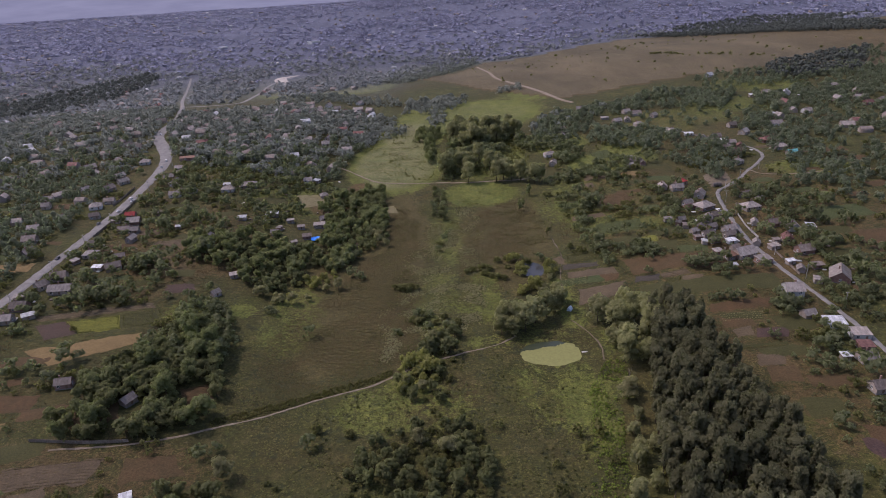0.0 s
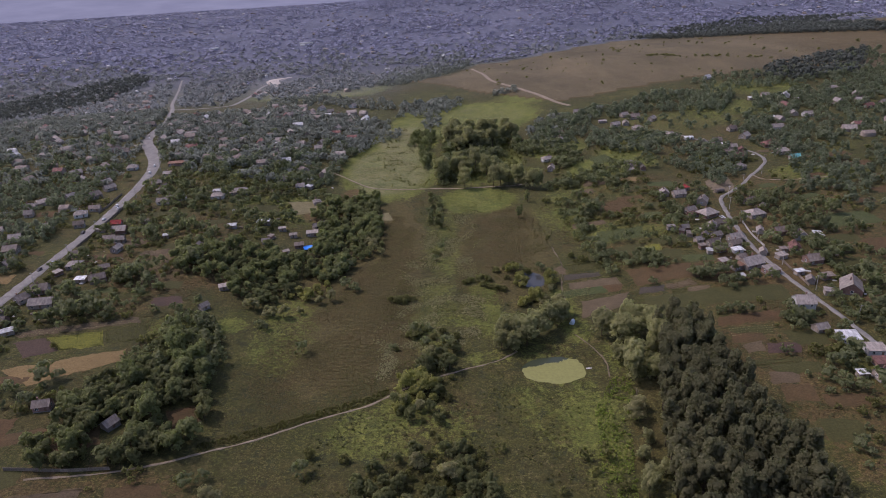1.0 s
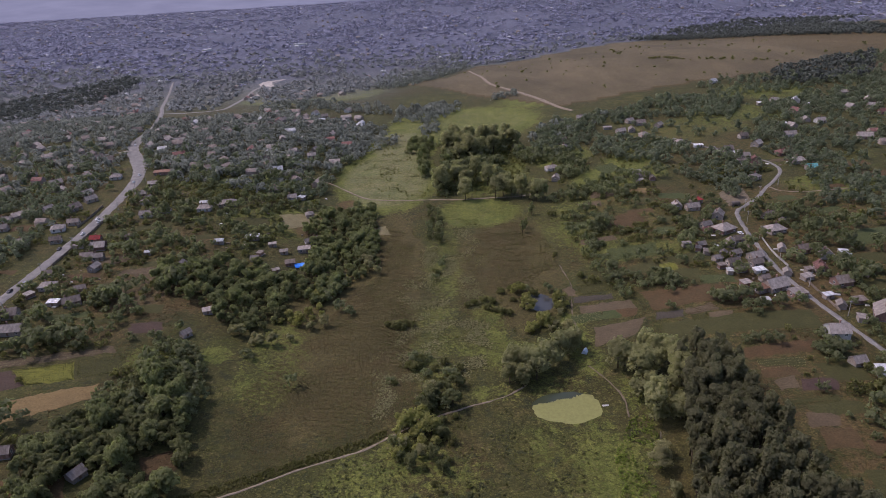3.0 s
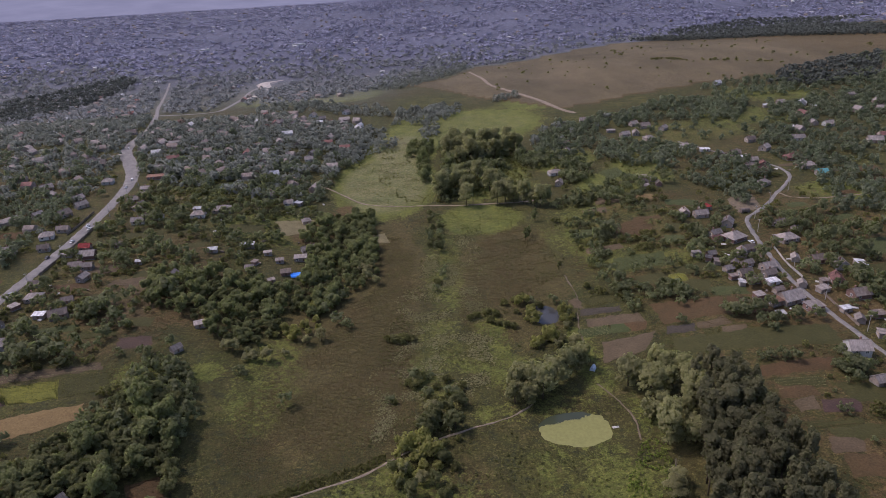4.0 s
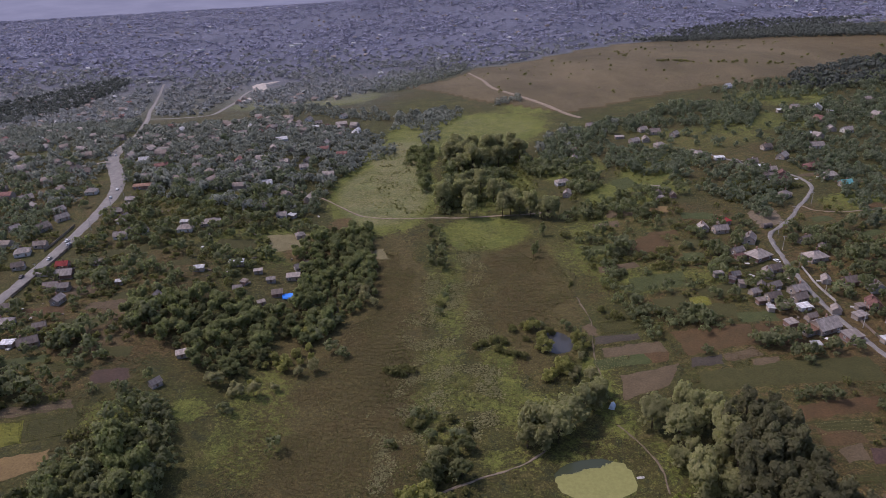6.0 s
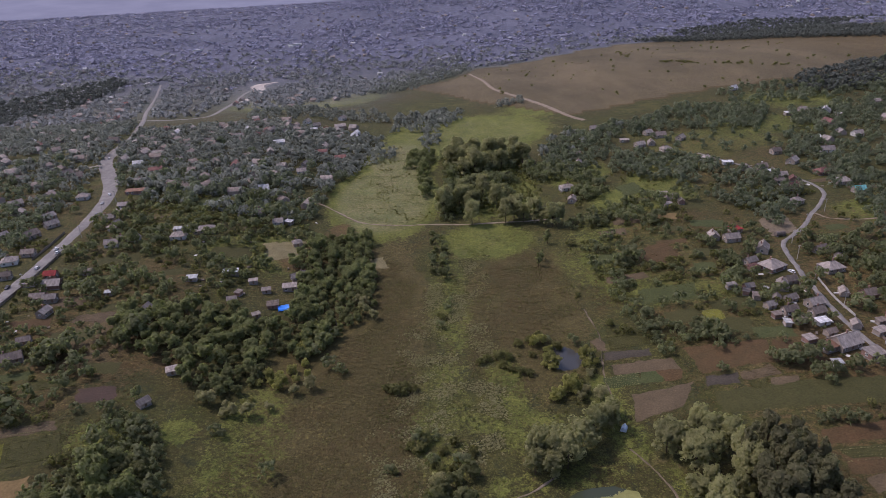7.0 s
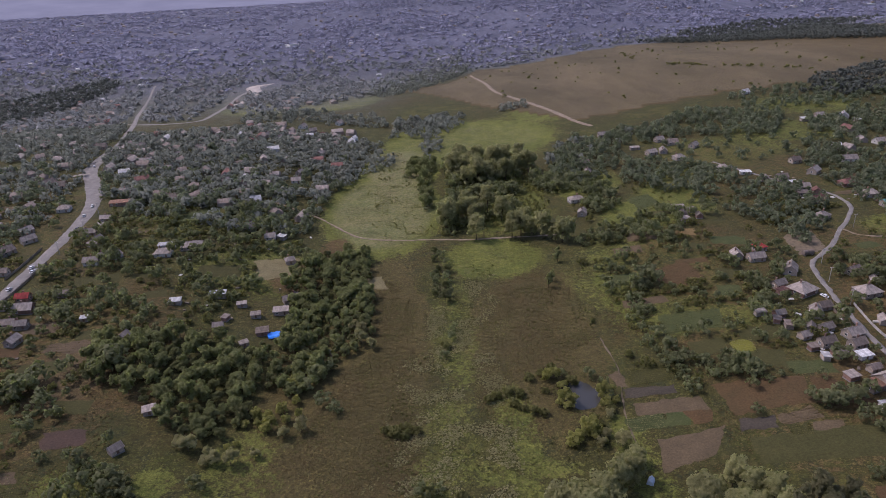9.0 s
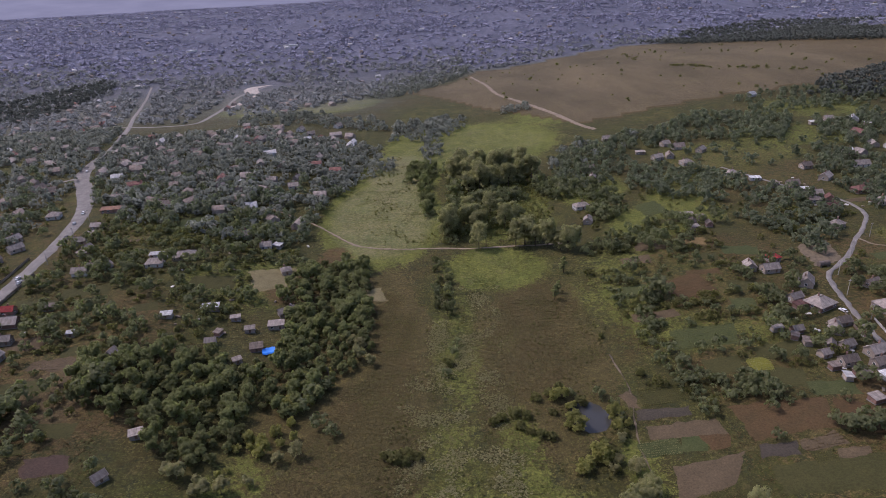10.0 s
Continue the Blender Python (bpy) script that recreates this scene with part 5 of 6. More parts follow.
for kind, x, y, s in (
        ("sallow", -20, 262, 1.1), ("sallow", -15, 258, 1.0), ("sallow", -23, 256, 0.8), ("sallow", 45, 392, 1.08), ("sallow", 50, 384, 0.94), ("sallow", 66, 374, 1.08), ("sallow", 69, 368, 1.01), ("sallow", 52, 350, 1.22), ("sallow", 58, 344, 0.9),
        ("sallow", 62, 330, 0.8), ("willow", -99, 347, 0.65), ("willow", -14, 218, 0.95), ("sallow", -80, 140, 1.0)):
    plant(kind, x, y, s, rng)
for kind, x, y, s in (
        ("sallow", -85.7, 371.9, 1.5), ("sallow", -80.1, 370.8, 1.4), ("sallow", -75.9, 376.3, 1.5), ("sallow", -89.5, 366, 1.1), ("sallow", -70.5, 382, 1.2), ("sallow", -73.9, 393.8, 1.1), ("sallow", -74.1, 406.3, 1.0), ("sallow", -58.6, 420.6, 1.0), ("sallow", -71.6, 416.1, 0.9), ("sallow", -72.7, 369.3, 1.2),
        ("sallow", -68.1, 373.4, 1.1), ("sallow", -79.1, 364.1, 1.1), ("sallow", -84.4, 367.1, 1.0), ("broad", -63.1, 399.4, 0.9), ("broad", -66.7, 390.5, 0.9), ("broad", -59.0, 405.2, 0.9), ("willow", -108.0, 350.5, 0.9), ("willow", -112.0, 352.5, 0.7),
        ("willow", -99.5, 343.4, 0.6), ("willow", -95.6, 343.7, 0.6), ("orchard", -100.8, 332.6, 1.1), ("orchard", -97.7, 330.2, 1.0), ("sallow", -93.5, 352.4, 0.8), ("sallow", -90.5, 355.0, 0.8), ("willow", -48.9, 442.8, 0.9),
        ("willow", -45.2, 438.5, 0.7), ("shrub", -18.6, 318.5, 1.5), ("shrub", -16.1, 315.9, 1.3), ("orchard", -27.1, 306.8, 0.9), ("shrub", -25.3, 305.2, 1.0), ("shrub", -10.0, 307.5, 1.3), ("shrub", -0.1, 310.4, 1.4), ("shrub", 3.5, 307.7, 1.3),
        ("shrub", 5.0, 311.9, 1.2), ("willow", -8.4, 294.9, 0.75), ("orchard", -12.8, 286.4, 1.1), ("orchard", -1.4, 285.4, 1.1), ("shrub", -10.6, 281.7, 1.5), ("shrub", -4.5, 292.5, 1.4), ("shrub", -7.2, 303.5, 1.3), ("shrub", -2.8, 305.7, 1.2),
        ("orchard", -9.3, 286.8, 1.2), ("shrub", -15.0, 289.0, 1.2), ("sallow", -19.5, 272.5, 1.4), ("sallow", -13.4, 272.9, 1.5), ("sallow", -8.7, 268.7, 1.4), ("sallow", -23.1, 269.3, 1.1), ("sallow", -15.6, 267.2, 1.5), ("sallow", -12.7, 262.7, 1.4),
        ("shrub", -2.5, 265.2, 1.5), ("shrub", -4.1, 275.2, 1.3), ("shrub", -0.2, 261.6, 1.4), ("sallow", -6.8, 262.2, 1.2), ("shrub", -25.9, 357.0, 1.7), ("shrub", -21.6, 355.5, 1.6), ("shrub", -29.3, 358.9, 1.3), ("shrub", -19.7, 358.9, 1.2),
        ("shrub", 14.7, 375.7, 1.2), ("shrub", 18.5, 378.1, 1.5), ("shrub", 24.2, 380.4, 1.6), ("shrub", 28.7, 378.2, 1.5), ("shrub", 29.4, 368.5, 1.5), ("shrub", 33.4, 365.9, 1.4), ("shrub", 37.0, 364.4, 1.2), ("shrub", 25.3, 371.7, 1.3),
        ("sallow", 42.7, 389.1, 1.49), ("sallow", 47.1, 391.1, 1.35), ("sallow", 48.1, 382.4, 1.22), ("sallow", 48.0, 370.9, 1.35), ("sallow", 64.5, 377.9, 1.22), ("sallow", 64.3, 367.1, 1.49), ("shrub", 65.8, 363.5, 1.4), ("shrub", 56.8, 358.8, 1.4),
        ("shrub", 58.9, 355.3, 1.2), ("sallow", 48.6, 348.6, 1.2), ("sallow", 53.8, 351.0, 1.35), ("sallow", 45.7, 345.0, 1.0), ("willow", 56.3, 342.8, 0.6), ("willow", 64.1, 341.4, 0.8), ("willow", 64.6, 331.9, 0.9), ("willow", 60.5, 320.4, 1.0),
        ("broad", 144.3, 350.6, 0.9), ("broad", 147.2, 346.1, 1.0), ("broad", 152.8, 346.4, 1.0), ("broad", 159.2, 347.2, 1.0), ("broad", 164.8, 349.5, 0.8), ("orchard", 101.3, 387.7, 1.2), ("orchard", 107.4, 388.5, 1.3),
        ("orchard", 112.2, 384.7, 1.2), ("orchard", 102.9, 380.9, 1.1), ("orchard", 125.4, 363.7, 1.0), ("orchard", 120.0, 347.6, 0.9), ("orchard", 141.9, 308.5, 1.1), ("orchard", 146.4, 308.7, 1.1), ("orchard", 150.2, 306.6, 1.0), ("orchard", 153.7, 304.3, 1.1),
        ("broad", 176.0, 304.2, 0.9), ("broad", 173.4, 294.5, 1.0), ("broad", 178.7, 297.8, 0.9), ("broad", 169.0, 294.9, 0.8), ("broad", 106.4, 460.8, 1.1), ("broad", 100.8, 446.1, 1.0), ("broad", 104.1, 436.4, 0.9), ("broad", -190.7, 384.8, 1.1),
        ("broad", -187.4, 387.4, 1.0), ("broad", -193.8, 382.2, 0.9), ("orchard", -169.5, 410.9, 1.1), ("orchard", -160.3, 342.0, 1.1), ("orchard", -139.0, 352.6, 1.1)):
    plant(kind, x, y, s, rng)
for x, y, s in ((34.5, 297.5, 1.0), (28.5, 300, 0.95), (36.5, 305, 1.0), (30.5, 308, 0.9), (41.5, 302.5, 1.08), (40, 311, 1.02), (48, 310.5, 1.05), (55, 317, 1.0), (62, 323.5, 0.98), (66, 331, 0.8),
                (25.5, 554.5, 1.15), (50, 554, 1.1), (56.5, 557, 1.2), (63, 553, 1.25), (70, 548, 1.18), (60, 564, 1.15), (81, 537, 0.92), (86, 541, 0.88), (77, 541, 0.8)):
    plant("oldwillow", x, y, s, rng, "old willows on the valley floor")
# trees that stand close to the houses and the lanes
BIG = [(223, 471), (214, 452), (182, 456), (243, 456), (231, 444), (225, 445), (-214, 561), (-196, 537), (-271, 585), (-295, 603), (-268, 401), (-193, 383), (-226, 305), (220, 298), (170, 255), (175, 254)]
SMALL = [(193, 477), (202, 419), (-227, 617), (-211, 620), (-216, 544), (-237, 533), (-262, 641), (-170, 503), (-195, 343), (-190, 347), (-201, 341), (-207, 339), (-215, 335), (-246, 329),
         (199, 306), (201, 297), (208, 300), (207, 290), (207, 283), (211, 278), (229, 301), (178, 292), (183, 263), (177, 248)]
STREAM = [(-6, 315), (1, 307), (-8, 297), (-1, 287), (6, 314), (-1, 320), (-16, 322), (-3, 412), (-3, 423), (-10, 309), (-7, 289), (2, 278), (-14, 318), (-10, 324), (-27, 357), (-30, 359), (-25, 356), (-106, 216), (-102, 213), (-97, 217), (-73, 199), (-69, 196), (-60, 219), (-57, 217)]
for x, y in BIG:
    plant("broad", x, y, rng.uniform(0.8, 1.05), rng, "trees by the houses")
for x, y in SMALL:
    plant("broad" if rng.random() < 0.4 else "orchard", x, y, rng.uniform(0.55, 0.75) if rng.random() < 0.4 else rng.uniform(0.9, 1.2), rng, "trees by the houses")
for x, y in STREAM:
    plant("shrub" if rng.random() < 0.6 else "orchard", x, y, rng.uniform(0.9, 1.4), rng, "bushes along the stream")
for x, y, s in ((81, 248, 1.2), (78, 241, 1.0), (-61, 409, 1.0), (-58, 413, 0.9), (96, 638, 1.3), (130, 177, 0.9)):
    plant("bare", x, y, s, rng)


def orchard_zone(poly, gap, seed, group, size=0.85, far=False, thin=0.75):
    """Mixed garden trees, thick in some places and sparse in others."""
    rng = np.random.default_rng(seed)
    out = []
    for x, y in scatter(poly, gap, rng):
        dense = noise.noise(Vector((x * 0.022, y * 0.022, seed)))
        if rng.random() > thin + dense * 0.9 or not free(x, y, 6.5, 0.5):
            continue
        if far:
            out.append((x, y))
        else:
            plant(("orchard", "orchard", "shrub", "shrub", "broad")[int(rng.integers(0, 5))], x, y, size * 1.12 * rng.uniform(0.6, 1.2), rng, group)
    return out


orchard_zone([(-243.6, 311.8), (-181.2, 333.5), (-116, 478.5), (-87, 539.4), (-116, 609), (-239.2, 609)], 5.7, 21, "village garden trees", 1.05, thin=0.95)
orchard_zone([(98.6, 369.8), (171.1, 342.2), (171.1, 478.5), (195.8, 514.8), (159.5, 514.8), (87, 500.2)], 5.6, 22, "hillside garden trees", 0.86, thin=0.74)
orchard_zone([(200.1, 275.5), (261, 290), (268.2, 478.5), (217.5, 466.9), (203, 362.5)], 5.9, 23, "village garden trees", 1.1, thin=1.05)
orchard_zone([(158, 330), (202, 330), (212, 450), (196, 500), (165, 480)], 6.2, 26, "village garden trees", 1.0, thin=0.9)
orchard_zone([(142.1, 156.6), (194.3, 174), (191.4, 297.2), (156.6, 297.2)], 7.6, 24, "village garden trees", 1.05, thin=0.72)
orchard_zone([(-246.5, 232), (-181.2, 174), (-181.2, 275.5), (-239.2, 307.4)], 7.1, 25, "village garden trees", 1.05, thin=0.75)


# ---- woods and gardens farther off: too many to count ----
def clump_proto(seed, h, w, quads, leaf, up=0.2):
    rng = np.random.default_rng(seed)
    c, face, lit = crown_points(lobes_round(h, w, 7, rng, 0.1), quads, rng, 4)
    return (*leaf_sprays(c, face, leaf * rng.uniform(0.7, 1.3, quads), rng), unit(lit + np.array([0, 0, up])))


CLUMPS = [clump_proto(200 + i, 1.0, 1.12, 165, 0.1, 0.8) for i in range(5)]
CLUMPS_FINE = [clump_proto(310 + i, 1.0, 1.1, 230, 0.085, 0.5) for i in range(6)]
CLUMPS_OFF = [clump_proto(280 + i, 1.0, 1.2, 135, 0.112, 1.6) for i in range(5)]
CLUMPS_LOW = [clump_proto(240 + i, 1.0, 1.3, 80, 0.14, 0.4) for i in range(5)]
CLUMPS_TOWN = [clump_proto(260 + i, 1.0, 1.7, 16, 0.36, 4.0) for i in range(6)]
CLUMPS_FAR = [clump_proto(220 + i, 1.0, 1.4, 30, 0.24, 2.5) for i in range(5)]


def canopy(name, pts, heights, protos, material, label, seed, flat=1.0):
    """Many small trees of leaf clumps, joined as one mass."""
    rng = np.random.default_rng(seed)
    V, F, N, n = [], [], [], 0
    pts = np.array(pts)
    zs = high(pts[:, 0], pts[:, 1])
    for (x, y), z, hh in zip(pts, zs, heights):
        v, f, lit = protos[int(rng.integers(0, len(protos)))]
        a = rng.uniform(0, math.tau)
        c, s = math.cos(a), math.sin(a)
        k = rng.uniform(0.85, 1.2)
        V.append(np.column_stack([(v[:, 0] * c - v[:, 1] * s) * hh + x, (v[:, 0] * s + v[:, 1] * c) * hh + y, v[:, 2] * hh * k * flat + z - 0.1 * hh]))
        N.append(np.column_stack([lit[:, 0] * c - lit[:, 1] * s, lit[:, 0] * s + lit[:, 1] * c, lit[:, 2]]))
        F.append(f + n)
        n += len(v)
    return tagged(new(name, leafy(name, np.concatenate(V), np.concatenate(F), np.concatenate(N), material)), label, "trees", kind="stuff")


rng = np.random.default_rng(400)
far_homes = []
for poly, gap, thin in (
        ([(-232, 638), (-94.2, 594.5), (-87, 681.5), (-65.2, 812), (-203, 899), (-333.5, 870), (-311.8, 754)], 19.5, 0.75),
        ([(-87, 870), (-217.5, 928), (-239.2, 870), (-159.5, 812), (-72.5, 812)], 15.6, 0.95),
        ([(-275.5, 406), (-435, 362.5), (-609, 638), (-609, 1015), (-391.5, 986), (-333.5, 754), (-290, 623.5)], 24.7, 0.75),
        ([(-609, 1015), (-420.5, 1015), (-580, 1450), (-1305, 1450), (-870, 725), (-623.5, 580)], 31.2, 0.75),
        ([(-297.2, 1015), (-174, 1015), (-130.5, 1102), (-275.5, 1305), (-311.8, 1276)], 31.2, 0.5),
        ([(304.5, 623.5), (478.5, 580), (609, 754), (478.5, 812), (391.5, 754)], 33.8, 0.6)):
    far_homes += [q for q in scatter(poly, gap, rng) if rng.random() < thin and free(q[0], q[1], 9, 4)]
HOMES += [(x, y, 4.0) for x, y in far_homes]

rng = np.random.default_rng(300)
pts = []
for poly, gap, thin in (
        ([(340, 885), (500, 915), (640, 860), (660, 780), (500, 830), (350, 825)], 8.5, 0.8),
        ([(130, 640), (330, 620), (400, 760), (330, 830), (180, 800)], 15, 0.6),
        ([(117.5, 751.1), (162.4, 761.2), (290, 826.5), (361.1, 797.5), (311.8, 722.1), (246.5, 739.5), (184.2, 725), (150.8, 661.2), (121.8, 638), (101.5, 638), (101.5, 725)], 6.3, 0.80),
        ([(377, 826.5), (516.2, 877.2), (609, 1000.5), (899, 1044), (870, 812), (493, 754)], 9.1, 0.70),
        ([(-92.8, 667), (-84.1, 717.8), (-40.6, 783), (-33.4, 736.6), (-62.4, 707.6), (-75.4, 675.7)], 6.6, 0.95),
        ([(-214.6, 913.5), (-232, 1015), (-143.5, 1000.5), (-52.2, 935.2), (-49.3, 891.8), (-130.5, 916.4)], 7.6, 0.95),
        ([(-40.6, 833.8), (-34.8, 916.4), (40.6, 935.2), (40.6, 887.4), (11.6, 833.8)], 7.1, 0.95),
        ([(-89.9, 1160), (-87, 1377.5), (87, 1711), (101.5, 1537), (-31.9, 1116.5)], 11.2, 0.95),
        ([(-7.2, 754), (7.2, 754), (17.4, 928), (0, 928)], 6.1, 0.95),
        ([(87, 928), (137.8, 928), (133.4, 949.8), (89.9, 949.8)], 7.1, 0.90),
        ([(-261, 645.2), (-94.2, 580), (-79.8, 681.5), (-50.8, 812), (-203, 884.5), (-333.5, 870), (-311.8, 754)], 5.6, 1.0),
        ([(-268.2, 319), (-435, 333.5), (-609, 638), (-609, 1015), (-377, 986), (-319, 754), (-282.8, 623.5)], 6.3, 0.95),
        ([(-116, 558.2), (-89.9, 580), (-130.5, 681.5), (-253.8, 659.8), (-232, 609)], 5.8, 1.0),
        ([(217.5, 493), (253.8, 529.2), (275.5, 580), (217.5, 652.5), (166.8, 681.5), (145, 623.5), (188.5, 580)], 6.0, 0.9),
        ([(268.2, 464), (478.5, 478.5), (609, 725), (478.5, 812), (362.5, 754), (290, 623.5), (290, 551)], 6.4, 0.86),
        ([(268.2, 290), (435, 319), (478.5, 478.5), (290, 478.5)], 8.1, 0.60)):
    for x, y in scatter(poly, gap, rng):
        dense = noise.noise(Vector((x * 0.016, y * 0.016, 3.3)))
        if rng.random() < thin + dense * 0.95 and free(x, y, 7.0, 0.2):
            pts.append((x, y))
pts = np.array(pts)
# trees past this distance get the leaves with haze in their colour
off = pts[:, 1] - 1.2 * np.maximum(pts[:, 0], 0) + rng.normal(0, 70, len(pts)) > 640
canopy("far_trees", pts[~off], rng.uniform(4.2, 10.5, int((~off).sum())), CLUMPS, M_MIDLEAF, "dark green garden trees and hedges farther off", 1)
canopy("village_trees", pts[off], rng.uniform(4.2, 10.5, int(off.sum())), CLUMPS_OFF, M_OFFLEAF_HAZED, "village trees with light haze painted into grey-green leaves", 4)


scrub = []
for poly, gap, thin in (
        ([(87, 379.9), (171.1, 342.2), (176.9, 478.5), (217.5, 500.2), (253.8, 551), (166.8, 638), (95.7, 609)], 6.0, 0.22),
        ([(203, 275.5), (348, 290), (377, 580), (297.2, 580), (217.5, 466.9)], 7.0, 0.34),
        ([(-243.6, 297.2), (-176.9, 326.2), (-116, 478.5), (-87, 539.4), (-116, 623.5), (-243.6, 623.5)], 6.1, 0.32),
        ([(-261, 333.5), (-377, 348), (-435, 638), (-275.5, 638)], 7.0, 0.34),
        ([(140.7, 156.6), (191.4, 166.8), (182.7, 297.2), (150.8, 326.2)], 6.5, 0.28),
        ([(-217.5, 166.8), (-87, 159.5), (-108.8, 217.5), (-181.2, 290), (-239.2, 297.2)], 6.1, 0.28),
        ([(-65.2, 159.5), (65.2, 159.5), (65.2, 232), (14.5, 239.2), (-58, 224.8)], 7.8, 0.22)):
    for x, y in scatter(poly, gap, rng):
        dense = noise.noise(Vector((x * 0.03, y * 0.03, 8.3)))
        if rng.random() < thin + dense * 0.9 and free(x, y, 4.5, 0.2):
            scrub.append((x, y))
# hedges and vine rows along the edges of the plots
for x0, x1, y0, y1, n, turn in ((-240, -110, 300, 590, 34, 0.10), (80, 170, 370, 560, 30, -0.08), (205, 300, 290, 560, 22, 0.05), (-360, -262, 330, 640, 26, 0.05), (140, 190, 180, 310, 12, -0.05), (-215, -120, 175, 300, 14, 0.2)):
    for _ in range(int(n * 0.65)):
        y, a = rng.uniform(y0, y1), rng.uniform(x0, x1)
        b = min(x1, a + rng.uniform(12, 55))
        for x in np.arange(a, b, 3.2):
            q = (float(x + rng.normal(0, 0.4)), float(y + turn * (x - a) + rng.normal(0, 0.5)))
            if rng.random() < 0.85 and free(*q, 4.5, 0.2):
                scrub.append(q)
for x0, y0, x1, y1, n in ((358, 1136, 391, 1062, 26), (401, 1046, 449, 1013, 14), (455, 1010, 500, 985, 10), (401, 1500, 362, 1290, 16)):
    for f in rng.random(n):
        scrub.append((x0 + (x1 - x0) * f + rng.normal(0, 2.5), y0 + (y1 - y0) * f + rng.normal(0, 2.5)))
for q in scatter([(3, 562), (58, 576), (84, 600), (96, 650), (84, 722), (15, 722), (9, 640)], 4.2, rng):
    if rng.random() < 0.75 and free(*q, 4.5, 0.2):
        scrub.append(q)
hill = rng.uniform((60, 900), (700, 1500), (90, 2))
scrub += [tuple(q) for q in hill if inside(BROWN_HILL, q[0], q[1])]
canopy("scrub", scrub, 2.3 + 3.0 * rng.random(len(scrub)) ** 2, CLUMPS_LOW, M_SHRUB, "low olive scrub, vines and hedges between the gardens", 7)


canopy("garden_trees", [q[:2] for q in SURPLUS], [q[2] for q in SURPLUS], CLUMPS_FINE, M_GARDEN, "dark green trees filling the gardens and woods", 9)


def town_points(n, poly, seed, bare=0.0):
    rng = np.random.default_rng(seed)
    x0, y0 = np.min(poly, axis=0)
    x1, y1 = np.max(poly, axis=0)
    p = rng.uniform((x0, y0), (x1, y1), (n, 2))
    p = p[inside(poly, p[:, 0], p[:, 1])]
    keep = ~inside(BROWN_HILL, p[:, 0], p[:, 1])
    dens = np.array([noise.noise(Vector((x * 0.005, y * 0.005, 9.1))) for x, y in p])
    return p[keep & (rng.random(len(p)) < 0.7 + dens * 0.7 - bare)]


BELT = [(520, 1760), (620, 1560), (720, 1290), (800, 1180), (980, 1200), (860, 1420), (720, 1760)]
TOWN = [(-609, 1015), (-377, 1015), (-275.5, 957), (-87, 1160), (116, 1566), (464, 1740), (1595, 1827), (2030, 1160), (2755, 2175), (3335, 3770), (-3770, 3770), (-1595, 1595), (-725, 551)]
p = town_points(150000, TOWN, 31)
p = p[np.abs(p[:, 0]) < 0.74 * p[:, 1] + 60]
keep = np.hypot(p[:, 0] + 310, p[:, 1] - 1500) > 55
for line, gap in ((ROAD_WEST, 12), (ROAD_BRANCH, 18)):
    q = smooth_line(line, 10)
    for k in range(0, len(q), 30):
        keep &= np.min(np.hypot(p[:, 0][:, None] - q[None, k:k + 30, 0], p[:, 1][:, None] - q[None, k:k + 30, 1]), axis=1) > gap
p = p[keep]
near = p[:, 1] + rng.normal(0, 170, len(p)) < 1800
hazy = p[near]
drift = np.array([noise.noise(Vector((x * 0.011, y * 0.011, 5.2))) for x, y in hazy])
hazy = hazy[rng.random(len(hazy)) < 0.85 + 1.0 * drift]
far = p[~near]
drift = np.array([noise.noise(Vector((x * 0.0045, y * 0.0045, 2.6))) for x, y in far])
far = far[rng.random(len(far)) < 0.42 + 0.7 * drift]
belt = np.array(scatter(BELT, 10, rng) + scatter([(763.9, 1764.3), (1040.4, 1932.7), (938.9, 1446.7), (797.9, 1237.6), (716.7, 1332.1)], 12, rng) + scatter([(640, 1840), (800, 1730), (1000, 1800), (1300, 2000), (1000, 2100), (700, 1950)], 13, rng) + scatter([(420.4, 870.9), (473.7, 934.0), (555.6, 972.7), (650.4, 1015.0), (559.4, 874.9), (463.2, 848.5)], 9, rng) + scatter([(-863, 1337), (-821, 1382), (-695, 1657), (-640, 1600), (-629, 1486), (-640, 1120), (-690, 1060)], 10, rng))
canopy("tree_belt", belt, rng.uniform(7, 12, len(belt)), CLUMPS_LOW, M_BELT, "dark belts of tall trees at the town's edge", 8)
canopy("hazy_woods", hazy, rng.uniform(5.5, 11, len(hazy)), CLUMPS_FAR, M_HAZELEAF, "town trees with haze painted into grey-green leaves", 2, 0.8)
canopy("distant_woods", far, rng.uniform(7, 13, len(far)), CLUMPS_TOWN, M_FARLEAF_HAZED, "distant town trees and woods, haze painted into blue-grey leaves", 3, 0.6)


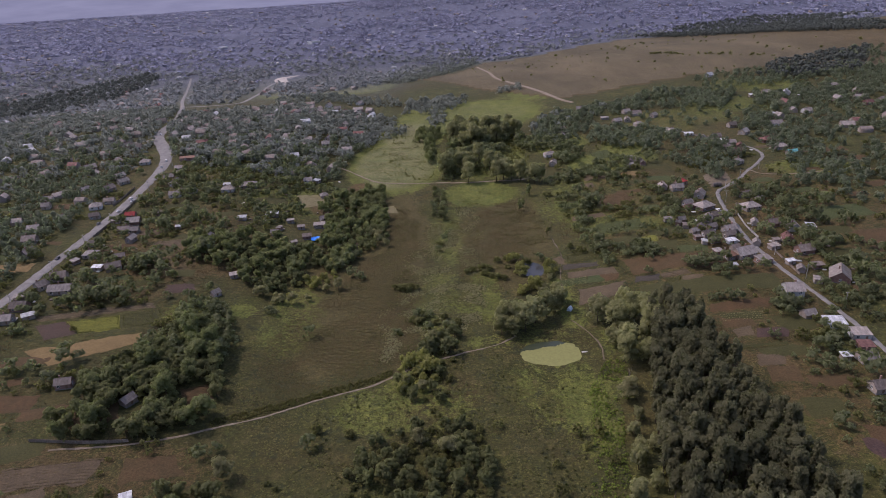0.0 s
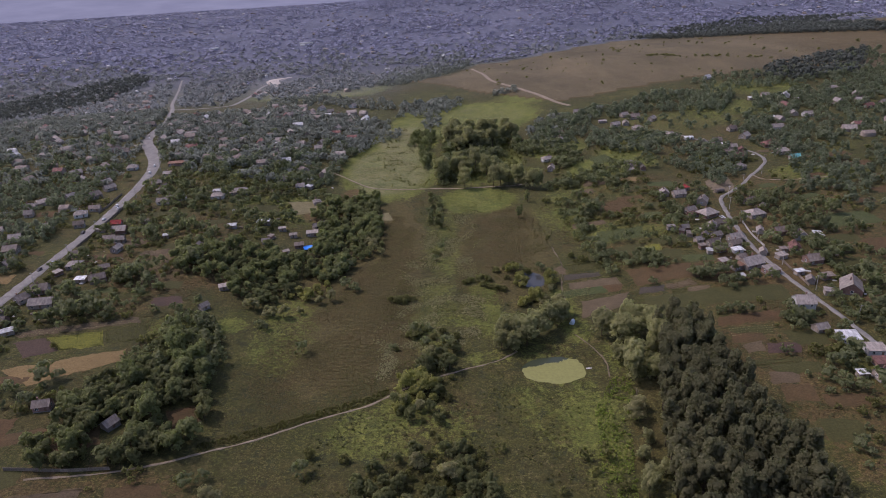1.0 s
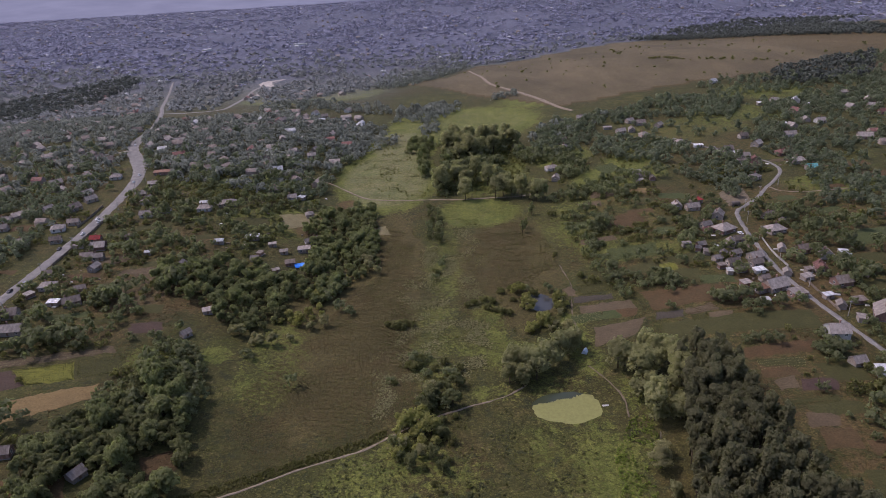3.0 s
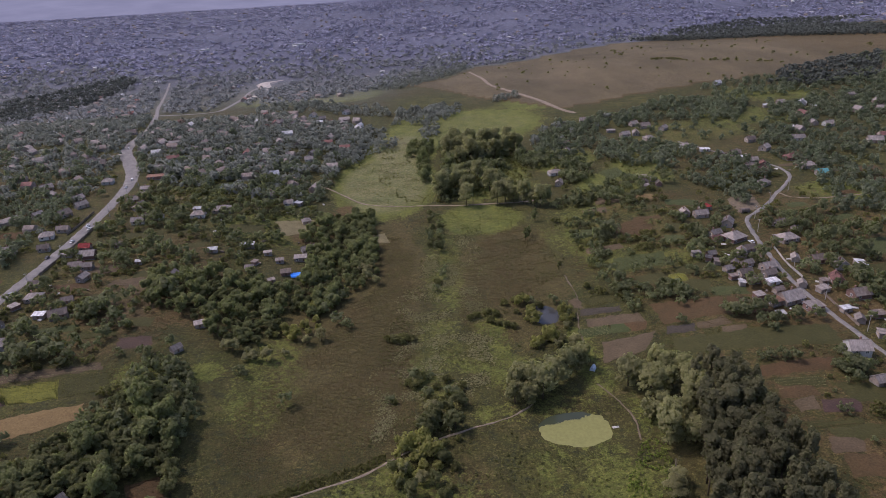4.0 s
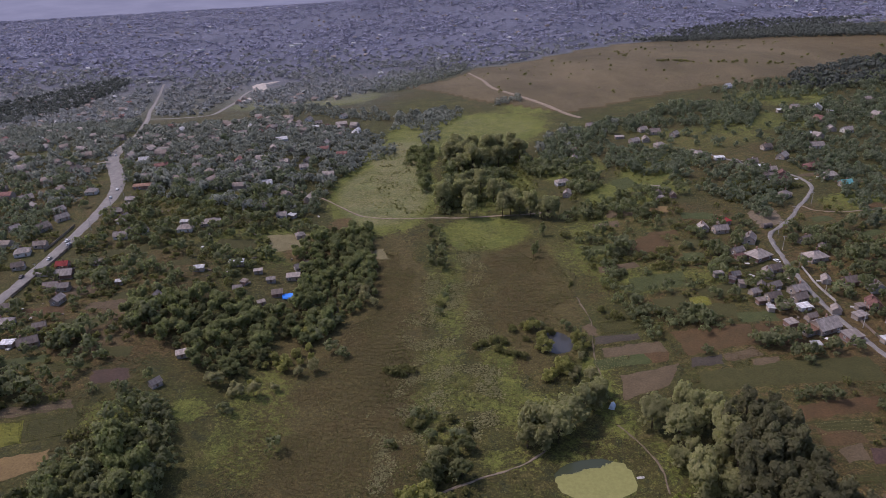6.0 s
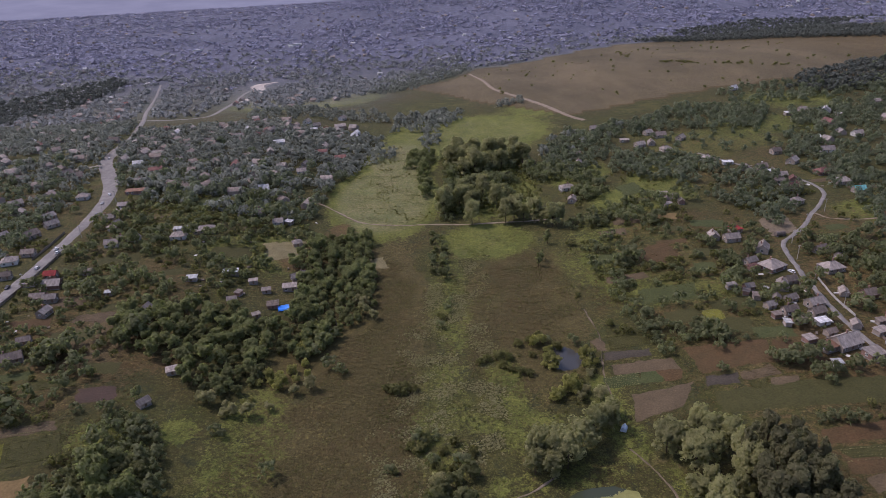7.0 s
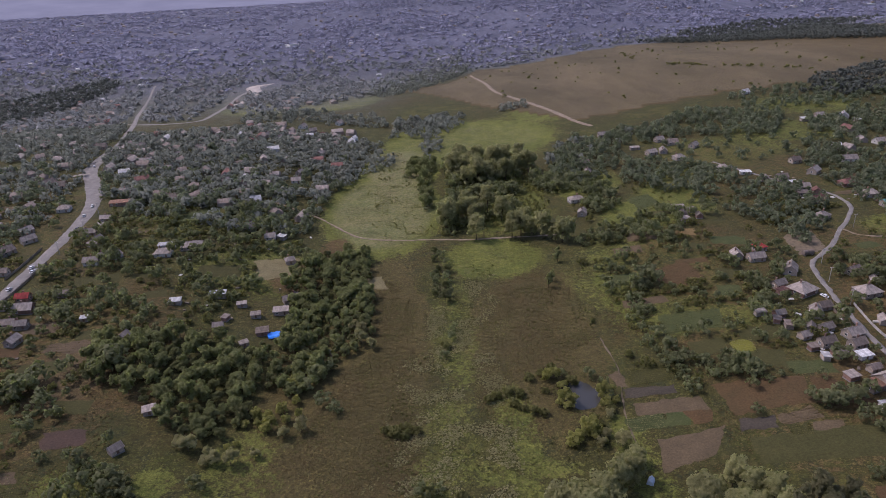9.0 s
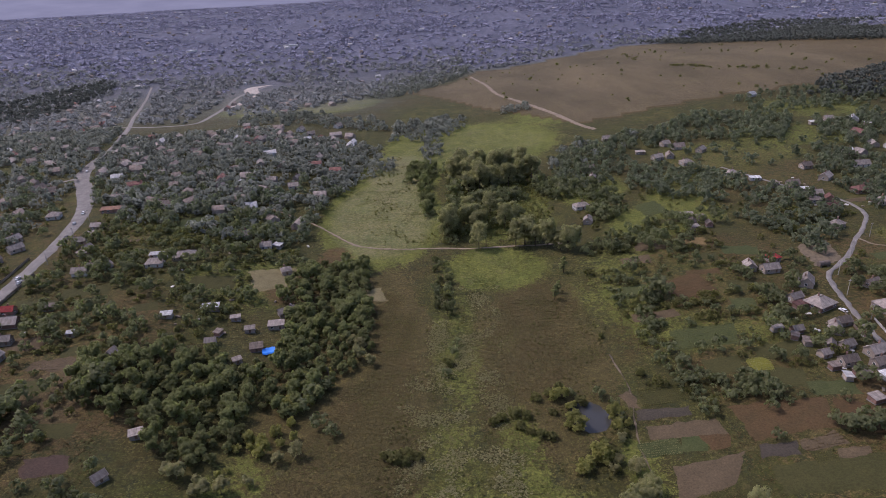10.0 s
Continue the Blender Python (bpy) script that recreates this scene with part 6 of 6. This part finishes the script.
def roofs_far(pts, seed, name, label):
    """Small gabled houses far off, joined as one mass for each roof colour."""
    rng = np.random.default_rng(seed)
    sets = {}
    for x, y in pts:
        w, d, e, r = rng.uniform(7.5, 13), rng.uniform(6.5, 9), rng.uniform(2.6, 3.6), rng.uniform(2, 3.6)
        if rng.random() < 0.06 and y > 1450:
            w, d, e, r = w * 3.2, d * 1.4, e * 1.6, 0.4
        a = rng.choice([0.1, 1.6]) + rng.normal(0, 0.25)
        v = np.array([(-w, -d, -4), (w, -d, -4), (w, d, -4), (-w, d, -4), (-w, -d, 2 * e), (w, -d, 2 * e), (w, d, 2 * e), (-w, d, 2 * e), (-w, 0, 2 * e + 2 * r), (w, 0, 2 * e + 2 * r)]) / 2
        v = np.column_stack([v[:, 0] * math.cos(a) - v[:, 1] * math.sin(a) + x, v[:, 0] * math.sin(a) + v[:, 1] * math.cos(a) + y, v[:, 2] + at(x, y)])
        m = rng.choice(["g", "g", "d", "g", "g", "d", "w", "d", "g", "b", "g", "d"] if y < 1450 else ["g", "d", "g", "w"])
        V, walls, tops = sets.setdefault(m, ([], [], []))
        n = len(V) * 10
        V.append(v)
        walls += [(n, n + 1, n + 5), (n, n + 5, n + 4), (n + 2, n + 3, n + 7), (n + 2, n + 7, n + 6), (n + 1, n + 2, n + 6), (n + 1, n + 6, n + 5), (n + 5, n + 6, n + 9), (n + 3, n, n + 4), (n + 3, n + 4, n + 7), (n + 4, n + 8, n + 7)]
        tops += [(n + 4, n + 5, n + 9), (n + 4, n + 9, n + 8), (n + 6, n + 7, n + 8), (n + 6, n + 8, n + 9)]
    root = new(name)
    for m, (V, walls, tops) in sets.items():
        V = np.concatenate(V)
        tagged(hang("house_walls", mesh_arrays("house_walls", V, walls, M_WHITEWASH if m == "w" else M_PLASTER), root), kind="stuff")
        tagged(hang("house_roofs", mesh_arrays("house_roofs", V, tops, ROOFS[m]), root), kind="stuff")
    return tagged(root, label, "houses", kind="stuff")


roofs_far(far_homes, 5, "far_village", "pale and grey roofed village houses farther off")
p = town_points(1100, [(-580, 1450), (-87, 1421), (174, 1827), (1450, 1928.5), (2900, 3625), (-3335, 3625), (-1450, 1450)], 33, 0.1)
roofs_far([tuple(q) for q in p], 6, "distant_town", "distant hazy town houses and blocks on the far slope")


# ---- grass, reeds and weeds ----
def grass(name, poly, count, height, width, material, label, seed, blades=5, fine=0.05, cut=-0.1, fields=True, stray=9.0):
    rng = np.random.default_rng(seed)
    x0, y0 = np.min(poly, axis=0)
    x1, y1 = np.max(poly, axis=0)
    p = rng.uniform((x0, y0), (x1, y1), (count, 2))
    w = np.array([noise.noise_vector(Vector((x * 0.05, y * 0.05, 1.7))) for x, y in p])[:, :2] * stray + rng.normal(0, 0.2 * stray, p.shape)
    p = p[inside(poly, p[:, 0] + w[:, 0], p[:, 1] + w[:, 1])]
    d = np.array([noise.noise(Vector((x * fine, y * fine, seed))) for x, y in p])
    p = p[d > cut + rng.normal(0, 0.12, len(d))]
    ok = np.ones(len(p), bool)
    for cx, cy, rx, ry in (GREEN_POND, DARK_POND):
        ok &= ((p[:, 0] - cx) / (rx + 1)) ** 2 + ((p[:, 1] - cy) / (ry + 1)) ** 2 > 1
    for line in (FOOTPATH, MIDPATH, ROAD_WEST, ROAD_EAST):
        q = smooth_line(line, 1.5)
        for s in range(0, len(q), 40):
            seg = q[s:s + 41]
            near = (np.abs(p[:, 0] - seg[:, 0].mean()) < 60) & (np.abs(p[:, 1] - seg[:, 1].mean()) < 60) & ok
            i = np.nonzero(near)[0]
            if len(i):
                dd = np.min(np.hypot(p[i, 0][:, None] - seg[None, :, 0], p[i, 1][:, None] - seg[None, :, 1]), axis=1)
                ok[i[dd < (1.0 if line in (FOOTPATH, MIDPATH) else 4.0)]] = False
    for f in FIELDS if fields else []:
        ok &= ~inside(f, p[:, 0], p[:, 1])
    p = p[ok]
    V, F = tufts(p[:, 0], p[:, 1], height, width, rng, blades)
    me = mesh_arrays(name, V, F, material)
    soft_normals(me, V)
    return tagged(new(name, me), label, "grass", kind="stuff")


REED_WEST = [(-92.8, 240.7), (-26.1, 274.1), (-8.7, 287.1), (-17.4, 348), (-20.3, 493), (-40.6, 500.2), (-43.5, 420.5), (-66.7, 353.8), (-87, 326.2), (-95.7, 275.5)]
REED_EAST = [(8.7, 348), (37.7, 353.8), (43.5, 379.9), (66.7, 413.2), (75.4, 464), (69.6, 500.2), (43.5, 500.2), (11.6, 420.5)]
VALLEY = [(-101.5, 174), (72.5, 159.5), (75.4, 232), (72.5, 333.5), (69.6, 435), (87, 551), (89.9, 725), (-87, 696), (-101.5, 609), (-37.7, 500.2), (-46.4, 420.5), (-87, 348), (-113.1, 275.5)]
grass("reeds", REED_WEST, 40000, 0.28, 0.5, M_REED, "brown-green reed bed across the wet meadow", 41, 4, 0.05, -0.3)
grass("reeds", REED_EAST, 14000, 0.26, 0.5, M_REED, "brown reed bed beside the stream", 42, 4, 0.05, -0.2)
grass("weeds", VALLEY, 46000, 0.26, 0.6, M_TUFT, "tangled green weeds over the valley floor", 43, 5, 0.06, 0.0)
grass("sedge", [(-37.7, 275.5), (20.3, 311.8), (23.2, 420.5), (31.9, 500.2), (-2.9, 500.2), (-17.4, 420.5), (-31.9, 362.5)], 30000, 0.36, 0.7, M_SEDGE, "pale sedge tussocks along the stream", 44, 6, 0.08, 0.12)
grass("dry_grass", [(-217.5, 174), (-113.1, 188.5), (-101.5, 290), (-145, 348), (-101.5, 478.5), (-239.2, 609), (-239.2, 304.5)], 36000, 0.3, 0.5, M_DRYTUFT, "dry tufted grass between the gardens", 45, 5, 0.05, 0.08)
grass("dry_grass", [(75.4, 348), (171.1, 145), (197.2, 159.5), (188.5, 478.5), (159.5, 580), (87, 493)], 36000, 0.3, 0.5, M_DRYTUFT, "dry tufted grass on the garden slope", 46, 5, 0.05, 0.08)
grass("reeds", [(-104, 232), (-67, 250.5), (-36, 262.8), (-27, 269), (-28, 273.5), (-37, 267.5), (-69, 255), (-106, 236)], 6000, 1.3, 0.5, M_TUFT, "tall green reeds beside the footpath", 47, 4, 0.05, -1.0, True, 0.3)

def low_plants(name, poly, gap, tall, material, label, seed, cut):
    """Mounds of leaves in drifts: nettles, tussocks and low weeds."""
    rng = np.random.default_rng(seed)
    pts = [q for q in scatter(poly, gap, rng) if noise.noise(Vector((q[0] * 0.06, q[1] * 0.06, seed))) > cut + rng.normal(0, 0.15) and free(*q, 3.0, 0.0)]
    return canopy(name, pts, tall * rng.uniform(0.5, 1.3, len(pts)), CLUMPS_TINY, material, label, seed)


CLUMPS_TINY = [clump_proto(290 + i, 1.0, 1.9, 22, 0.3, 0.6) for i in range(5)]
low_plants("nettles", [(49, 180), (64, 180), (72, 222), (82, 244), (84, 268), (76, 270), (64, 248), (58, 215)], 1.35, 1.0, M_NETTLE, "bright green nettles beside the plantation", 51, -0.35)
low_plants("tussocks", [(-37.7, 275.5), (20.3, 311.8), (23.2, 420.5), (33, 500), (31, 540), (4, 540), (-4, 500), (-17.4, 420.5), (-31.9, 362.5)], 2.3, 0.75, M_TUSSOCK, "pale sedge tussocks in the wet valley", 52, 0.12)
low_plants("tussocks", [(-70, 150), (60, 150), (58, 250), (20, 285), (-60, 250)], 2.3, 0.75, M_TUSSOCK, "olive tussocks and weeds in the meadow", 53, 0.05)
low_plants("tussocks", [(20, 330), (70, 330), (70, 400), (84, 460), (100, 500), (60, 520), (48, 470), (30, 400)], 2.6, 0.8, M_TUSSOCK, "olive tussocks and weeds beside the ponds", 54, 0.08)
low_plants("meadow_weeds", [(-88, 690), (-35, 560), (-3, 560), (-3, 700), (-30, 780)], 3.6, 1.2, M_SHRUB, "dark weed clumps in the pale meadow", 55, 0.2)

# ---- cars, poles, fences and small things ----
def car(x, y, rot, paint):
    root = new("car")
    bm = bmesh.new()
    prism(bm, [(-2.1, 0.35), (2.1, 0.35), (2.15, 0.75), (1.2, 0.92), (-1.9, 0.95), (-2.15, 0.8)], -0.85, 0.85)
    body = part("body", bm, paint, root)
    bm = bmesh.new()
    prism(bm, [(-1.8, 0.94), (1.15, 0.92), (0.5, 1.38), (-1.3, 1.4)], -0.74, 0.74)
    part("windows", bm, M_GLASS, root)
    bm = bmesh.new()
    prism(bm, [(-1.3, 1.4), (0.5, 1.38), (0.45, 1.45), (-1.25, 1.47)], -0.72, 0.72)
    part("car_roof", bm, paint, root)
    for sx in (-0.78, 0.78):
        for sy in (-1.3, 1.35):
            bm = bmesh.new()
            tube(bm, (sx - 0.1, sy, 0.32), (sx + 0.1, sy, 0.32), 0.32, 0.32, 10)
            part("wheel", bm, M_TYRE, root)
    root.matrix_basis = pose(x, y, at(x, y) + 0.14, 0, 0, rot)
    word = {0: "white", 1: "black", 2: "grey", 3: "dark red"}[CAR_PAINTS.index(paint)]
    return tagged(root, f"{word} passenger car on the village street", "car", group="cars on the street")


for x, y, rot, k in ((-248.7, 510.4, 2, 0), (-252.3, 516.2, 2, 0), (-250.1, 487.2, 2, 0), (-253.8, 461.1, 182, 1), (-249.4, 410.3, 0, 2), (-253, 400.2, 180, 1), (-259.6, 604.6, 12, 0), (-262.4, 624.9, 194, 0), (-253, 578.5, 183, 1), (-308.8, 736.6, 15, 0), (193.6, 429.9, 20, 0), (232, 448.1, 80, 2)):
    car(x, y, rot, CAR_PAINTS[k])


def utility_pole(x, y, rot):
    root = new("utility_pole")
    bm = bmesh.new()
    tube(bm, (0, 0, -0.5), (0, 0, 9), 0.17, 0.11, 7)
    part("pole", bm, M_CONCRETE, root)
    bm = bmesh.new()
    box(bm, -0.9, 0.9, -0.06, 0.06, 8.4, 8.55)
    part("crossarm", bm, M_CONCRETE, root)
    for dx in (-0.8, 0, 0.8):
        bm = bmesh.new()
        tube(bm, (dx, 0, 8.55), (dx, 0, 8.8), 0.06, 0.04, 6)
        part("insulator", bm, M_FRAME, root)
    root.matrix_basis = pose(x, y, at(x, y), 0, 0, rot)
    return tagged(root, "slim grey concrete utility pole with a crossarm", "utility pole", group="street poles")


for x, y in smooth_line([(-245, 290), (-244.3, 420.5), (-245, 536.5), (-250.8, 609), (-281.3, 688.8)], 34):
    utility_pole(float(x), float(y), 5)
for x, y in smooth_line([(202.3, 217.5), (201.5, 290), (197.2, 355.2), (201.5, 420.5), (213.2, 466.9), (258.1, 510.4)], 32):
    utility_pole(float(x), float(y), 0)
utility_pole(-94, 638, 30)
utility_pole(-90, 670, 30)


def fence(points, height, material, label, gap=2.5):
    """Boards between posts, span by span."""
    line = smooth_line(points, gap)
    root = new("fence")
    o = Vector((line[0][0], line[0][1], at(*line[0])))
    root.location = o
    for (x0, y0), (x1, y1) in zip(line[:-1], line[1:]):
        z0, z1 = at(x0, y0) - o.z, at(x1, y1) - o.z
        a, b = Vector((x0 - o.x, y0 - o.y, z0)), Vector((x1 - o.x, y1 - o.y, z1))
        n = Vector((a.y - b.y, b.x - a.x, 0)).normalized() * 0.03
        bm = bmesh.new()
        low, top = Vector((0, 0, 0.08)), Vector((0, 0, height))
        k = [bm.verts.new(p) for p in (a + low - n, b + low - n, b + top - n, a + top - n, a + low + n, b + low + n, b + top + n, a + top + n)]
        for f in ((0, 1, 2, 3), (4, 7, 6, 5), (0, 4, 5, 1), (1, 5, 6, 2), (2, 6, 7, 3), (3, 7, 4, 0)):
            bm.faces.new([k[i] for i in f])
        part("panel", bm, material, root)
        bm = bmesh.new()
        box(bm, a.x - 0.07, a.x + 0.07, a.y - 0.07, a.y + 0.07, a.z - 0.3, a.z + height + 0.1)
        part("post", bm, material, root)
    return tagged(root, label, "fence")


fence([(-172.5, 218.2), (-150.8, 217.5), (-133.4, 219.7)], 1.7, M_WOOD, "grey weathered board fence along the orchard")
fence([(189.2, 394.4), (189.9, 413.2), (193.6, 429.2)], 1.6, M_WOOD, "low grey board fence along the lane")
fence([(198.7, 379.9), (199.4, 398.8), (203, 420.5)], 1.5, M_CONCRETE, "pale concrete fence along the lane")
fence([(197.9, 327.7), (198.7, 348), (199.4, 362.5)], 1.5, M_WOOD, "grey board fence in front of the gardens")
fence([(-245.8, 435), (-245, 478.5), (-245.8, 522)], 1.6, M_WOOD, "grey board fence along the street")
fence([(-259.6, 500), (-259.5, 520), (-260.3, 545)], 1.6, M_WOOD, "dark board fence along the street")
fence([(268.2, 582.9), (261, 571.3), (269.7, 559.7)], 1.8, M_WHITEWASH, "white garden wall at the lane's bend")
fence([(176.9, 216), (182.7, 208.8), (185.6, 197.2)], 1.4, M_WHITEWASH, "pale low garden wall beside a shed")


def tank():
    root = new("fuel_tank")
    bm = bmesh.new()
    tube(bm, (-3.2, 0, 1.6), (3.2, 0, 1.6), 1.5, 1.5, 18)
    part("barrel", bm, M_SLATE_D, root, smooth=False)
    for x in (-2.1, 2.1):
        bm = bmesh.new()
        box(bm, x - 0.3, x + 0.3, -1.3, 1.3, -0.3, 0.7)
        part("cradle", bm, M_CONCRETE, root)
    root.matrix_basis = pose(211.7, 478.5, at(211.7, 478.5), 0, 0, 8)
    return tagged(root, "dark grey round-topped metal tank on concrete cradles", "tank")


tank()


def tarpaulin():
    """A blue sheet slung over a low frame, sagging in the middle."""
    root = new("tarpaulin")
    bm = bmesh.new()
    k = 9
    g = [[bm.verts.new(((i / k - 0.5) * 6.5, (j / k - 0.5) * 5.0, 1.9 - 0.6 * math.sin(math.pi * i / k) * math.sin(math.pi * j / k) + 0.18 * math.sin(i * 1.7 + j)
           - 0.9 * (j == 0))) for j in range(k + 1)] for i in range(k + 1)]
    for i in range(k):
        for j in range(k):
            bm.faces.new((g[i][j], g[i + 1][j], g[i + 1][j + 1], g[i][j + 1]))
    part("sheet", bm, M_TARP, root, smooth=True)
    for x in (-3.1, 3.1):
        for y in (-2.3, 2.3):
            bm = bmesh.new()
            tube(bm, (x, y, -0.3), (x, y, 1.85), 0.05, 0.05, 6)
            part("prop", bm, M_WOOD, root)
    root.matrix_basis = pose(-90.6, 438, at(-90.6, 438), 0, 0, 15)
    return tagged(root, "bright blue tarpaulin awning beside a shed", "tarpaulin")


tarpaulin()


def tent(x, y):
    root = new("tent")
    bm = bmesh.new()
    prism(bm, [(-1.3, 0), (1.3, 0), (0.9, 1.3), (0, 2.1), (-0.9, 1.3)], -1.6, 1.6)
    part("canvas", bm, M_TENT, root)
    bm = bmesh.new()
    prism(bm, [(-0.4, 0.02), (0.4, 0.02), (0, 1.6)], 1.6, 1.64)
    part("entrance", bm, M_TARP, root)
    root.matrix_basis = pose(x, y, at(x, y), 0, 0, 60)
    return tagged(root, "pale blue ridge tent in the shade of willows", "tent")


tent(68.6, 321.5)


def jetty():
    root = new("jetty")
    for i in range(8):
        bm = bmesh.new()
        box(bm, -1.9 + i * 0.5, -1.9 + i * 0.5 + 0.45, -0.6, 0.6, 0.25, 0.32)
        part("plank", bm, M_CONCRETE, root)
    for x in (-1.6, 1.6):
        bm = bmesh.new()
        tube(bm, (x, 0, -0.8), (x, 0, 0.25), 0.08, 0.08, 6)
        part("post", bm, M_WOOD, root)
    root.matrix_basis = pose(68.6, 280.6, float(land(54.5, 281.4)) - 0.42, 0, 0, 5)
    return tagged(root, "small pale plank jetty in the duckweed pond", "jetty")


jetty()


def litter(poly, count, seed):
    """Boards, sheets and barrels lying in the yards."""
    rng = np.random.default_rng(seed)
    for x, y in scatter(poly, 7.0, rng, count * 4)[:count]:
        if not free(x, y, 3.5, -1.5):
            continue
        bm = bmesh.new()
        w, d, t = rng.uniform(0.5, 1.6), rng.uniform(0.4, 1.0), rng.uniform(0.1, 0.9)
        box(bm, -w, w, -d, d, 0, t)
        bmesh.ops.bevel(bm, geom=list(bm.edges), offset=0.05, segments=1, affect="EDGES")
        pale = rng.random() < 0.5
        ob = new("yard_box", mesh_bm("yard_box", bm, M_WHITEWASH if pale else M_WOOD))
        ob.matrix_basis = pose(x, y, at(x, y) - 0.02, 0, 0, rng.uniform(0, 180))
        tagged(ob, "low pale covered box in a yard" if pale else "low weathered timber box in a yard", "box", group="yard clutter")


litter([(162.4, 336.4), (189.9, 342.2), (189.9, 435), (168.2, 435)], 26, 1)
litter([(-243.6, 311.8), (-203, 326.2), (-210.2, 478.5), (-240.7, 478.5)], 26, 2)
litter([(203, 297.2), (239.2, 311.8), (239.2, 406), (203, 406)], 16, 3)
litter([(-145, 435), (-87, 449.5), (-87, 580), (-174, 551)], 18, 4)
litter([(246.5, 536.5), (304.5, 551), (290, 623.5), (243.6, 623.5)], 14, 5)


# ---- the far rim: a self-lit backdrop wall painted as hazy land ----
def rim():
    n = Nodes("glowing_haze_wall")
    p = n.place()
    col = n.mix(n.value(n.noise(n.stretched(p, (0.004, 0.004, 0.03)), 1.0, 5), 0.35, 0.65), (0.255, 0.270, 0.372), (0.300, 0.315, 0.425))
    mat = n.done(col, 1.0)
    # emission stands in for daylight scattered by the haze
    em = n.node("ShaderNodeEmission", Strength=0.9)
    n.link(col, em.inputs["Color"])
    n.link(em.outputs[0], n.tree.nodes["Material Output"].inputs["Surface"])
    bm = bmesh.new()
    low, top = [], []
    for i in range(49):
        a = radians(-62 + 124 * i / 48)
        x, y = 4850 * math.sin(a), 4850 * math.cos(a)
        low.append(bm.verts.new((x, y, -300)))
        top.append(bm.verts.new((x, y, 60 + 20 * noise.noise(Vector((i * 0.3, 0, 0))))))
    for i in range(48):
        bm.faces.new((low[i], low[i + 1], top[i + 1], top[i]))
    return tagged(new("backdrop", mesh_bm("backdrop", bm, mat)), "glowing backdrop wall painted as pale hazy land", "backdrop", kind="structure")


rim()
